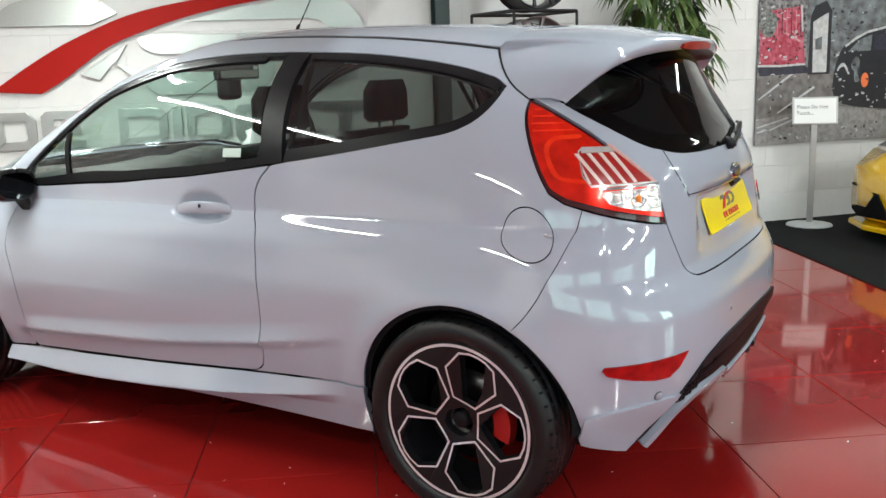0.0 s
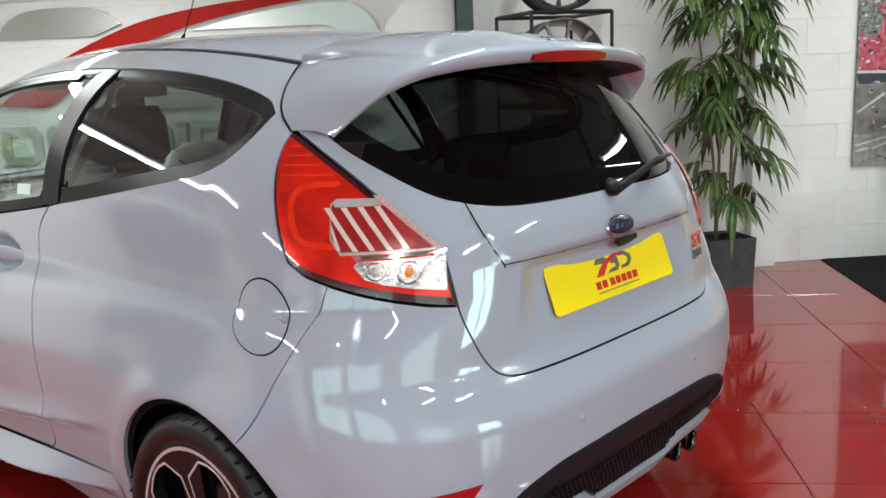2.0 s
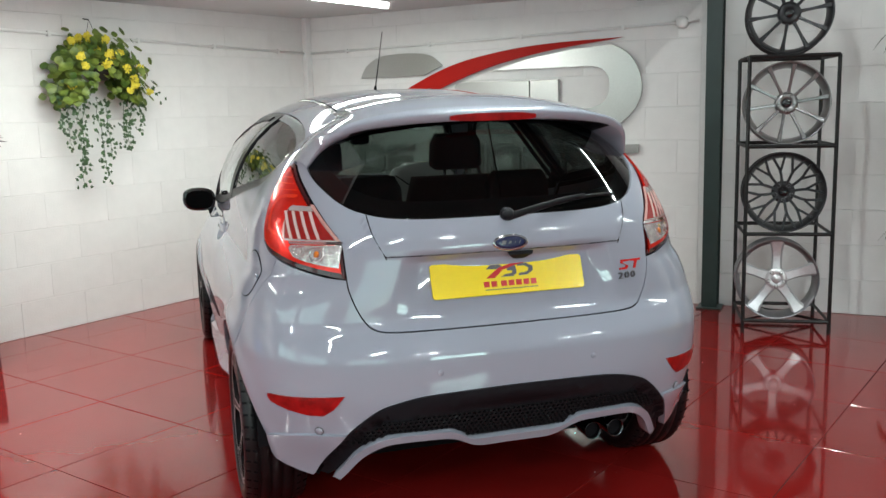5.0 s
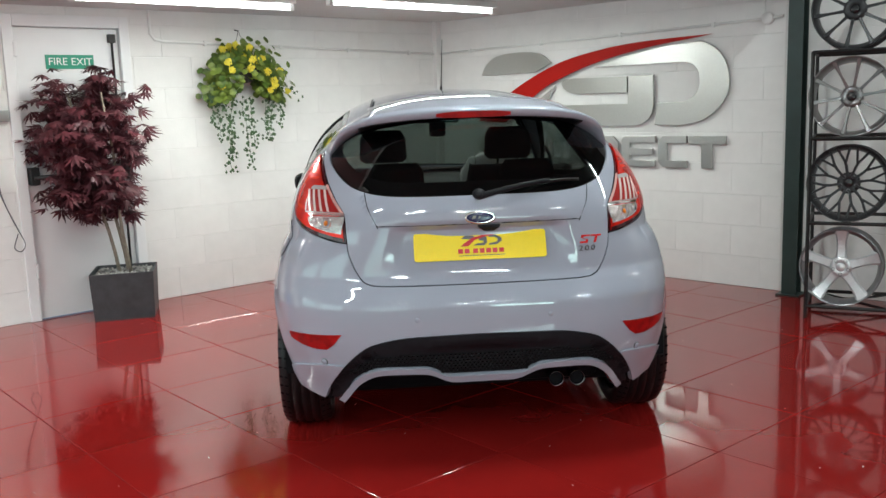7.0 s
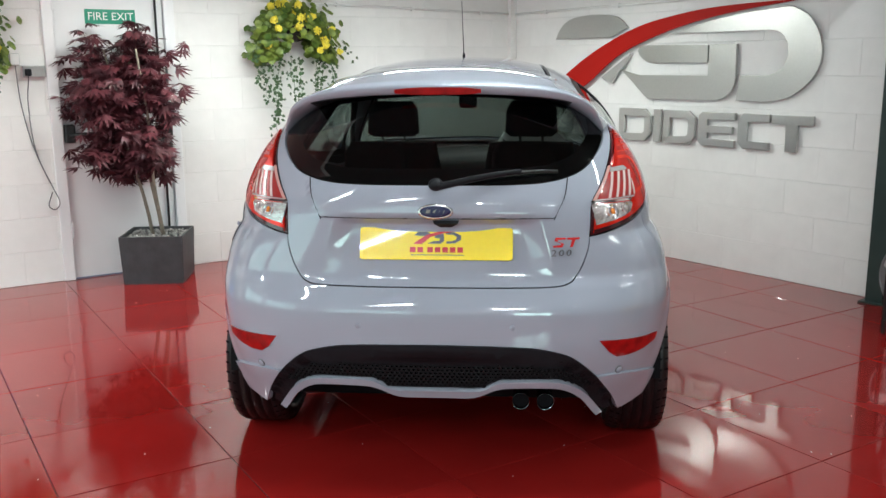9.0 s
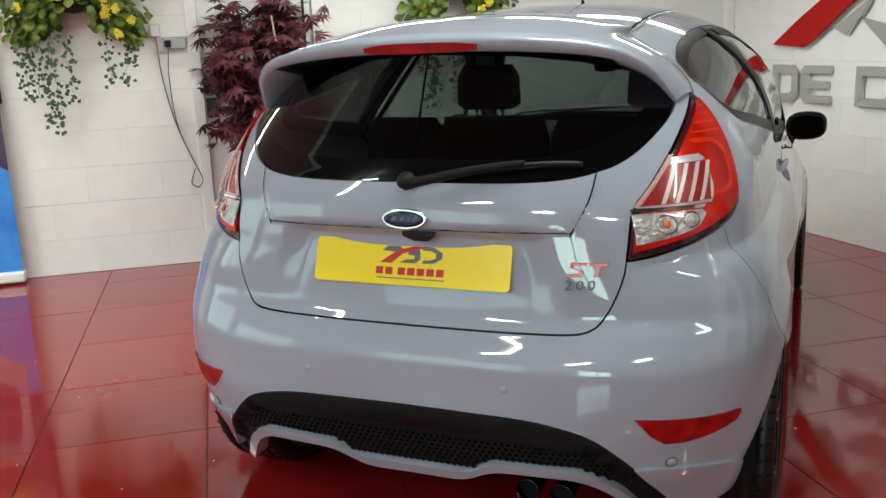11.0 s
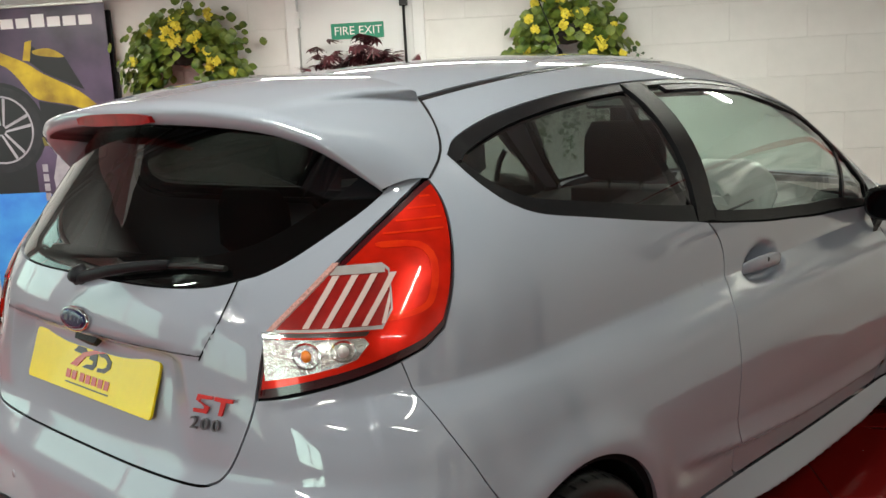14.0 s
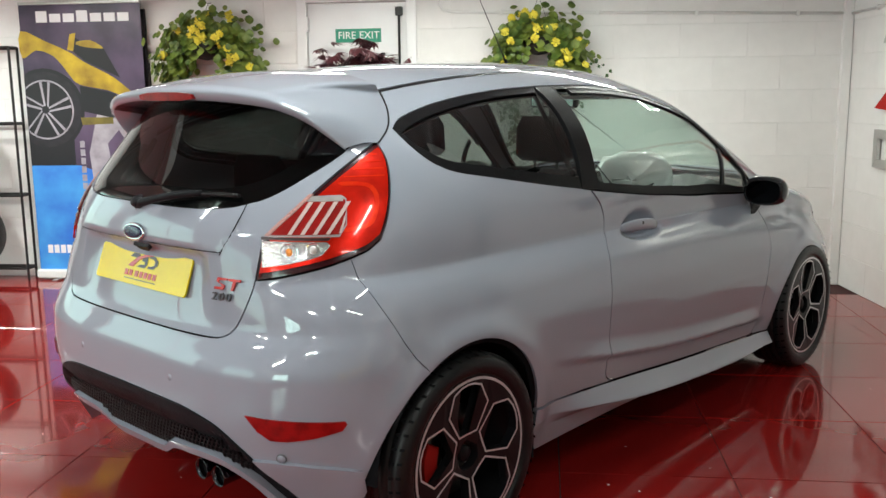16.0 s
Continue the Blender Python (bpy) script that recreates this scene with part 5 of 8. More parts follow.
# model badge: red pair over a dark trio
m = tail_frame(0.430, 0.858, 0.0025)
for name, mat, polys in (("model_badge", BADGE_RED, [[(-0.038, -0.016), (-0.006, -0.016), (0.000, -0.004), (-0.024, 0.004), (-0.022, 0.010), (0.006, 0.010), (0.008, 0.016), (-0.028, 0.017), (-0.032, 0.006), (-0.010, -0.003), (-0.012, -0.009), (-0.038, -0.009)],
                                                     [(0.012, 0.016), (0.056, 0.016), (0.053, 0.009), (0.038, 0.009), (0.030, -0.016), (0.021, -0.016), (0.029, 0.009), (0.011, 0.009)]]),
                         ):
    for k, poly in enumerate(polys):
        bm = bmesh.new()
        prism(bm, poly, lambda a, b, h: m @ Vector((a, b, h)), 0.004, bevel=0.0008)
        o = part(name, bm, mat, tailgate)
        if k == 0:
            o["label"] = "red raised model badge"
for k, ch in enumerate("200"):
    bm = text_bm(ch, 0.031, 0.003)
    bmesh.ops.transform(bm, matrix=m @ pose(-0.036 + 0.026 * k, -0.036, 0.002) @ Matrix(((1.25, 0.12, 0, 0), (0, 1, 0, 0), (0, 0, 1, 0), (0, 0, 0, 1))), verts=bm.verts[:])
    part("badge_numeral", bm, DARK_GREY, tailgate)

# small white label inside the left door glass
lab = [(0.812, 0.985), (0.892, 0.982), (0.892, 0.963), (0.812, 0.965)]
skin("glass_label", lab, WHITE_PVC, [o for o in doors if o.data.vertices[0].co.x < 0][0], (-1,), off=-0.010, depth=0.0, du=0.04, dv=0.03, label="small white label on the glass")
# rear wiper
bm = bmesh.new()
piv = place(UC, 0.998, 0.018)
loft(bm, [oval(piv + Vector((0, 0.012, 0)), (1, 0, 0), (0, 0.2, 1), 0.026, 0.022, 14), oval(piv, (1, 0, 0), (0, 0.2, 1), 0.022, 0.018, 14), oval(piv + Vector((0, -0.012, 0)), (1, 0, 0), (0, 0.2, 1), 0.012, 0.010, 14)])
wiper = part("rear_wiper", bm, BLACK_PLASTIC, tailgate, "black rear wiper arm", smooth=True)
bm = bmesh.new()
arm = []
for k in range(15):
    t = k / 14
    x = t * 0.40
    zz = section(0.0, 0.998)[1] + 0.050 * math.sin(math.pi * t * 0.60)
    nn = lerp_tab(ROUND, zz)
    w = 0.72
    y = lerp_tab(REAR, zz) * (1 - (x / w) ** nn) ** (1 / nn)
    arm.append(Vector((x, y - 0.026 + 0.012 * abs(t - 0.3), zz)))
rings = [oval(p, (0, 0, 1), (0, 1, 0), 0.013 - 0.006 * k / 14, 0.006, 8) for k, p in enumerate(arm[:11])]
loft(bm, rings)
part("wiper_arm", bm, BLACK_PLASTIC, wiper, smooth=True)
bm = bmesh.new()
loft(bm, [oval(p + Vector((0.01, 0.008, -0.003)), (0, 0, 1), (0, 1, 0), 0.006, 0.007, 6) for p in arm[4:]])
part("wiper_blade", bm, RUBBER, wiper)

# honeycomb mesh of the diffuser
bm = bmesh.new()
for row in range(7):
    for col in range(-34, 35):
        x = (col + (0.5 if row % 2 else 0)) * 0.0165
        v = 0.362 + row * 0.0125
        if abs(x) > 0.56:
            continue
        uu = None
        for s in (1,):
            w = section(0.0, v)[0]
            nn = lerp_tab(ROUND, v)
            t = math.asin(min(1.0, (abs(x) / w) ** (nn / 2)))
            uu = UC * (1 - t / (math.pi / 2))
        top = lerp_tab([(UC, 0.446), (-0.9, 0.438), (-0.76, 0.382), (-0.6, 0.26)], uu)
        low = lerp_tab([(p[0], p[1]) for p in BLADE_TOP], uu)
        if not (low + 0.008 < v < top - 0.004):
            continue
        s = 1 if x >= 0 else -1
        p, n = place(max(uu, UC), v, -0.013, s), true_normal(uu, v, s)
        tx = Vector((0, 0, 1)).cross(n).normalized() * -1
        outer = [p + (tx * math.cos(a) + Vector((0, 0, 1)) * math.sin(a) * 0.85) * 0.0098 for a in [math.pi / 3 * k + math.pi / 6 for k in range(6)]]
        inner = [p + n * 0.006 + (q - p) * 0.62 for q in outer]
        mid = [q + n * 0.006 for q in outer]
        vo, vi, vd = [bm.verts.new(q) for q in mid], [bm.verts.new(q) for q in inner], [bm.verts.new(q - n * 0.012) for q in inner]
        for k in range(6):
            j = (k + 1) % 6
            bm.faces.new((vo[k], vo[j], vi[j], vi[k]))
            bm.faces.new((vi[k], vi[j], vd[j], vd[k]))
tagged(part("diffuser_mesh", bm, BLACK_TRIM, bumper, "black honeycomb mesh"), kind="stuff")

# twin exhaust
for x in (0.292, 0.376):
    bm = bmesh.new()
    lathe(bm, [(0.026, 0.10), (0.029, 0.02), (0.031, 0.0), (0.030, -0.002), (0.027, 0.01), (0.025, 0.09)], 32, 'Y', centre=(x, -0.592, 0.300))
    part("exhaust_tip", bm, DARK_CHROME, car, "dark chrome round exhaust tip", smooth=True)
    bm = bmesh.new()
    lathe(bm, [(0.0, 0.02), (0.027, 0.02)], 24, 'Y', centre=(x, -0.592, 0.300))
    part("exhaust_bore", bm, SHELL, car)
bm = nbox(-0.05, -0.46, 0.25, 0.50, -0.28, 0.36, bevel=0.04)
part("silencer", bm, SHELL, car)
bm = nbox(-0.46, -0.545, 0.325, 0.46, -0.50, 0.42, bevel=0.01)
part("bumper_back", bm, SHELL, body)

# aerial
bm = bmesh.new()
tube(bm, [(0, 1.17, 1.470), (0, 1.16, 1.492), (0, 1.15, 1.50)], 0.009, 10, r_end=0.004)
tube(bm, [(0, 1.155, 1.495), (0, 1.07, 1.62), (0, 0.985, 1.745)], 0.0026, 6, r_end=0.0014)
part("aerial", bm, BLACK_PLASTIC, car, "thin black roof aerial")


# ---------------------------------------------------------------- cabin
def seat(x, y, back_top, head=True, w=0.27):
    st = new("front_seat" if y > 0.6 else "rear_seat")
    st.parent = car
    st["label"] = "dark cloth seat with headrest"
    bm = nbox(x - w, y, 0.42, x + w, y + 0.50, 0.56, bevel=0.05, seg=3)
    part("cushion", bm, SEAT, st, smooth=True)
    bm = bmesh.new()
    lean = 0.34
    rings = []
    for k in range(7):
        t = k / 6
        z = 0.46 + (back_top - 0.46) * t
        ww = w * (1.0 - 0.22 * t ** 2)
        cy = y - lean * (z - 0.5) * 0.75 + 0.02
        rings.append(oval((x, cy, z), (1, 0, 0), (0, 1, 0), ww, 0.075 - 0.02 * t, 20, 4))
    loft(bm, rings)
    part("backrest", bm, SEAT, st, smooth=True)
    if head:
        cy = y - lean * (back_top - 0.4) * 0.75
        bm = bmesh.new()
        z0 = back_top + 0.035
        loft(bm, [oval((x, cy, z0), (1, 0, 0), (0, 1, 0), 0.105, 0.035, 20, 4), oval((x, cy, z0 + 0.02), (1, 0, 0), (0, 1, 0), 0.13, 0.05, 20, 4), oval((x, cy, z0 + 0.13), (1, 0, 0), (0, 1, 0), 0.125, 0.05, 20, 4), oval((x, cy - 0.005, z0 + 0.175), (1, 0, 0), (0, 1, 0), 0.10, 0.035, 20, 4)])
        part("headrest", bm, SEAT, st, smooth=True)
        bm = bmesh.new()
        for s in (-1, 1):
            tube(bm, [(x + s * 0.055, cy + 0.005, back_top - 0.03), (x + s * 0.055, cy, z0 + 0.02)], 0.007, 8)
        part("headrest_posts", bm, CHROME, st)


for s in (1, -1):
    seat(s * 0.345, 1.15, 1.055)
    seat(s * 0.30, 0.22, 0.93, True, 0.28)
bm = bmesh.new()
prof = [(2.28, 0.55), (1.82, 0.55), (1.72, 0.66), (1.70, 0.80), (1.76, 0.89), (1.90, 0.93), (2.12, 0.93), (2.28, 0.90)]
loft(bm, [[Vector((x, y, z + dz)) for y, z in prof] for x, dz in ((-0.66, -0.03), (-0.5, 0.0), (-0.2, 0.0), (0.0, 0.012), (0.2, 0.0), (0.36, 0.03), (0.5, 0.0), (0.66, -0.03))])
part("dashboard", bm, DASH, car, "dark grey moulded dashboard")
bm = bmesh.new()
sm = pose(0.345, 1.60, 0.885, 66, 0, 0)
tube(bm, [sm @ Vector((0.185 * math.cos(a), 0.185 * math.sin(a), 0)) for a in np.linspace(0, 2 * math.pi, 40, endpoint=False)], 0.015, 10, closed=True)
wheel_s = part("steering_wheel", bm, BLACK_PLASTIC, car, "black three-spoke steering wheel", smooth=True)
bm = bmesh.new()
loft(bm, [oval(sm @ Vector((0, -0.01, 0.01)), sm.to_3x3() @ Vector((1, 0, 0)), sm.to_3x3() @ Vector((0, 1, 0)), 0.07, 0.055, 16, 3), oval(sm @ Vector((0, -0.01, 0.045)), sm.to_3x3() @ Vector((1, 0, 0)), sm.to_3x3() @ Vector((0, 1, 0)), 0.055, 0.04, 16, 3)])
for a in (0, 180, 270):
    p = sm @ Vector((0.18 * math.cos(radians(a)), 0.18 * math.sin(radians(a)), 0.0))
    tube(bm, [sm @ Vector((0.05 * math.cos(radians(a)), 0.05 * math.sin(radians(a)), 0.02)), p], 0.014, 8)
part("wheel_hub", bm, BLACK_PLASTIC, wheel_s)
bm = bmesh.new()
loft(bm, [oval(sm @ Vector((0, 0.01, h)), sm.to_3x3() @ Vector((1, 0, 0)), sm.to_3x3() @ Vector((0, 1, 0)), a, b, 28, 3) for h, a, b in ((-0.030, 0.170, 0.165), (0.0, 0.200, 0.196), (0.030, 0.204, 0.200), (0.048, 0.185, 0.180), (0.060, 0.135, 0.130), (0.064, 0.075, 0.070))])
crumple = random.Random(5)
for v in bm.verts:                                    # loose folds of the sheet
    v.co += Vector((crumple.uniform(-1, 1), crumple.uniform(-1, 1), crumple.uniform(-1, 1))) * 0.013
part("wheel_cover", bm, PALE_PLASTIC, wheel_s, "crumpled pale plastic protective cover")
bm = bmesh.new()
for a, b in (((-0.15, 0.12), (0.02, -0.02)), ((0.02, -0.02), (0.16, 0.05))):
    tube(bm, [sm @ Vector((a[0], a[1], 0.076)), sm @ Vector((b[0], b[1], 0.082))], 0.004, 6)
part("cover_seam", bm, BLACK_PLASTIC, wheel_s, "dark seams on the cover")
for s in (1, -1):
    bm = bmesh.new()
    lathe(bm, [(0.030, 0.0), (0.040, -0.006), (0.046, 0.0), (0.046, 0.03), (0.030, 0.02)], 24, 'Y', centre=(s * 0.60, 1.695, 0.865), close=True)
    part("air_vent", bm, CHROME, car, "round dash air vent with bright ring", smooth=True)
bm = nbox(-0.13, 1.50, 1.285, 0.13, 1.53, 1.355, bevel=0.012)
mirr = part("rear_view_mirror", bm, BLACK_PLASTIC, car, "black rear-view mirror")
part("mirror_glass", nbox(-0.115, 1.497, 1.295, 0.115, 1.4985, 1.345), CHROME, mirr)
bm = nbox(-0.05, 1.53, 1.20, 0.05, 1.60, 1.34, bevel=0.02)
part("mirror_stem", bm, BLACK_PLASTIC, mirr)
for s in (1, -1):
    bm = nbox(s * 0.33 - 0.17, 1.24, 1.325, s * 0.33 + 0.14, 1.33, 1.343, bevel=0.006)
    part("sun_visor", bm, LINER, car)
bm = nbox(-0.50, -0.34, 0.885, 0.50, 0.12, 0.91, bevel=0.008)
part("parcel_shelf", bm, DASH, car, "black parcel shelf")

# ---------------------------------------------------------------- things on the walls
def on(frame_m, name, bm, mat, parent=None, label=""):
    bmesh.ops.transform(bm, matrix=frame_m, verts=bm.verts[:])
    return part(name, bm, mat, parent, label)


# fire exit door in its frame
DX0, DX1 = DOOR
door_1 = thing("door_1", FRAME_A, "white painted fire exit door, closed", "door", kind="structure")
for x0, x1, z0, z1 in ((DX0 - 0.05, DX0 + 0.02, 0, 2.08), (DX1 - 0.02, DX1 + 0.05, 0, 2.08), (DX0 + 0.02, DX1 - 0.02, 2.0, 2.08)):
    part("door_frame", nbox(x0, -0.14, z0, x1, 0.022, z1, bevel=0.004), WHITE_PAINT, door_1)
part("door_leaf", nbox(DX0 + 0.024, -0.06, 0.008, DX1 - 0.024, -0.016, 1.996, bevel=0.003), WHITE_PAINT, door_1, "plain white door leaf")
rod = DX0 + 0.075
bm = bmesh.new()
tube(bm, [(rod, 0.006, 0.06), (rod, 0.006, 1.93)], 0.0085, 10)
part("bolt_rod", bm, BLACK_IRON, door_1, "black vertical panic bolt rod")
for z in (1.93, 0.08):
    part("bolt_keep", nbox(rod - 0.025, -0.018, z - 0.03, rod + 0.025, 0.022, z + 0.03, bevel=0.004), BLACK_IRON, door_1)
bm = bmesh.new()
tube(bm, [(DX0 + 0.04, 0.055, 1.0), (DX1 - 0.05, 0.055, 0.99)], 0.016, 12)
part("push_bar", bm, BLACK_IRON, door_1, "black push bar")
for x in (DX0 + 0.05, DX1 - 0.06):
    part("bar_bracket", nbox(x - 0.03, -0.018, 0.94, x + 0.03, 0.06, 1.06, bevel=0.006), BLACK_IRON, door_1)
for z in (0.35, 1.85):
    part("hinge", nbox(DX1 - 0.034, -0.02, z - 0.05, DX1 - 0.014, 0.026, z + 0.05, bevel=0.003), WHITE_PAINT, door_1)

SIGN_GREEN = material("sign_green", (0.015, 0.27, 0.16), 0.35, vary=0.04, scale=20)
SIGN_WHITE = material("sign_white", (0.82, 0.82, 0.80), 0.4)
fx = thing("fire_exit_sign", FRAME_A @ pose(3.232, -0.0155, 1.768), "green fire exit sign with white lettering on the door", "sign")
part("sign_plate", nbox(-0.165, 0.0, -0.048, 0.165, 0.004, 0.048, bevel=0.001), SIGN_GREEN, fx)
for word, x in (("FIRE", 0.082), ("EXIT", -0.080)):
    t = text_bm(word, 0.072, 0.0006)
    bmesh.ops.transform(t, matrix=pose(x, 0.0046, 0, 90, 0, 180), verts=t.verts[:])
    part("lettering", t, SIGN_WHITE, fx)

# conduits
def conduit(name, frame_m, pts, label):
    ob = thing(name, frame_m, label, "conduit")
    bm = bmesh.new()
    tube(bm, pts, 0.010, 10)
    part("pipe", bm, WHITE_PVC, ob)
    n = 0
    for a, b in zip(pts, pts[1:]):
        a, b = Vector(a), Vector(b)
        k = int((b - a).length / 0.6)
        for i in range(1, k + 1):
            p = a.lerp(b, (i - 0.5) / k)
            w = (0.012, 0.017) if abs(b.x - a.x) > abs(b.z - a.z) else (0.017, 0.012)
            part("saddle_clip", nbox(p.x - w[0], 0.0, p.z - w[1], p.x + w[0], 0.024, p.z + w[1], bevel=0.003), WHITE_PVC, ob)
    return ob


conduit("conduit", FRAME_A, [(BACK_A + 0.02, 0.014, 1.852), (2.55, 0.014, 1.915), (2.62, 0.014, 1.93), (2.65, 0.014, 1.97), (2.65, 0.014, 2.14)], "white painted conduit run along the blockwork wall")
conduit("conduit", FRAME_B, [(0.02, 0.014, 1.850), (1.6, 0.014, 1.872), (3.16, 0.014, 1.905)], "white painted conduit run above the steel sign")
bm = bmesh.new()
lathe(bm, [(0.0, 0.042), (0.036, 0.042), (0.040, 0.036), (0.040, 0.0)], 20, 'Y', centre=(3.18, 0, 1.906))
jb = thing("junction_box", FRAME_B, "round white junction box on the conduit", "junction box")
part("cover", bm, WHITE_PVC, jb)
bm = bmesh.new()
tube(bm, [(3.20, 0.02, 1.906), (3.29, 0.02, 1.915)], 0.010, 8)
part("pipe", bm, WHITE_PVC, jb)
sp = thing("vent_box", FRAME_B @ pose(3.02, 0.11, 2.105), "small black box hung under the ceiling", "vent")
part("casing", nbox(-0.15, -0.10, -0.035, 0.15, 0.10, 0.034, bevel=0.006), BLACK_PLASTIC, sp)
for k in range(5):
    part("louvre", nbox(-0.13, 0.100, -0.026 + k * 0.012, 0.13, 0.106, -0.021 + k * 0.012), DARK_GREY, sp)

# corner pipe boxing
part_pts = nbox(BACK_A, 0.0, 0.0, BACK_A + 0.06, 0.05, CEIL, bevel=0.004)
tagged(on(FRAME_A, "corner_pier", part_pts, WALL), "white painted pier in the wall corner", "pier", kind="structure")

# sockets and trailing lead
for x, z, w, h, name, lab in ((3.855, 1.49, 0.060, 0.075, "switch_box", "grey surface switch with a clear cover"), (3.745, 1.412, 0.135, 0.075, "socket_outlet", "grey double socket outlet with a black plug"), (3.99, 1.425, 0.085, 0.06, "socket_outlet", "white trunking end beside the socket")):
    so = thing(name, FRAME_A @ pose(x, 0.0, z), lab, "socket")
    part("back_box", nbox(-w / 2, 0, -h / 2, w / 2, 0.035, h / 2, bevel=0.005), GREY_PVC, so)
    part("face_plate", nbox(-w / 2 + 0.004, 0.0352, -h / 2 + 0.004, w / 2 - 0.004, 0.040, h / 2 - 0.004, bevel=0.002), WHITE_PVC if name != "socket_outlet" else STEEL, so)
lead = thing("power_lead", FRAME_A, "thin grey lead hanging from a black plug", "cable")
part("plug", nbox(3.765, 0.041, 1.385, 3.805, 0.075, 1.43, bevel=0.008), BLACK_PLASTIC, lead)
bm = bmesh.new()
tube(bm, [tuple(p) for p in spline([(3.785, 0.06, 1.385), (3.80, 0.03, 1.2), (3.78, 0.02, 0.9), (3.70, 0.02, 0.66), (3.66, 0.02, 0.55), (3.69, 0.02, 0.50), (3.73, 0.02, 0.53), (3.70, 0.02, 0.62)], 5)], 0.0035, 6)
tube(bm, [tuple(p) for p in spline([(3.855, 0.03, 1.45), (3.84, 0.02, 1.2), (3.79, 0.018, 0.92), (3.71, 0.02, 0.68)], 5)], 0.0035, 6)
part("cord", bm, DARK_GREY, lead)

# ---------------------------------------------------------------- large sign of steel shapes
sign = thing("wall_sign", FRAME_B @ pose(-0.132, 0, 0), "brushed steel and red dealer emblem mounted on blockwork", "wall sign")


def plate_shape(name, pts, mat, y0=0.012, depth=0.022, label=""):
    bm = bmesh.new()
    prism(bm, [(a * 1.042, b) for a, b in pts], lambda a, b, h: Vector((a, y0 + h, b)), depth, bevel=0.003)
    return part(name, bm, mat, sign, label)


BOWL = [(2.34, 1.185), (2.555, 1.178)] + spline2([(2.555, 1.178), (2.74, 1.225), (2.875, 1.345), (2.92, 1.474), (2.895, 1.615), (2.82, 1.725), (2.707, 1.79)], 5)[1:] + [(2.40, 1.765), (2.1, 1.715), (1.80, 1.642), (2.58, 1.648)] + spline2([(2.58, 1.648), (2.665, 1.61), (2.70, 1.51), (2.665, 1.40), (2.563, 1.35)], 4)[1:] + [(2.36, 1.35)]
plate_shape("steel_bowl", BOWL, STEEL, label="brushed steel curved bowl")
plate_shape("steel_hook", [(2.115, 1.561), (2.325, 1.561), (2.33, 1.33)] + spline2([(2.33, 1.33), (2.30, 1.245), (2.215, 1.188), (2.10, 1.178)], 4)[1:] + [(1.60, 1.178), (1.355, 1.385), (1.52, 1.345), (2.115, 1.345)], STEEL, label="brushed steel hook")
plate_shape("steel_block", [(1.60, 1.565), (2.105, 1.558), (2.105, 1.437), (1.66, 1.437)] + spline2([(1.66, 1.437), (1.56, 1.46), (1.505, 1.52), (1.52, 1.555)], 4)[1:], STEEL)
plate_shape("steel_wing", spline2([(0.666, 1.628), (0.72, 1.715), (0.812, 1.776), (0.95, 1.803), (1.152, 1.805), (1.30, 1.778), (1.40, 1.70)], 4) + [(1.24, 1.631)], STEEL)
plate_shape("steel_leg", [(1.15, 1.325), (1.44, 1.51), (1.37, 1.40), (1.335, 1.385), (1.26, 1.285)], STEEL)
SWEEP = spline2([(0.63, 1.232), (0.892, 1.410), (1.15, 1.555), (1.474, 1.690), (1.80, 1.765), (2.20, 1.813), (2.80, 1.832)], 5) + list(reversed(spline2([(0.915, 1.213), (1.058, 1.300), (1.325, 1.490), (1.60, 1.605), (1.90, 1.695), (2.30, 1.772), (2.80, 1.829)], 5)[:-1]))
plate_shape("red_sweep", SWEEP, LOGO_RED, 0.036, 0.012, "red curved sweep")
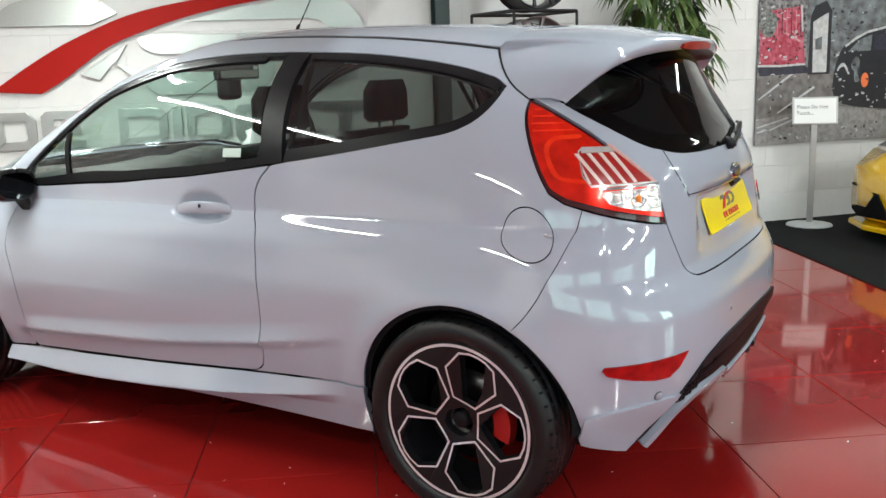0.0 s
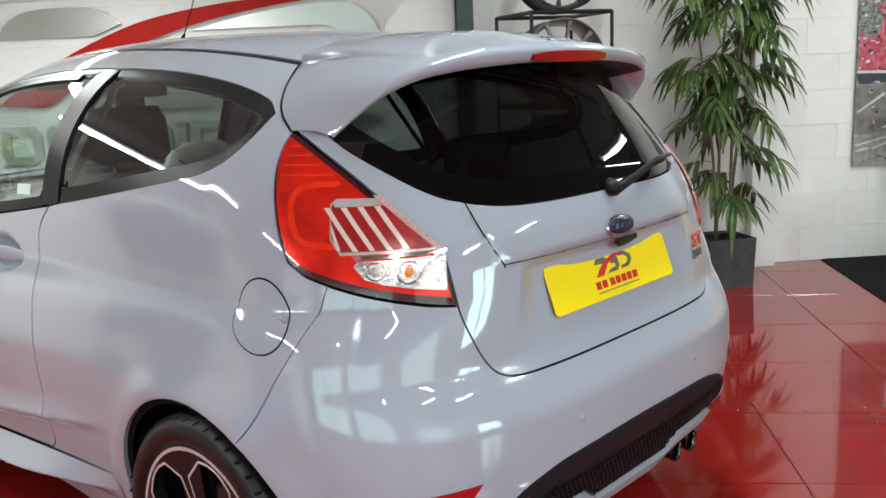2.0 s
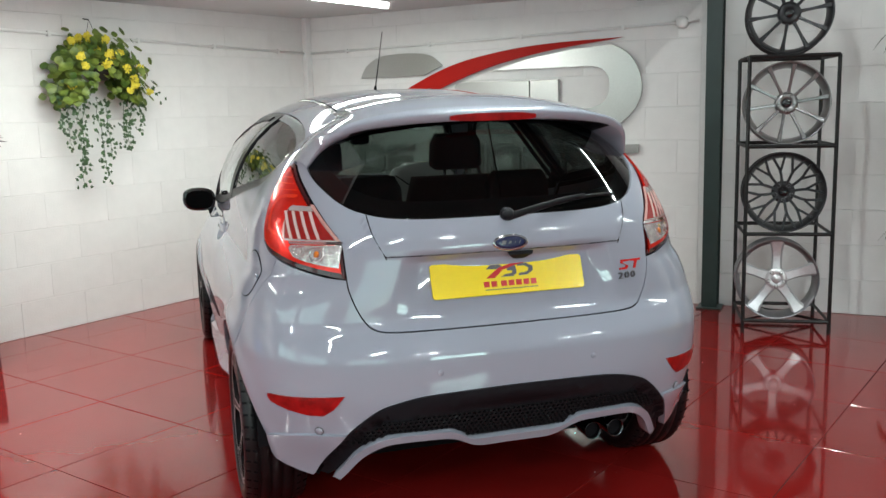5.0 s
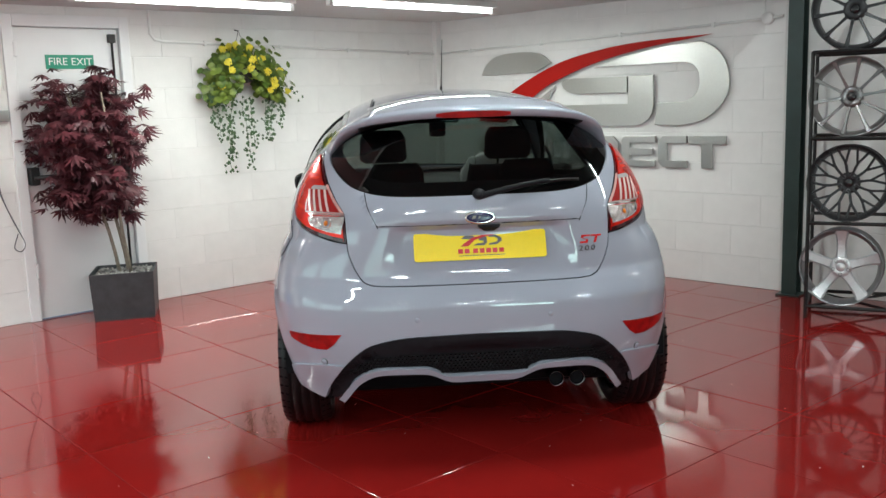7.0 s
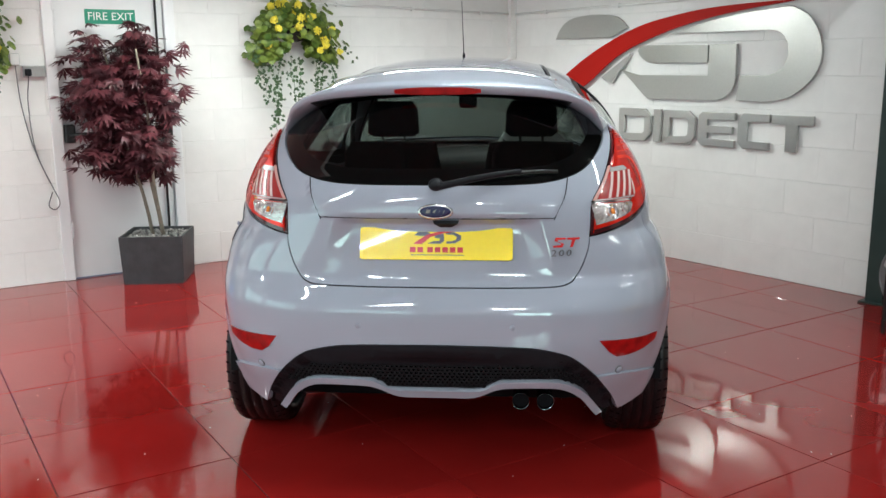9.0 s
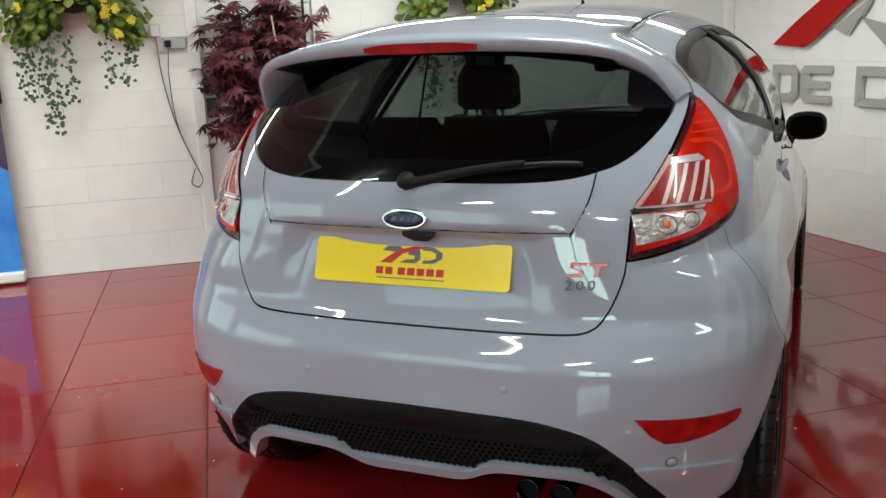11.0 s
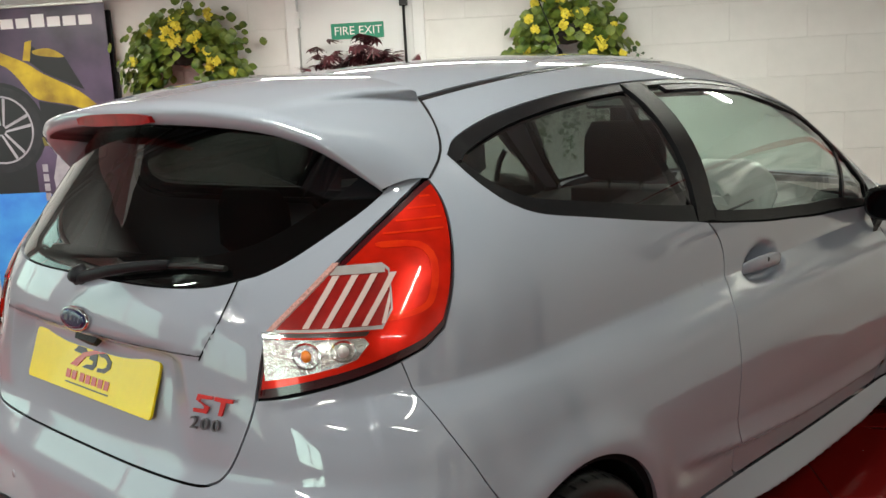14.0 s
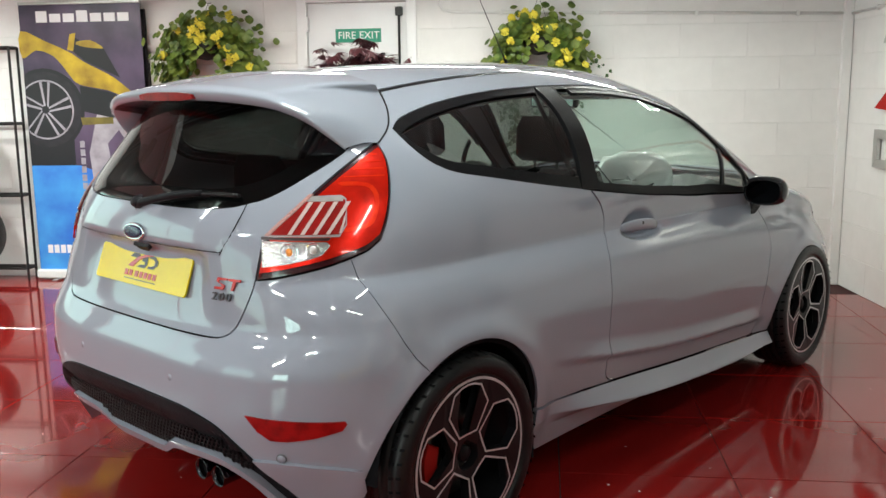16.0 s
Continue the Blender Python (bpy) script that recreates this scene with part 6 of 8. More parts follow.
# row of open steel blocks under the emblem
for x0, x1, hole in ((0.62, 0.86, 1), (0.89, 1.14, 2), (1.345, 1.64, 1), (1.668, 1.728, 0), (1.757, 2.025, 1), (2.055, 2.345, 2), (2.368, 2.60, 3), (2.615, 2.90, 0)):
    z0, z1 = 0.862, 1.100
    if hole == 0 and x1 - x0 < 0.1:
        plate_shape("steel_block", [(x0, z0), (x1, z0), (x1, z1), (x0, z1)], STEEL)
    elif hole == 0:
        c = (x0 + x1) / 2
        plate_shape("steel_block", [(c - 0.04, z0), (c + 0.04, z0), (c + 0.04, z1 - 0.06), (x1, z1 - 0.06), (x1, z1), (x0, z1), (x0, z1 - 0.06), (c - 0.04, z1 - 0.06)], STEEL)
    elif hole == 1:
        t = 0.052
        plate_shape("steel_block", [(x0, z0), (x1 - 0.05, z0), (x1, z0 + 0.05), (x1, z1 - 0.05), (x1 - 0.05, z1), (x0, z1), (x0, z0 + 0.001), (x0 + t, z0 + t), (x0 + t, z1 - t), (x1 - t - 0.02, z1 - t), (x1 - t, z1 - t - 0.02), (x1 - t, z0 + t + 0.02), (x1 - t - 0.02, z0 + t), (x0 + t, z0 + t - 0.001)], STEEL)
    elif hole == 2:
        t = 0.05
        plate_shape("steel_block", [(x0 + 0.03, z0), (x1, z0), (x1, z0 + t), (x0 + 0.07, z0 + t), (x0 + 0.07, 0.956), (x1 - 0.02, 0.956), (x1 - 0.02, 1.003), (x0 + 0.07, 1.003), (x0 + 0.07, z1 - t), (x1, z1 - t), (x1, z1), (x0 + 0.03, z1), (x0, z1 - 0.03), (x0, z0 + 0.03)], STEEL)
    else:
        t = 0.052
        plate_shape("steel_block", [(x0 + 0.04, z0), (x1, z0), (x1, z0 + t), (x0 + 0.07, z0 + t), (x0 + 0.07, z1 - t), (x1, z1 - t), (x1, z1), (x0 + 0.04, z1), (x0, z1 - 0.04), (x0, z0 + 0.04)], STEEL)

# steel pillar that carries the upper floor
pil = thing("steel_pillar", Matrix.Translation(KNEE + Vector((0.025, -0.125, 0))) @ Matrix.Rotation(math.atan2(DIR_C.y, DIR_C.x), 4, 'Z'), "dark green painted steel column beside the wheel rack", "pillar", kind="structure")
part("web", nbox(-0.004, -0.05, 0, 0.004, 0.05, CEIL), PILLAR_GREEN, pil)
for y in (-0.058, 0.050):
    part("flange", nbox(-0.05, y, 0, 0.05, y + 0.008, CEIL, bevel=0.002), PILLAR_GREEN, pil)
part("base_plate", nbox(-0.08, -0.09, 0.0, 0.08, 0.09, 0.012, bevel=0.002), PILLAR_GREEN, pil)

# pier on the poster wall
tagged(on(FRAME_C, "wall_pier", nbox(1.93, 0.0, 0.0, 2.10, 0.09, 2.45, bevel=0.004), PLASTER), "white painted pier beside the posters", "pier", kind="structure")

# photo print on the wall: street with a red booth and a dark car
pos = thing("photo_print", FRAME_C @ pose(2.64, 0.012, 0.62), "large colour photo print of cars in a street", "poster")
PRINTS = {"grey": material("print_grey", (0.075, 0.072, 0.075), 0.45, vary=0.5, scale=13, second=(0.22, 0.25, 0.26)),
          "road": material("print_road", (0.30, 0.28, 0.27), 0.45, vary=0.4, scale=30),
          "red": material("print_red", (0.33, 0.018, 0.045), 0.45, scale=26, second=(0.55, 0.13, 0.18)),
          "dark": material("print_dark", (0.02, 0.02, 0.025), 0.4, vary=0.3, scale=20),
          "pale": material("print_pale", (0.55, 0.55, 0.56), 0.45, vary=0.3, scale=30),
          "blue": material("print_blue", (0.035, 0.033, 0.055), 0.45, vary=0.5, scale=30),
          "green": material("print_green", (0.06, 0.075, 0.06), 0.45, scale=50, second=(0.28, 0.28, 0.28)),
          "yard": material("print_yard", (0.12, 0.105, 0.10), 0.45, vary=0.5, scale=16, second=(0.24, 0.22, 0.21)),
          "stone": material("print_stone", (0.05, 0.047, 0.05), 0.45, vary=0.8, scale=40, second=(0.34, 0.32, 0.32)),
          "rose": material("print_rose", (0.62, 0.25, 0.28), 0.45, vary=0.3, scale=30),
          "orange": material("print_orange", (0.70, 0.16, 0.05), 0.45)}
part("backing", nbox(0, 0.0, 0, 1.75, 0.012, 1.28, bevel=0.002), PRINTS["grey"], pos)


def printed(parent, name, poly, mat, y, turn=None):
    bm = bmesh.new()
    n = len(poly)
    bm.faces.new([bm.verts.new((a, y, b)) for a, b in poly])
    bmesh.ops.triangulate(bm, faces=bm.faces[:])
    bmesh.ops.recalc_face_normals(bm, faces=bm.faces[:])
    return part(name, bm, mat, parent)


printed(pos, "print_yard", [(0, 0), (1.75, 0), (1.75, 0.40), (0.70, 0.55), (0, 0.56)], PRINTS["yard"], 0.0126)
printed(pos, "print_road", [(0, 0), (1.75, 0), (1.75, 0.20), (1.2, 0.22), (0.72, 0.28), (0, 0.20)], PRINTS["road"], 0.0128)
printed(pos, "print_stone", [(0.0, 0.60), (0.44, 0.60), (0.42, 1.27), (0.0, 1.27)], PRINTS["stone"], 0.0128)
printed(pos, "print_booth", [(0.015, 0.615), (0.43, 0.605), (0.375, 1.05), (0.10, 1.02), (0.06, 0.90), (0.012, 0.88)], PRINTS["red"], 0.0132)
for k in range(6):
    x = 0.16 + k * 0.042
    printed(pos, "print_bar", [(x, 0.84), (x + 0.008, 0.84), (x + 0.004, 1.04), (x - 0.002, 1.04)], PRINTS["dark"] if k % 2 else PRINTS["rose"], 0.0136)
printed(pos, "print_stripe", [(0.22, 0.850), (0.40, 0.765), (0.402, 0.785), (0.22, 0.870)], PRINTS["rose"], 0.0138)
printed(pos, "print_bumper", [(0.0, 0.60), (0.20, 0.595), (0.43, 0.607), (0.43, 0.62), (0.2, 0.612), (0.0, 0.618)], PRINTS["pale"], 0.0140)
printed(pos, "print_shadow", [(0.0, 0.60), (0.43, 0.60), (0.50, 0.545), (0.02, 0.53)], PRINTS["blue"], 0.0134)
printed(pos, "print_post", [(0.385, 0.86), (0.40, 0.86), (0.385, 1.06), (0.365, 1.06)], PRINTS["pale"], 0.0140)
printed(pos, "print_arch", [(0.455, 0.53), (0.66, 0.53), (0.655, 1.02), (0.60, 1.09), (0.50, 1.05), (0.462, 0.97)], PRINTS["dark"], 0.0130)
printed(pos, "print_door", [(0.498, 0.545), (0.628, 0.545), (0.625, 1.0), (0.56, 0.97), (0.486, 0.93)], PRINTS["pale"], 0.0133)
printed(pos, "print_door_panel", [(0.515, 0.72), (0.575, 0.72), (0.575, 0.82), (0.512, 0.80)], PRINTS["grey"], 0.0137)
printed(pos, "print_shrub", spline2([(0.02, 0.86), (0.10, 0.82), (0.15, 0.88), (0.16, 0.97), (0.09, 1.02), (0.03, 0.98)], 3, True), PRINTS["green"], 0.0139)
for x, z, x1, z1 in ((0.011, 0.355, 0.36, 0.565), (0.186, 0.245, 0.523, 0.429), (0.01, 0.14, 0.30, 0.20), (0.12, 0.115, 0.36, 0.19), (0.01, 0.10, 0.10, 0.115)):
    printed(pos, "print_line", [(x, z), (x + 0.012, z - 0.008), (x1 + 0.012, z1), (x1 - 0.01, z1 + 0.01)], PRINTS["pale"], 0.0131)
printed(pos, "print_car", spline2([(0.70, 0.38), (0.70, 0.52), (0.735, 0.66), (0.79, 0.745), (0.89, 0.81), (1.0, 0.855), (1.20, 0.895), (1.50, 0.88), (1.73, 0.80), (1.74, 0.22), (1.2, 0.235), (0.80, 0.29)], 4, True), PRINTS["dark"], 0.0134)
printed(pos, "print_roof", [(0.79, 0.745), (0.89, 0.81), (1.0, 0.855), (1.20, 0.895), (1.20, 0.875), (1.0, 0.835), (0.89, 0.785), (0.80, 0.73)], PRINTS["pale"], 0.0137)
printed(pos, "print_screen", [(0.824, 0.695), (0.924, 0.785), (1.046, 0.825), (1.038, 0.70)], PRINTS["grey"], 0.0138)
printed(pos, "print_side_glass", [(1.06, 0.70), (1.07, 0.825), (1.40, 0.84), (1.42, 0.71)], PRINTS["blue"], 0.0138)
printed(pos, "print_wing", spline2([(0.727, 0.554), (0.755, 0.60), (0.80, 0.605), (0.849, 0.528), (0.83, 0.525), (0.795, 0.58), (0.76, 0.575), (0.74, 0.55)], 3, True), PRINTS["pale"], 0.0138)
printed(pos, "print_scroll", spline2([(0.86, 0.60), (0.90, 0.66), (0.94, 0.62), (0.92, 0.53), (0.95, 0.47), (0.90, 0.46), (0.89, 0.54), (0.87, 0.56)], 3, True), PRINTS["grey"], 0.0138)
printed(pos, "print_lamp", [(0.70, 0.68), (0.74, 0.70), (0.74, 0.67), (0.705, 0.655)], PRINTS["pale"], 0.0140)
printed(pos, "print_roundel", [(0.998 + 0.036 * math.cos(a), 0.471 + 0.058 * math.sin(a)) for a in np.linspace(0, 2 * math.pi, 16, endpoint=False)], PRINTS["orange"], 0.0138)

specks = {"pale": bmesh.new(), "dark": bmesh.new()}
rs = random.Random(3)
for k in range(420):
    x, z = rs.choice(((rs.uniform(0.0, 0.42), rs.uniform(0.60, 1.26)), (rs.uniform(0.68, 1.72), rs.uniform(0.30, 0.70)), (rs.uniform(0.0, 1.74), rs.uniform(0.02, 0.55)), (rs.uniform(0.66, 1.74), rs.uniform(0.75, 1.26))))
    w, h, tilt = rs.uniform(0.003, 0.016), rs.uniform(0.002, 0.010), rs.uniform(-0.004, 0.004)
    b_ = specks["pale" if rs.random() < 0.4 else "dark"]
    b_.faces.new([b_.verts.new((x + i * w, 0.0143, z + j * h + i * tilt)) for i, j in ((-1, -1), (-1, 1), (1, 1), (1, -1))])
for col, b_ in specks.items():
    tagged(part("print_specks", b_, PRINTS[col], pos), kind="stuff")

# ---------------------------------------------------------------- wheel racks
def rod(bm, a, b, r=0.008):
    a, b = Vector(a), Vector(b)
    d = (b - a).normalized()
    s = d.orthogonal().normalized() * r
    t = d.cross(s)
    lo = [bm.verts.new(a + q) for q in (s + t, s - t, -s - t, -s + t)]
    hi = [bm.verts.new(b + q) for q in (s + t, s - t, -s - t, -s + t)]
    for k in range(4):
        bm.faces.new((lo[k], lo[(k + 1) % 4], hi[(k + 1) % 4], hi[k]))
    bm.faces.new(lo[::-1])
    bm.faces.new(hi)


SHELVES = (0.075, 0.60, 1.115, 1.63)


def rack(m, w, d, label, shelves=SHELVES):
    r = thing("wheel_rack", m, label, "rack", "wheel racks")
    for x in (0, w):
        for y in (0, d):
            bm = bmesh.new()
            rod(bm, (x, y, 0), (x, y, shelves[-1]))
            part("upright", bm, BLACK_IRON, r)
    for z in shelves:
        for a, b in (((0, 0), (w, 0)), ((0, d), (w, d)), ((0, 0), (0, d)), ((w, 0), (w, d))):
            bm = bmesh.new()
            rod(bm, (*a, z), (*b, z))
            part("rail", bm, BLACK_IRON, r)
    for a, b in (((0, 0), (w, d)), ((w, 0), (0, d))):
        bm = bmesh.new()
        rod(bm, (*a, shelves[0]), (*b, shelves[0]), 0.006)
        part("brace", bm, BLACK_IRON, r)
    return r


RACK_M = Matrix.Translation((2.255, 1.310, 0)) @ Matrix.Rotation(math.atan2(-0.239, 0.425), 4, 'Z')
rack(RACK_M, 0.488, 0.50, "black steel wheel rack with four alloy wheels")


def show_wheel(m, r, n, style, face, barrel, label):
    """A bare alloy wheel. Local x across, y back, z up; the face looks to -y."""
    wh = thing("alloy_wheel", m, label, "alloy wheel", "alloy wheels on the rack")
    bm = bmesh.new()
    lathe(bm, [(r - 0.012, 0.012), (r - 0.004, 0.0), (r, 0.004), (r, 0.016), (r - 0.012, 0.024), (r - 0.018, 0.06), (r - 0.03, 0.10), (r - 0.018, 0.17), (r - 0.012, 0.195), (r, 0.203), (r, 0.212), (r - 0.006, 0.212), (r - 0.022, 0.19), (r - 0.036, 0.10), (r - 0.024, 0.03)], 64, 'Y', close=True)
    part("barrel", bm, barrel, wh, smooth=True)
    hub = 0.062
    for k in range(n):
        a = 2 * math.pi * k / n + (math.pi / 2 if style == "five" else 0.15)
        bm = bmesh.new()
        rings = []
        segs = 7
        for j in range(segs):
            t = j / (segs - 1)
            rr = hub * 0.75 + (r - 0.014 - hub * 0.75) * t
            if style == "five":
                wd = 0.034 - 0.006 * math.sin(math.pi * t) + 0.012 * t ** 4
                y = 0.034 - 0.02 * t + 0.012 * math.sin(math.pi * t)
            elif style == "ten":
                wd = 0.012 - 0.004 * math.sin(math.pi * t) + 0.004 * t ** 3
                y = 0.05 - 0.036 * t
            else:
                wd = 0.0085
                y = 0.040 - 0.022 * t
            c = Vector((rr * math.cos(a), y, rr * math.sin(a)))
            side = Vector((-math.sin(a), 0, math.cos(a)))
            if style == "mesh" and t > 0.45:
                c += side * (0.07 * (t - 0.45)) * (1 if k % 2 else -1)
            rings.append([c + side * wd + Vector((0, 0.012, 0)), c + side * wd * 0.7, c - side * wd * 0.7, c - side * wd + Vector((0, 0.012, 0)), c + Vector((0, 0.026, 0))])
        loft(bm, rings, smooth=False)
        part("spoke", bm, face, wh)
        if style == "mesh":
            bm = bmesh.new()
            rings = []
            for j in range(4):
                t = 0.45 + 0.55 * j / 3
                rr = hub * 0.75 + (r - 0.014 - hub * 0.75) * t
                c = Vector((rr * math.cos(a), 0.040 - 0.022 * t, rr * math.sin(a)))
                side = Vector((-math.sin(a), 0, math.cos(a)))
                c -= side * (0.07 * (t - 0.45)) * (1 if k % 2 else -1)
                rings.append([c + side * 0.008 + Vector((0, 0.012, 0)), c + side * 0.006, c - side * 0.006, c - side * 0.008 + Vector((0, 0.012, 0)), c + Vector((0, 0.026, 0))])
            loft(bm, rings, smooth=False)
            part("spoke_branch", bm, face, wh)
    bm = bmesh.new()
    y0 = 0.030 if style == "five" else 0.044
    lathe(bm, [(0.0, y0 + 0.004), (0.030, y0 + 0.004), (0.033, y0), (0.060, y0 + 0.002), (hub + 0.004, y0 + 0.014), (hub + 0.004, 0.09), (0.0, 0.09)], 32, 'Y')
    part("hub", bm, face, wh)
    bm = bmesh.new()
    lathe(bm, [(0.0, y0 - 0.004), (0.022, y0 - 0.003), (0.027, y0 + 0.002), (0.027, y0 + 0.01)], 24, 'Y')
    part("centre_cap", bm, BLACK_GLOSS if style != "five" else SILVER, wh)
    for k in range(5):
        a = 2 * math.pi * (k + 0.5) / 5 + math.pi / 2
        bm = bmesh.new()
        lathe(bm, [(0.0, y0 + 0.0035), (0.008, y0 + 0.003), (0.0085, y0 - 0.0015), (0.011, y0 - 0.001), (0.011, y0 + 0.008)], 12, 'Y', centre=(0.046 * math.cos(a), 0, 0.046 * math.sin(a)))
        part("bolt_seat", bm, SATIN_BLACK if style != "mesh" else GUNMETAL, wh)
    return wh


for z, r, n, style, face, barrel, lab in ((SHELVES[3], 0.238, 10, "ten", SATIN_BLACK, SATIN_BLACK, "satin black ten-spoke alloy wheel on the top of the rack"),
                                          (SHELVES[2], 0.240, 10, "ten", GRAPHITE, GRAPHITE, "graphite grey ten-spoke alloy wheel in the rack"),
                                          (SHELVES[1], 0.236, 12, "mesh", SATIN_BLACK, SATIN_BLACK, "satin black mesh alloy wheel in the rack"),
                                          (SHELVES[0], 0.240, 5, "five", SILVER, GUNMETAL, "silver five-spoke alloy wheel low in the rack")):
    show_wheel(RACK_M @ pose(0.215 if style != "five" else 0.19, 0.02, z + r + 0.009, -3, 0, -4), r, n, style, face, barrel, lab)

# second rack with tyres, beside the banner
RACK2 = FRAME_A @ pose(5.775, 0.05, 0)
rack(RACK2, 0.80, 0.11, "black steel rack with tyred wheels beside the banner", (0.09, 0.642, 1.172, 1.72))
for k, z in enumerate((0.09, 0.642)):
    ty = thing("tyred_wheel", RACK2 @ pose(0.42, 0.26, z + 0.263, 0, 0, 180), "black tyred alloy wheel standing in the rack", "wheel", "wheels in the second rack")
    bm = bmesh.new()
    lathe(bm, [(0.195, 0.02), (0.215, 0.0), (0.245, 0.006), (0.256, 0.03), (0.256, 0.17), (0.245, 0.195), (0.215, 0.20), (0.195, 0.18)], 48, 'Y', close=True)
    part("tyre", bm, RUBBER, ty, smooth=True)
    bm = bmesh.new()
    lathe(bm, [(0.197, 0.02), (0.19, 0.03), (0.185, 0.17), (0.197, 0.18)], 40, 'Y')
    part("barrel", bm, GUNMETAL, ty, smooth=True)
    for j in range(6):
        a = math.pi / 3 * j
        bm = bmesh.new()
        loft(bm, [[Vector((q * math.cos(a) - w * math.sin(a), y, q * math.sin(a) + w * math.cos(a))) for w, y in ((-0.02, 0.04), (0.02, 0.04), (0.0, 0.07))] for q in (0.02, 0.19)], smooth=False)
        part("spoke", bm, SILVER, ty)

# ---------------------------------------------------------------- plants
LEAF_GREEN = material("cane_leaf", (0.022, 0.050, 0.012), 0.38, vary=0.55, scale=9, second=(0.080, 0.115, 0.022))
CANE = material("cane", (0.16, 0.12, 0.07), 0.6, vary=0.4, scale=25)
MAPLE_RED = material("maple_leaf", (0.036, 0.008, 0.012), 0.45, vary=0.5, scale=10, second=(0.125, 0.028, 0.036))
BASKET_GREEN = material("geranium_leaf", (0.042, 0.085, 0.012), 0.45, vary=0.5, scale=11, second=(0.19, 0.24, 0.035))
IVY_GREEN = material("ivy_leaf", (0.045, 0.10, 0.03), 0.5, vary=0.5, scale=14)
SOIL = material("dark_soil", (0.02, 0.017, 0.014), 0.9, vary=0.5, scale=50)
FLOWER = material("yellow_petal", (0.74, 0.62, 0.05), 0.55, vary=0.25, scale=40)


def square_pot(m, w0, w1, h, label, fill=GRAVEL):
    t = thing("planter", m, label, "plant pot")
    bm = bmesh.new()
    rings = []
    for w, z in ((w0, 0.0), (w1, h), (w1 - 0.02, h), (w1 - 0.03, h - 0.03)):
        a = w / 2
        rings.append([Vector(p) for p in ((-a, -a, z), (a, -a, z), (a, a, z), (-a, a, z))])
    loft(bm, rings, smooth=False)
    bmesh.ops.bevel(bm, geom=[e for e in bm.edges if abs(e.verts[0].co.z - e.verts[1].co.z) > h * 0.6], offset=0.006, segments=2, affect='EDGES')
    part("pot", bm, POT_STONE, t)
    bm = bmesh.new()
    rg = random.Random(7)
    for _ in range(170):
        x, y = rg.uniform(-w1 / 2 + 0.03, w1 / 2 - 0.03), rg.uniform(-w1 / 2 + 0.03, w1 / 2 - 0.03)
        bmesh.ops.create_icosphere(bm, subdivisions=1, radius=rg.uniform(0.008, 0.014), matrix=Matrix.Translation((x, y, h - 0.024 + rg.uniform(0, 0.008))))
    tagged(part("gravel" if fill == GRAVEL else "soil", bm, fill, t), kind="stuff")
    return t


def blade_leaf(bm, base, d, up, length, width, droop, n=4):
    """A pointed strap leaf, folded along its rib."""
    d, up = d.normalized(), up.normalized()
    side = d.cross(up).normalized()
    rows = []
    p = Vector(base)
    for k in range(n + 1):
        t = k / n
        w = width * (math.sin(math.pi * (0.12 + 0.88 * t)) ** 0.8) if t < 1 else 0.0
        q = p + d * length * t - Vector((0, 0, 1)) * droop * length * t * t
        rows.append((q + side * w, q - up * w * 0.35, q - side * w))
    vs = [[bm.verts.new(c) for c in r] for r in rows]
    for a, b in zip(vs, vs[1:]):
        for j in (0, 1):
            bm.faces.new((a[j], a[j + 1], b[j + 1], b[j]))


# tall cane plant by the poster wall
def frond(bm, p, a, length, rise, rgen):
    """An arching stalk with drooping pointed leaflets on both sides."""
    out = Vector((math.cos(a), math.sin(a), 0))
    side = Vector((-out.y, out.x, 0))
    line = [p + out * length * t + Vector((0, 0, rise * math.sin(2.2 * t) - 0.35 * length * t * t)) for t in np.linspace(0, 1, 7)]
    tube(bm, line, 0.0026, 4, r_end=0.0012)
    for k in range(2, 7):
        for sgn in (-1, 1):
            d = out * 0.55 + side * sgn * (1.0 - 0.10 * k) + Vector((0, 0, rgen.uniform(-0.45, 0.05)))
            blade_leaf(bm, line[k], d, Vector((0, 0, 1)), rgen.uniform(0.12, 0.19), rgen.uniform(0.012, 0.019), rgen.uniform(0.55, 1.05))
    blade_leaf(bm, line[-1], out + Vector((0, 0, -0.3)), Vector((0, 0, 1)), rgen.uniform(0.14, 0.19), 0.014, 0.6)


BPOT = Matrix.Translation((3.31, 0.70, 0)) @ Matrix.Rotation(math.atan2(-0.169, 0.225), 4, 'Z')
square_pot(BPOT, 0.285, 0.305, 0.295, "square black stone planter on the red floor", SOIL)
cane = thing("cane_plant", BPOT @ pose(0, 0, 0.27), "tall green cane plant with drooping feathered leaves", "plant")
rg = random.Random(11)
stems = []
for k, (x, y, h, lx, ly) in enumerate(((-0.05, -0.03, 1.55, -0.17, -0.04), (-0.03, 0.03, 1.72, 0.10, 0.03), (0.03, -0.02, 1.80, 0.09, -0.04), (0.07, 0.03, 1.62, 0.20, 0.02))):
    pts = [Vector((x + lx * t ** 1.2 + 0.014 * math.sin(6 * t + k), y + ly * t ** 1.3, h * t)) for t in np.linspace(0, 1, 14)]
    bm = bmesh.new()
    tube(bm, pts, 0.0105, 8, r_end=0.006)
    part("cane", bm, CANE, cane)
    stems.append(pts)
crown = bmesh.new()
for n, pts in enumerate(stems):
    for j in range(2, 14):
        if (j + n) % 5 == 0:
            continue
        for q in range(1 if j < 6 else 2):
            a = 2.4 * (j + 3 * n) + q * 2.9 + rg.uniform(-0.4, 0.4)
            frond(crown, pts[j], a, rg.uniform(0.15, 0.26), rg.uniform(0.02, 0.09), rg)
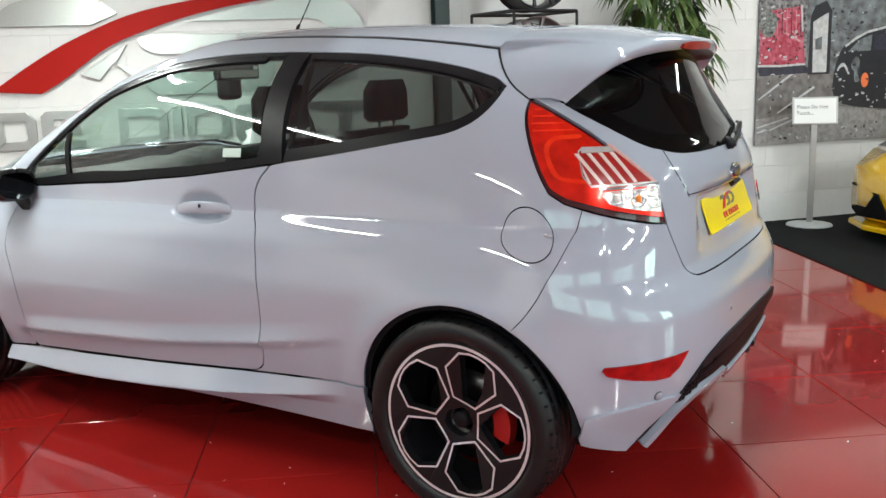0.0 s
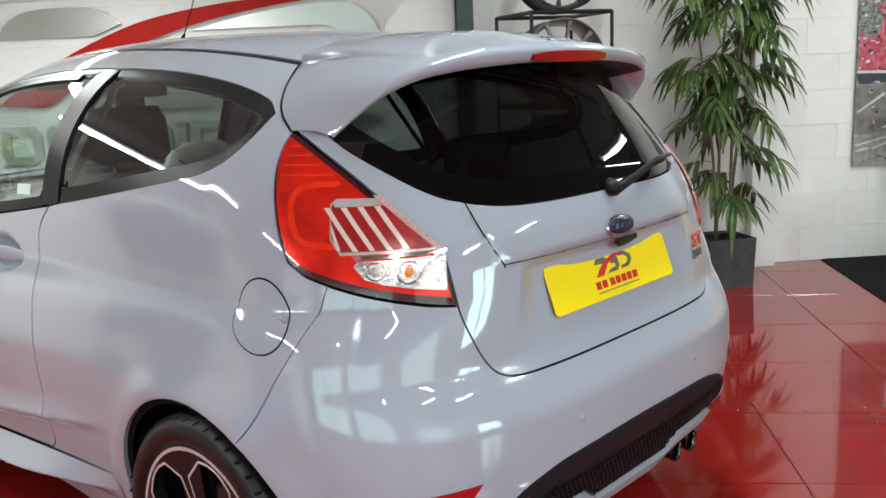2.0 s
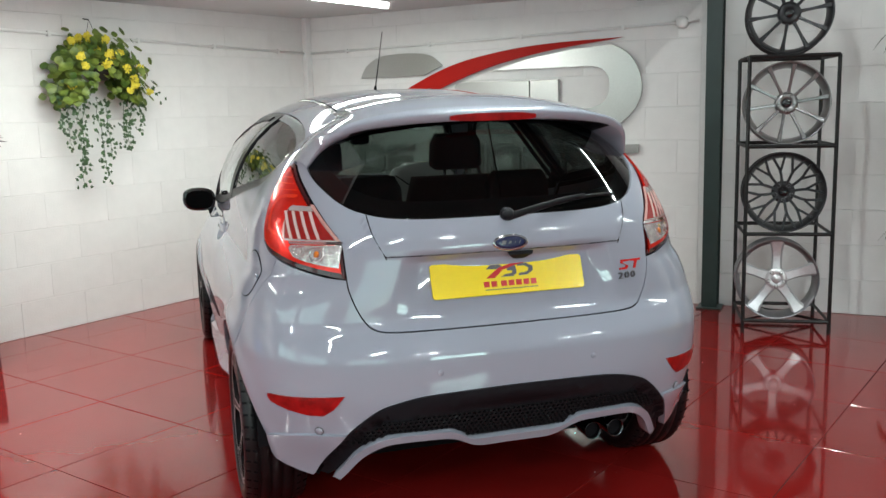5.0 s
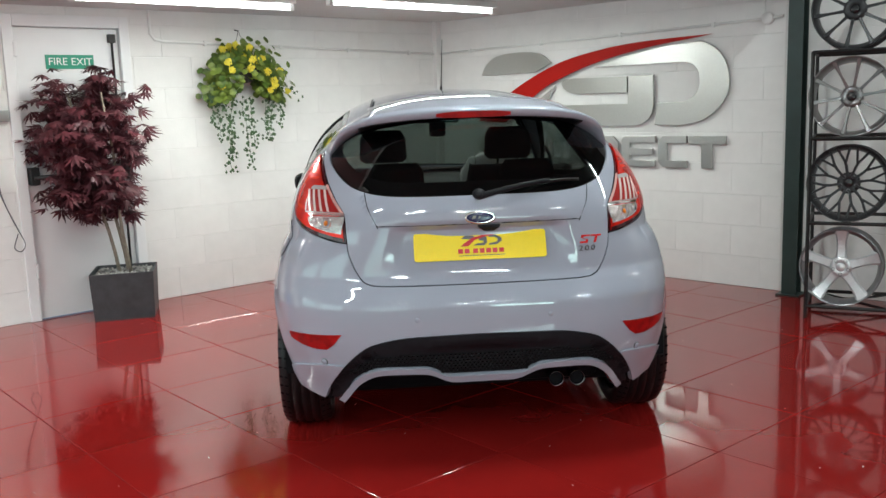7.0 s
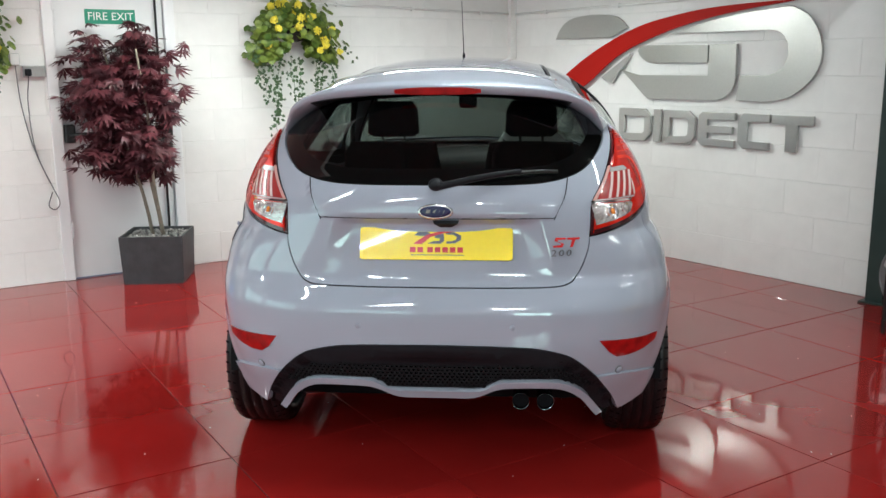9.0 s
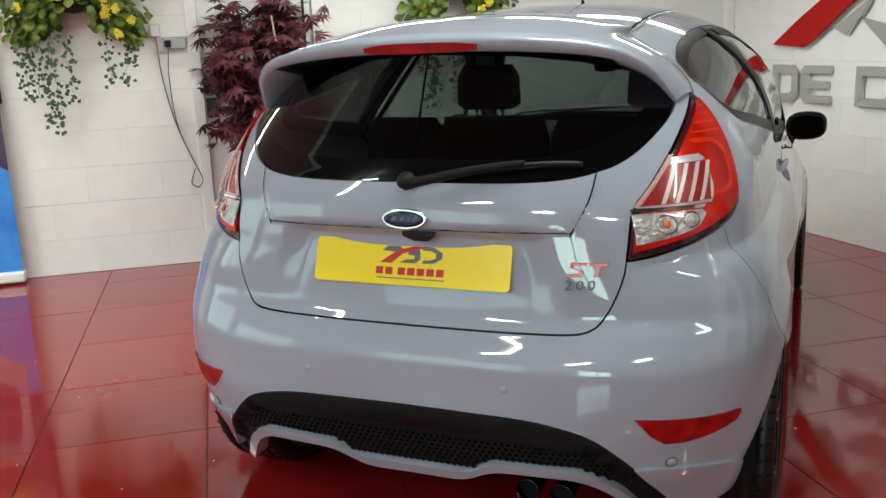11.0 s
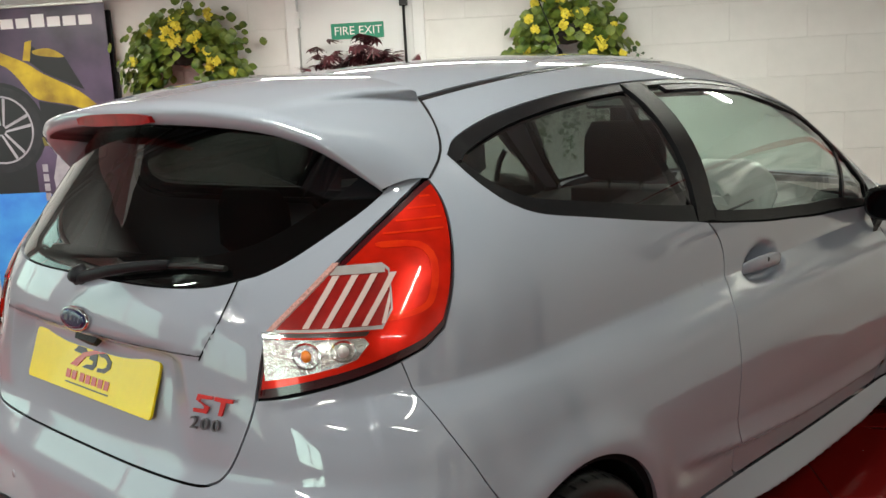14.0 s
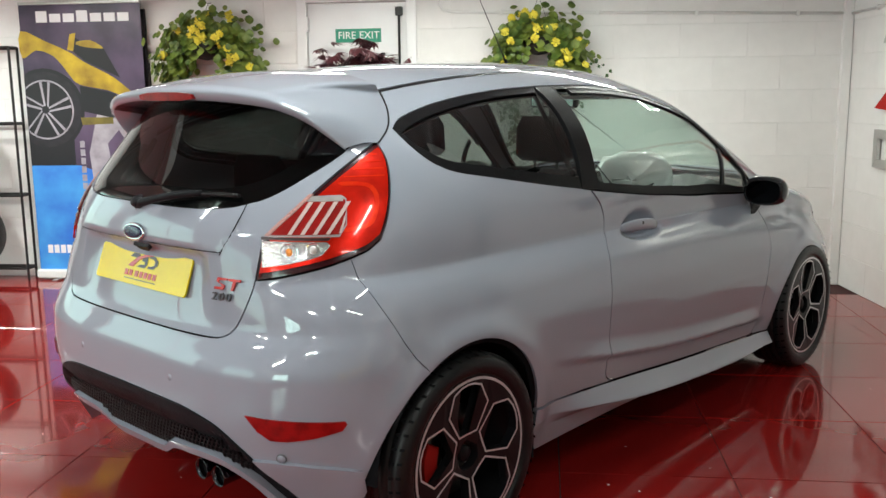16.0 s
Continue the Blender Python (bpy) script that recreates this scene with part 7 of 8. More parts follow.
part("crown", crown, LEAF_GREEN, cane, "long pointed green leaflets")

# red maple by the fire exit
MPOT = pose(-2.185, 2.40, 0, 0, 0, 9)
square_pot(MPOT, 0.395, 0.42, 0.325, "square dark slate planter beside the fire exit")
maple = thing("maple_tree", MPOT @ pose(0, 0, 0.30), "small dark red artificial maple tree", "plant")
trunks = []
for k, (x, y, lx, ly) in enumerate(((-0.03, 0.0, -0.24, 0.0), (0.02, 0.03, -0.15, 0.04), (0.04, -0.03, -0.07, -0.03))):
    pts = [Vector((x + lx * t + 0.01 * math.sin(9 * t + k), y + ly * t, 1.25 * t)) for t in np.linspace(0, 1, 10)]
    bm = bmesh.new()
    tube(bm, pts, 0.013, 8, r_end=0.006)
    part("trunk", bm, material("maple_bark", (0.30, 0.26, 0.20), 0.7, vary=0.3, scale=30, bump=0.4) if k == 0 else bpy.data.materials["maple_bark"], maple)
    trunks.append(pts)


def palmate(bm, c, n, spin, size):
    """A leaf of seven narrow fingers."""
    n = n.normalized()
    a = n.orthogonal().normalized()
    b = n.cross(a)
    for k in range(7):
        t = spin + (k - 3) * 0.52
        ln = size * (1.0 - 0.09 * abs(k - 3))
        d = a * math.cos(t) + b * math.sin(t) - n * 0.42
        s = n.cross(d).normalized() * size * 0.10
        m_ = c + d * ln * 0.45
        v = [bm.verts.new(q) for q in (c, m_ + s, c + d * ln, m_ - s)]
        bm.faces.new(v)


crown = bmesh.new()
rg = random.Random(5)
CLUMPS = []
for _ in range(84):
    while True:
        x, y, z = rg.uniform(-0.40, 0.40), rg.uniform(-0.30, 0.30), rg.uniform(-0.46, 0.56)
        lim = 1.0 if z > -0.1 else 0.95
        if (abs(x) / 0.315) ** 2.6 + (y / 0.28) ** 2 + abs(z / 0.56) ** 2.6 < lim:
            break
    if -0.16 < z < -0.04 and abs(x) > 0.16:
        z += 0.14
    CLUMPS.append(Vector((x - 0.165, y, z * 0.93 + 0.865)))
for c in CLUMPS:
    tr = min((p for pts in trunks for p in pts), key=lambda p: (p - c).length + (0.3 if p.z > c.z else 0))
    tube(crown, [tr, tr.lerp(c, 0.5) + Vector((0, 0, 0.02)), c], 0.003, 4)
    for _ in range(14):
        o = Vector((rg.gauss(0, 0.060), rg.gauss(0, 0.05), rg.gauss(0, 0.05)))
        palmate(crown, c + o, Vector((rg.uniform(-0.6, 0.6), rg.uniform(-0.9, 0.3), 1.0)), rg.uniform(0, 6.28), rg.uniform(0.075, 0.120))
part("crown", crown, MAPLE_RED, maple, "dark red fingered leaves")


def round_leaf(bm, c, n, size, rgen):
    n = n.normalized()
    a = n.orthogonal().normalized()
    b = n.cross(a)
    k = 8
    mid = bm.verts.new(c - n * size * 0.18)
    ring = [bm.verts.new(c + (a * math.cos(2 * math.pi * i / k) + b * math.sin(2 * math.pi * i / k)) * size * (1.0 if i % 2 else 0.9)) for i in range(k)]
    for i in range(k):
        bm.faces.new((mid, ring[i], ring[(i + 1) % k]))


def ivy_leaf(bm, c, n, size, spin):
    n = n.normalized()
    a = n.orthogonal().normalized()
    b = n.cross(a)
    pts = [(0, -0.9), (0.75, -0.3), (0.55, 0.15), (0.35, 0.35), (0, 1.0), (-0.35, 0.35), (-0.55, 0.15), (-0.75, -0.3)]
    cs, sn = math.cos(spin), math.sin(spin)
    bm.faces.new([bm.verts.new(c + (a * (x * cs - y * sn) + b * (x * sn + y * cs)) * size) for x, y in pts])


def hanging_basket(s, seed, label, wide=0.38, tails=()):
    """A half-round wall basket: leaves over the top and down both sides, trailing ivy."""
    rgen = random.Random(seed)
    hb = thing("hanging_basket", FRAME_A @ pose(s, 0.12, 1.585), label, "hanging plant", "hanging baskets")
    bm = bmesh.new()
    tube(bm, [(0.25 * wide / 0.38 * math.cos(a), -0.02, 0.25 * wide / 0.38 * math.sin(a) - 0.02) for a in np.linspace(-0.5, math.pi + 0.5, 30)], 0.006, 6)
    part("wire_hoop", bm, BLACK_IRON, hb)
    bm = bmesh.new()
    for x in (-0.10, 0.10):
        tube(bm, [(x, -0.02, 0.135), (0.0, -0.06, 0.42)], 0.0018, 4)
    tube(bm, [(0.0, -0.06, 0.42), (0.0, -0.12, 0.43)], 0.004, 6)
    part("chain", bm, BLACK_IRON, hb)
    bm = bmesh.new()
    lathe(bm, [(0.0, -0.08), (0.06, -0.07), (0.10, -0.02), (0.115, 0.035), (0.108, 0.035), (0.09, -0.01), (0.0, -0.05)], 20, 'Z', centre=(0.0, 0.0, 0.10))
    part("basket", bm, SOIL, hb, "dark lined basket bowl", smooth=True)
    leaves, ivy, petals = bmesh.new(), bmesh.new(), bmesh.new()
    centres = []
    for _ in range(820):
        a = rgen.uniform(-0.45, math.pi + 0.45)
        rr = max(0.085, rgen.gauss(0.222, 0.062)) * wide / 0.38
        x = rr * math.cos(a) * 1.12
        z = rr * math.sin(a) * 1.05 - 0.02
        y = rgen.uniform(-0.09, 0.13) * (1.0 if z > 0 else 0.7)
        c = Vector((x, y, z))
        centres.append(c)
        round_leaf(leaves, c, Vector((x * 1.2 + rgen.uniform(-0.3, 0.3), 0.5 + rgen.uniform(-0.2, 0.4), 0.35 + rgen.uniform(-0.3, 0.4))), rgen.uniform(0.020, 0.036), rgen)
    heads = [c for c in centres if c.y > 0.02 or c.z > 0.22]
    for _ in range(24):
        c = rgen.choice(heads) + Vector((0, rgen.uniform(0.02, 0.05), rgen.uniform(0, 0.03)))
        for _ in range(44):
            o = Vector((rgen.gauss(0, 1), rgen.gauss(0, 1), rgen.gauss(0, 1))).normalized() * rgen.uniform(0.012, 0.028)
            ivy_leaf(petals, c + o, Vector((rgen.uniform(-0.5, 0.5), 1, rgen.uniform(-0.5, 0.5))), rgen.uniform(0.008, 0.013), rgen.uniform(0, 6.28))
    for x0, z0, ln, dx in tails:
        n = int(ln / 0.028)
        p = Vector((x0, 0.02, z0))
        path = []
        for k in range(n):
            path.append(p.copy())
            p = p + Vector((dx / n + rgen.uniform(-0.012, 0.012), rgen.uniform(-0.006, 0.004), -ln / n))
            p.y = max(p.y, -0.09)
            for _ in range(2 if k % 3 else 4):
                ivy_leaf(ivy, p + Vector((rgen.gauss(0, 0.022), rgen.uniform(-0.01, 0.03), rgen.gauss(0, 0.014))), Vector((rgen.uniform(-0.5, 0.5), 1, rgen.uniform(-0.2, 0.6))), rgen.uniform(0.012, 0.020), rgen.uniform(0, 6.28))
        tube(ivy, path, 0.0016, 4)
    tagged(part("leaves", leaves, BASKET_GREEN, hb, "round green leaves"), kind="stuff")
    tagged(part("ivy", ivy, IVY_GREEN, hb, "trailing green ivy"), kind="stuff")
    tagged(part("blossom", petals, FLOWER, hb, "yellow flower heads"), kind="stuff")
    return hb


hanging_basket(1.955, 21, "hanging basket of green leaves and yellow flowers with trailing ivy", 0.36,
               [(0.26, -0.02, 0.40, -0.08), (0.20, -0.05, 0.50, -0.05), (0.12, -0.04, 0.62, 0.02), (0.05, -0.08, 0.55, -0.02), (-0.02, -0.08, 0.42, 0.03), (-0.22, -0.05, 0.38, 0.03), (-0.28, 0.0, 0.30, 0.0), (-0.34, 0.0, 0.10, -0.14), (0.31, 0.02, 0.30, 0.0), (-0.17, -0.1, 0.30, 0.05)])
hanging_basket(4.30, 33, "large hanging basket of green leaves and yellow flowers by the banner", 0.42,
               [(0.30, 0.0, 0.45, -0.04), (0.22, -0.05, 0.58, -0.02), (0.14, -0.05, 0.62, 0.0), (0.06, -0.1, 0.40, 0.02), (-0.18, -0.05, 0.36, 0.03), (-0.28, 0.0, 0.42, 0.0), (-0.36, 0.02, 0.30, 0.02), (0.36, 0.02, 0.28, 0.0), (0.26, -0.05, 0.42, 0.02)])

# ---------------------------------------------------------------- roller banner
BAN_R, BAN_L = Vector((-3.645, 1.521, 0)), Vector((-4.39, 0.965, 0))
BAN_M = wall_frame(BAN_R, (BAN_L - BAN_R).normalized())
BW, BH = 0.92, 2.02
ban = thing("roller_banner", BAN_M, "purple and blue roller banner with a yellow car picture", "banner")
INK = {"violet": material("print_violet", (0.030, 0.018, 0.042), 0.3, vary=0.4, scale=2.2, second=(0.125, 0.085, 0.155)),
       "blue": material("print_bright_blue", (0.03, 0.17, 0.62), 0.4, vary=0.25, scale=4, second=(0.06, 0.34, 0.75)),
       "yellow": material("print_yellow", (0.58, 0.41, 0.02), 0.4, scale=6, second=(0.22, 0.13, 0.01)),
       "black": material("print_black", (0.012, 0.012, 0.015), 0.4),
       "tyre": material("print_tyre", (0.022, 0.020, 0.026), 0.4, vary=0.5, scale=14),
       "olive": material("print_olive", (0.20, 0.16, 0.03), 0.4, vary=0.5, scale=9),
       "silver": material("print_silver", (0.40, 0.37, 0.42), 0.4, vary=0.4, scale=10),
       "white": material("print_white", (0.80, 0.80, 0.82), 0.4)}
part("base_cassette", nbox(-0.01, -0.05, 0.012, BW + 0.01, 0.05, 0.075, bevel=0.012), WHITE_PVC, ban, "pale aluminium cassette")
for x in (0.16, BW - 0.16):
    part("foot", nbox(x - 0.02, -0.10, 0.0, x + 0.02, 0.11, 0.012, bevel=0.004), STEEL, ban)
part("sheet", nbox(0, 0.0, 0.075, BW, 0.002, BH), INK["violet"], ban)
part("top_rail", nbox(0, -0.01, BH, BW, 0.012, BH + 0.02, bevel=0.003), STEEL, ban)
bm = bmesh.new()
tube(bm, [(BW / 2, -0.03, 0.07), (BW / 2, -0.03, BH)], 0.009, 8)
part("pole", bm, STEEL, ban)


def ink(name, pts, col, y):
    return printed(ban, name, [(a * BW, b) for a, b in pts], INK[col], y)


ink("blue_field", [(0, 0.075), (1, 0.075), (1, 0.86), (0.86, 0.80), (0.72, 0.38), (0.36, 0.30), (0.28, 0.86), (0, 0.70)], "blue", 0.0028)
ink("blue_field", [(0.40, 0.076), (1.0, 0.076), (1.0, 0.86), (0.58, 0.86), (0.40, 0.80)], "blue", 0.0030)
ink("dark_field", [(0.62, 0.86), (1.0, 0.86), (1.0, 1.28), (0.80, 1.30), (0.62, 1.10)], "black", 0.0031)
wheel_c = (0.84, 1.27)


def disc(r):
    return [(min(1.0, wheel_c[0] + r / BW * math.cos(q)), wheel_c[1] + r * math.sin(q)) for q in np.linspace(0, 2 * math.pi, 32, endpoint=False)]


def from_left(pts):
    """Places of the print: x from the left edge of the sheet, z down from its top, in hundredths of its width."""
    return [(1.0 - x / 100, BH - 0.045 - z * BW / 100) for x, z in pts]


ink("printed_arch", disc(0.30), "black", 0.0033)
for r0, col, yy in ((0.275, "tyre", 0.0036), (0.218, "silver", 0.0039), (0.206, "black", 0.0042)):
    ink("printed_wheel", disc(r0), col, yy)
for k in range(5):
    a = 2 * math.pi * k / 5 + 0.35
    for o in (-0.16, 0.16):
        q = [(0.03, a + o * 2.6), (0.203, a + o - 0.05), (0.203, a + o + 0.05), (0.03, a + o * 2.6 + 0.5)]
        ink("printed_spoke", [(min(1.0, wheel_c[0] + rr / BW * math.cos(t)), wheel_c[1] + rr * math.sin(t)) for rr, t in q], "silver", 0.0045)
ink("printed_glass", from_left([(42, 18), (50, 24), (68, 29), (80, 52), (52, 39), (42, 31)]), "black", 0.0035)
ink("printed_body", spline2(from_left([(0, 15), (20, 23), (40, 32), (52, 40), (75, 52), (91, 66), (89, 70), (70, 62), (46, 57), (38, 49), (33, 42), (25, 34), (12, 30), (0, 36)]), 3, True), "yellow", 0.0048)
ink("printed_mirror", spline2(from_left([(46, 24), (58, 23), (68, 29), (60, 29), (48, 27)]), 3, True), "yellow", 0.0046)
ink("printed_mirror", from_left([(38, 30), (41, 18), (46, 17), (43, 31)]), "yellow", 0.0046)
ink("printed_bumper", from_left([(46, 58), (70, 63), (89, 70), (87, 82), (74, 84), (47, 78)]), "black", 0.0044)
ink("printed_stripe", from_left([(45, 83), (72, 83), (72, 88), (46, 89)]), "olive", 0.0046)
ink("printed_fob", [(0.08, 0.55), (0.30, 0.42), (0.46, 0.50), (0.50, 0.95), (0.40, 1.28), (0.22, 1.33), (0.10, 1.10)], "silver", 0.0034)
ink("printed_fob", [(0.14, 0.70), (0.28, 0.62), (0.34, 1.02), (0.24, 1.12), (0.16, 1.00)], "violet", 0.0038)
for k in range(7):
    top = 1.975 if k in (0, 3) else 1.955
    x = 0.86 - k * 0.112
    ink("word_bar", [(x, 1.895), (x - 0.092, 1.895), (x - 0.092, top), (x, top)], "white", 0.0034)
for k in range(11):
    x = 0.92 - k * 0.055
    ink("word_bar", [(x, 0.20), (x - 0.042, 0.20), (x - 0.042, 0.262), (x, 0.262)], "white", 0.0036)
for k in range(7):
    ink("side_bar", [(0.535, 0.62 + k * 0.062), (0.575, 0.62 + k * 0.062), (0.575, 0.668 + k * 0.062), (0.535, 0.668 + k * 0.062)], "silver", 0.0042)
# slim dark display board standing behind the banner
brd = thing("display_board", FRAME_A @ pose(4.84, 0.03, 0), "slim black display board behind the banner", "board")
part("panel", nbox(-0.06, 0.0, 1.10, 0.12, 0.03, 1.98, bevel=0.004), BLACK_PLASTIC, brd)
part("bracket", nbox(-0.06, -0.026, 1.40, 0.02, 0.0, 1.60), BLACK_IRON, brd)

# ---------------------------------------------------------------- notice on a stand
st = thing("notice_stand", pose(4.455, -0.118, 0, 0, 0, -70), "white notice on a grey metal stand on the carpet", "sign stand")
bm = bmesh.new()
lathe(bm, [(0.0, 0.030), (0.03, 0.029), (0.165, 0.018), (0.17, 0.012), (0.17, 0.007), (0.0, 0.007)], 36, 'Z')
part("foot", bm, GREY_PVC, st, smooth=True)
part("pole", nbox(-0.022, -0.011, 0.025, 0.022, 0.011, 0.80, bevel=0.003), STEEL, st)
bmp = pose(0, 0.0, 0.885, -12, 0, 0)
bm = nbox(-0.165, -0.012, -0.105, 0.165, 0.0, 0.105, bevel=0.006)
bmesh.ops.transform(bm, matrix=bmp, verts=bm.verts[:])
part("notice_frame", bm, STEEL, st)
bm = nbox(-0.150, -0.014, -0.092, 0.150, -0.0125, 0.092)
bmesh.ops.transform(bm, matrix=bmp, verts=bm.verts[:])
part("notice", bm, SIGN_WHITE, st, "white printed notice")
for body_t, z, x in (("Please Do Not", 0.028, -0.02), ("Touch....", -0.018, -0.07)):
    t = text_bm(body_t, 0.037, 0.0004)
    bmesh.ops.transform(t, matrix=bmp @ pose(x, -0.0146, z, 90, 0, 0), verts=t.verts[:])
    part("lettering", t, DARK_GREY, st)


# ---------------------------------------------------------------- yellow sports car on the carpet
def sports_car():
    YP = material("yellow_paint", (0.72, 0.42, 0.0), 0.25, coat=1.0, vary=0.04, scale=30)
    ax = DIR_C.copy()
    cm = Matrix((ax, Vector((0, 0, 1)).cross(ax), Vector((0, 0, 1)))).transposed().to_4x4()
    cm.translation = Vector((4.20, -0.18, 0.007)) + Vector((-0.675, -0.7376, 0)) * 0.94 + DIR_C * 0.10
    c = thing("sports_car", cm, "low yellow sports car parked on black carpet", "car")
    # stations along the car: distance from the nose, half width, sill, shoulder and top heights
    ST = ((0.00, 0.55, 0.16, 0.42, 0.46), (0.10, 0.78, 0.12, 0.50, 0.56), (0.35, 0.90, 0.11, 0.60, 0.66), (0.80, 0.95, 0.12, 0.68, 0.74), (1.30, 0.95, 0.13, 0.70, 0.86),
          (1.80, 0.94, 0.14, 0.72, 1.06), (2.30, 0.94, 0.14, 0.74, 1.14), (2.90, 0.96, 0.14, 0.78, 1.08), (3.50, 0.97, 0.15, 0.80, 0.94), (4.10, 0.94, 0.18, 0.80, 0.86), (4.35, 0.85, 0.25, 0.74, 0.80))
    rings = []
    for x, w, z0, zs, zt in ST:
        ring = []
        for y, z in ((-w * 0.8, z0), (-w, z0 + 0.10), (-w * 1.0, (z0 + zs) / 2), (-w * 0.97, zs), (-w * 0.70, zs + (zt - zs) * 0.55), (-w * 0.35, zt - 0.01), (0, zt), (w * 0.35, zt - 0.01), (w * 0.70, zs + (zt - zs) * 0.55), (w * 0.97, zs), (w, (z0 + zs) / 2), (w, z0 + 0.10), (w * 0.8, z0)):
            ring.append(Vector((x, y, z)))
        rings.append(ring)
    bm = bmesh.new()
    loft(bm, rings)
    for f in bm.faces:
        cc = f.calc_center_median()
        f.material_index = 1 if cc.z > 0.86 and 1.4 < cc.x < 3.4 else 0
    part("body", bm, [YP, BLACK_GLOSS], c, smooth=True)
    bm = bmesh.new()
    prism(bm, [(-0.05, -0.48), (0.07, -0.76), (0.32, -0.86), (0.32, 0.86), (0.07, 0.76), (-0.05, 0.48)], lambda a, b, h: Vector((a, b, 0.085 + h)), 0.035, bevel=0.01)
    part("splitter", bm, YP, c)
    for s in (-1, 1):
        bm = bmesh.new()
        prism(bm, [(0.28, 0.17), (0.60, 0.16), (0.80, 0.18), (0.82, 0.33), (0.76, 0.38), (0.40, 0.34)], lambda a, b, h: Vector((0.03 + (0.0 if a < 0.55 else (a - 0.55) * 0.43 if a < 0.78 else 0.10 + (a - 0.78) * 2.0) - h, s * a, b)), 0.05, bevel=0.008)
        part("air_intake", bm, SHELL, c, "black front air intake")
        bm = bmesh.new()
        prism(bm, [(0.20, 0.58), (0.62, 0.80), (0.66, 0.88), (0.50, 0.84), (0.24, 0.70)], lambda a, b, h: Vector((a, s * b, 0.615 + 0.13 * (a - 0.2) + h)), 0.03, bevel=0.006)
        part("headlamp", bm, CLEAR_LENS, c, "clear swept headlamp")
        for x in (0.92, 3.45):
            wh = new("wheel")
            wh.parent = c
            wh.location = (x, s * 0.86, 0.33)
            bm = bmesh.new()
            lathe(bm, [(0.22, -0.11), (0.31, -0.115), (0.33, -0.09), (0.33, 0.09), (0.31, 0.115), (0.22, 0.11)], 40, 'Y')
            part("tyre", bm, RUBBER, wh, smooth=True)
            bm = bmesh.new()
            lathe(bm, [(0.0, s * 0.08), (0.20, s * 0.085), (0.225, s * 0.11), (0.225, s * -0.08)], 40, 'Y')
            part("rim", bm, SATIN_BLACK, wh)


sports_car()

# ---------------------------------------------------------------- floor tiles and wall blocks
TILE_SIZE = 0.61
TA, TB = Vector((0.804, 0.595, 0)), Vector((-0.595, 0.804, 0))
CARPET_B = -2.19


def inside_room(p, margin=0.35):
    n = len(HULL)
    for i in range(n):
        a, b = HULL[i], HULL[(i + 1) % n]
        c = (b - a).to_2d().normalized()
        d = c.x * (p.y - a.y) - c.y * (p.x - a.x)
        if d > margin:
            return False
    return True


def rounded_slab(w, h, t, bevel, bevel_x=None):
    bm = bmesh.new()
    a, b = w / 2, h / 2
    lo = [bm.verts.new(c) for c in ((-a, -b, -t), (a, -b, -t), (a, b, -t), (-a, b, -t))]
    mid = [bm.verts.new(c) for c in ((-a, -b, -bevel), (a, -b, -bevel), (a, b, -bevel), (-a, b, -bevel))]
    a, b = a - (bevel if bevel_x is None else bevel_x), b - bevel
    hi = [bm.verts.new(c) for c in ((-a, -b, 0), (a, -b, 0), (a, b, 0), (-a, b, 0))]
    bm.faces.new(hi)
    for r0, r1 in ((lo, mid), (mid, hi)):
        for k in range(4):
            bm.faces.new((r0[k], r0[(k + 1) % 4], r1[(k + 1) % 4], r1[k]))
    return bm


tile_mesh = mesh_of("tile", rounded_slab(TILE_SIZE - 0.003, TILE_SIZE - 0.003, 0.02, 0.0012), TILE)
turn_t = math.atan2(TA.y, TA.x)
rng = random.Random(4)
cells = []
for i in range(-14, 15):
    for j in range(-16, 9):
        c = TA * (0.31 + (i + 0.5) * TILE_SIZE) + TB * (0.10 + (j + 0.5) * TILE_SIZE)
        if not inside_room(c):
            continue
        cells.append((c.length, i, j, c))
cells.sort(key=lambda q: (q[3] - Vector((0, 0.2, 0))).length)
far = bmesh.new()
for n, (_, i, j, c) in enumerate(cells):
    m = Matrix.Translation(c + Vector((0, 0, rng.uniform(-0.0004, 0.0004)))) @ Euler((rng.uniform(-0.0007, 0.0007), rng.uniform(-0.0007, 0.0007), turn_t)).to_matrix().to_4x4()
    if n < 290:
        ob = new("tile", tile_mesh)
        ob.parent = floor
        ob.matrix_world = m
    else:
        k = len(far.verts)
        tmp = rounded_slab(TILE_SIZE - 0.003, TILE_SIZE - 0.003, 0.02, 0.0012)
        bmesh.ops.transform(tmp, matrix=m, verts=tmp.verts[:])
        me = bpy.data.meshes.new("t")
        tmp.to_mesh(me)
        tmp.free()
        far.from_mesh(me)
        bpy.data.meshes.remove(me)
ft = part("outer_tiles", far, TILE, floor)
tagged(ft, kind="stuff")

# dust and flecks of paper on the tiles
bm = bmesh.new()
for _ in range(260):
    p = TA * rng.uniform(-3.2, 4.4) + TB * rng.uniform(-2.1, 3.6)
    if not inside_room(p, -0.1):
        continue
    r, a0 = rng.uniform(0.0015, 0.0042), rng.uniform(0, 6.28)
    bm.faces.new([bm.verts.new((p.x + r * rng.uniform(0.6, 1.3) * math.cos(a0 + k * 1.26), p.y + r * rng.uniform(0.6, 1.3) * math.sin(a0 + k * 1.26), 0.0012 + 0.0008 * (k % 2))) for k in range(5)])
tagged(part("floor_dust", bm, WHITE_PVC, floor), kind="stuff")

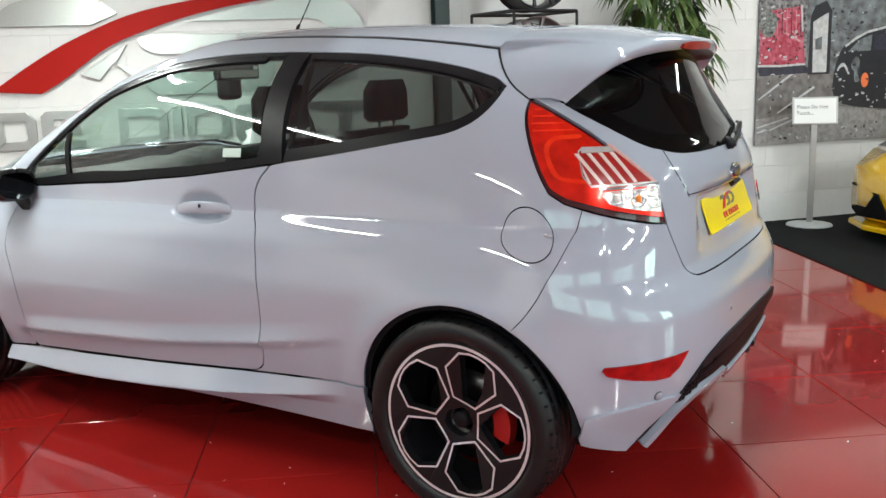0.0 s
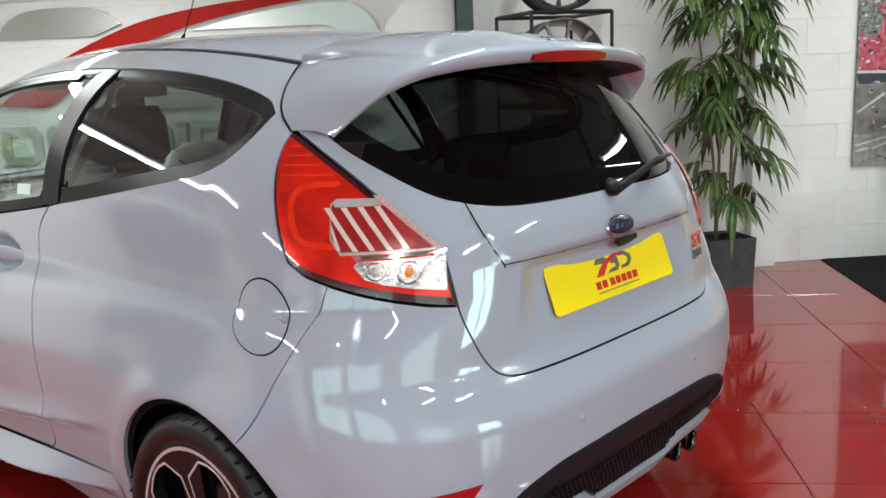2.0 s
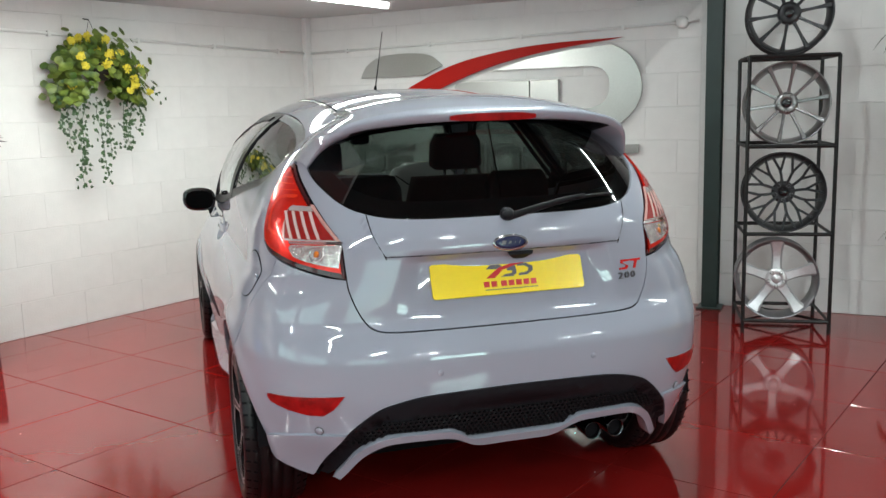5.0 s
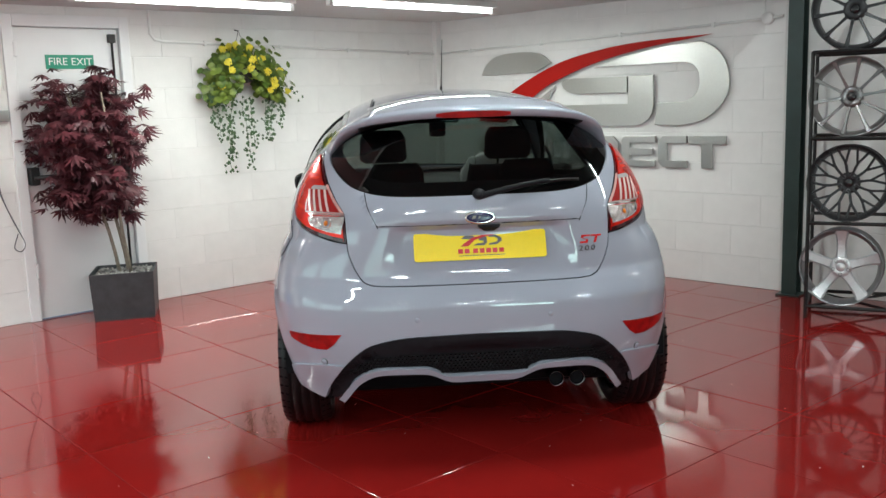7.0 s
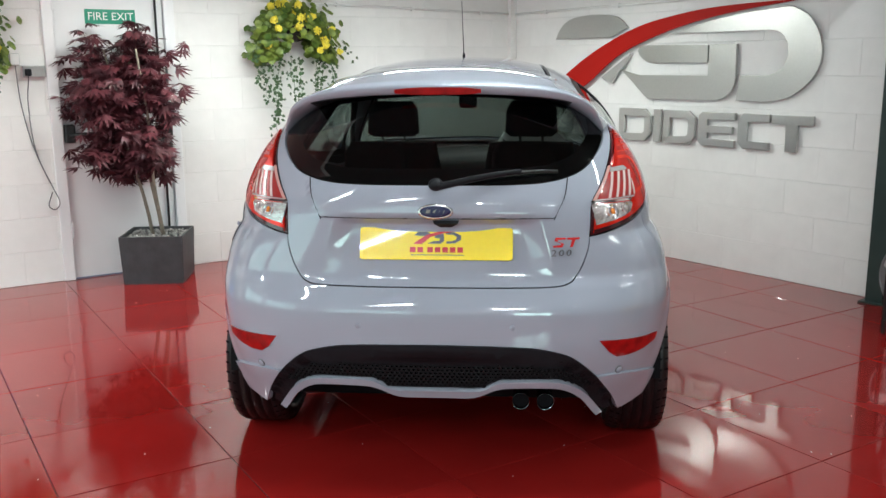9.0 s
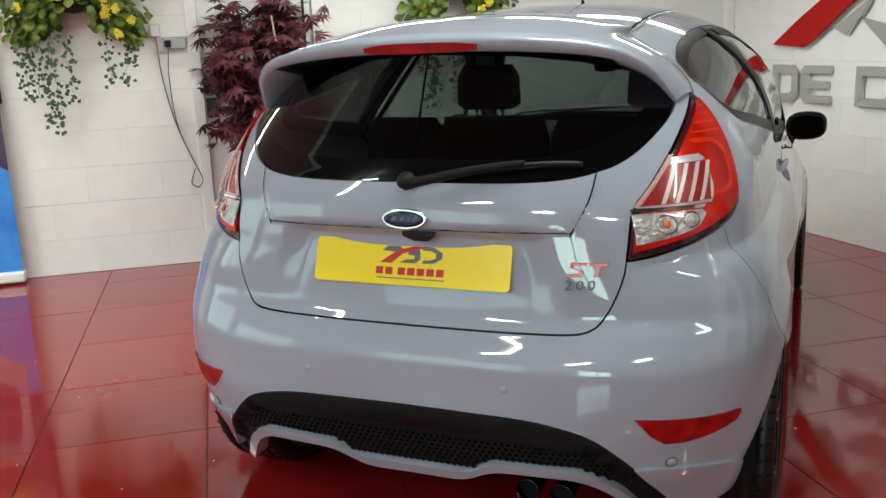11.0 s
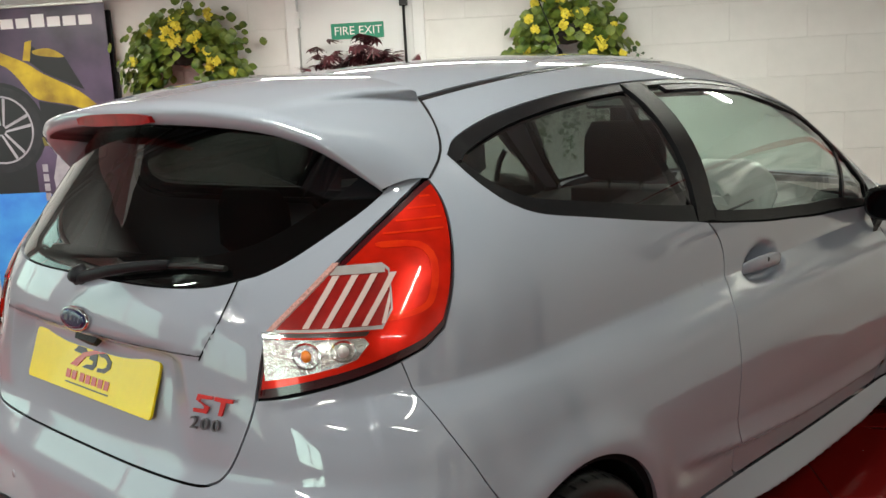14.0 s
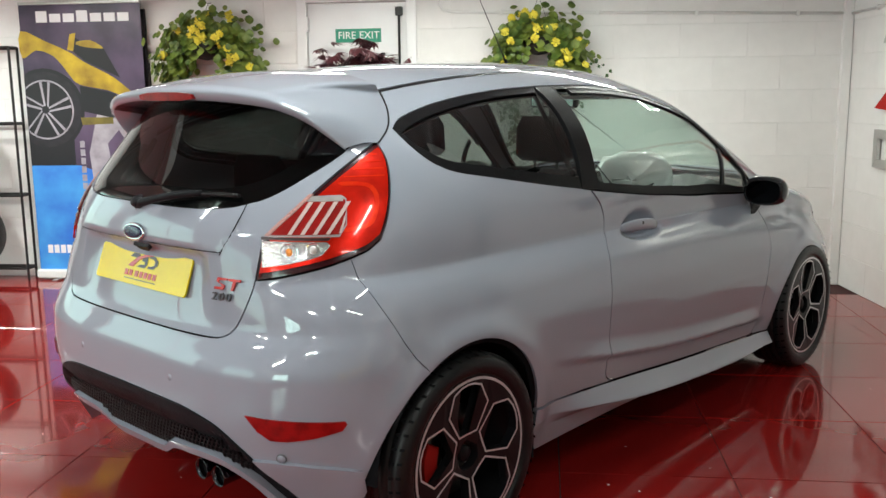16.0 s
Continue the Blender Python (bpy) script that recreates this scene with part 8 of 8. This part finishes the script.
# black carpet under the yellow car
bm = bmesh.new()
c0, c1 = 1.55, 7.2
poly = [TA * c0 + TB * CARPET_B, TA * c1 + TB * CARPET_B, TA * c1 + TB * (CARPET_B - 3.4), TA * c0 + TB * (CARPET_B - 3.4)]
prism(bm, [(p.x, p.y) for p in poly], lambda a, b, h: Vector((a, b, 0.0005 + h)), 0.006)
tagged(part("carpet", bm, CARPET), "black carpet laid over the red tiles", "carpet", kind="structure")

BLOCK_L, BLOCK_H = 0.45, 0.2255
block_meshes = {}


def block(wall, m, x0, x1, z0, z1):
    key = (round(x1 - x0, 3), round(z1 - z0, 3))
    if key not in block_meshes:
        bm = rounded_slab(key[0] - 0.0006, key[1] - 0.003, 0.05, 0.002, 0.0005)
        bmesh.ops.transform(bm, matrix=Matrix.Rotation(radians(-90), 4, 'X'), verts=bm.verts[:])
        block_meshes[key] = mesh_of("block", bm, WALL)
    ob = new("block", block_meshes[key])
    ob.parent = wall
    ob.matrix_world = m @ pose((x0 + x1) / 2, rng.uniform(-0.0008, 0.0008), (z0 + z1) / 2, rng.uniform(-0.25, 0.25), 0, rng.uniform(-0.25, 0.25))


def courses(wall, m, x0, x1, top, openings=()):
    z, row = 0.0, 0
    while z < top - 0.01:
        z1 = min(z + BLOCK_H, top)
        x = x0 - (BLOCK_L / 2 if row % 2 else 0)
        while x < x1 - 0.005:
            a, b = max(x, x0), min(x + BLOCK_L, x1)
            spans = [(a, b)]
            for o0, o1, otop in openings:
                if z < otop - 0.02:
                    spans = [t for s0, s1 in spans for t in ((s0, min(s1, o0)), (max(s0, o1), s1)) if t[1] - t[0] > 0.02]
            for s0, s1 in spans:
                if s1 - s0 > 0.02:
                    block(wall, m, s0, s1, z, z1)
            x += BLOCK_L
        z, row = z1, row + 1


courses(wall_a, FRAME_A, BACK_A, 6.6, CEIL, [(DOOR[0] - 0.001, DOOR[1] + 0.001, 2.02)])
courses(wall_b, FRAME_B, 0.0, LEN_B, CEIL)
courses(wall_c, FRAME_C, 0.06, 5.4, 2.4)
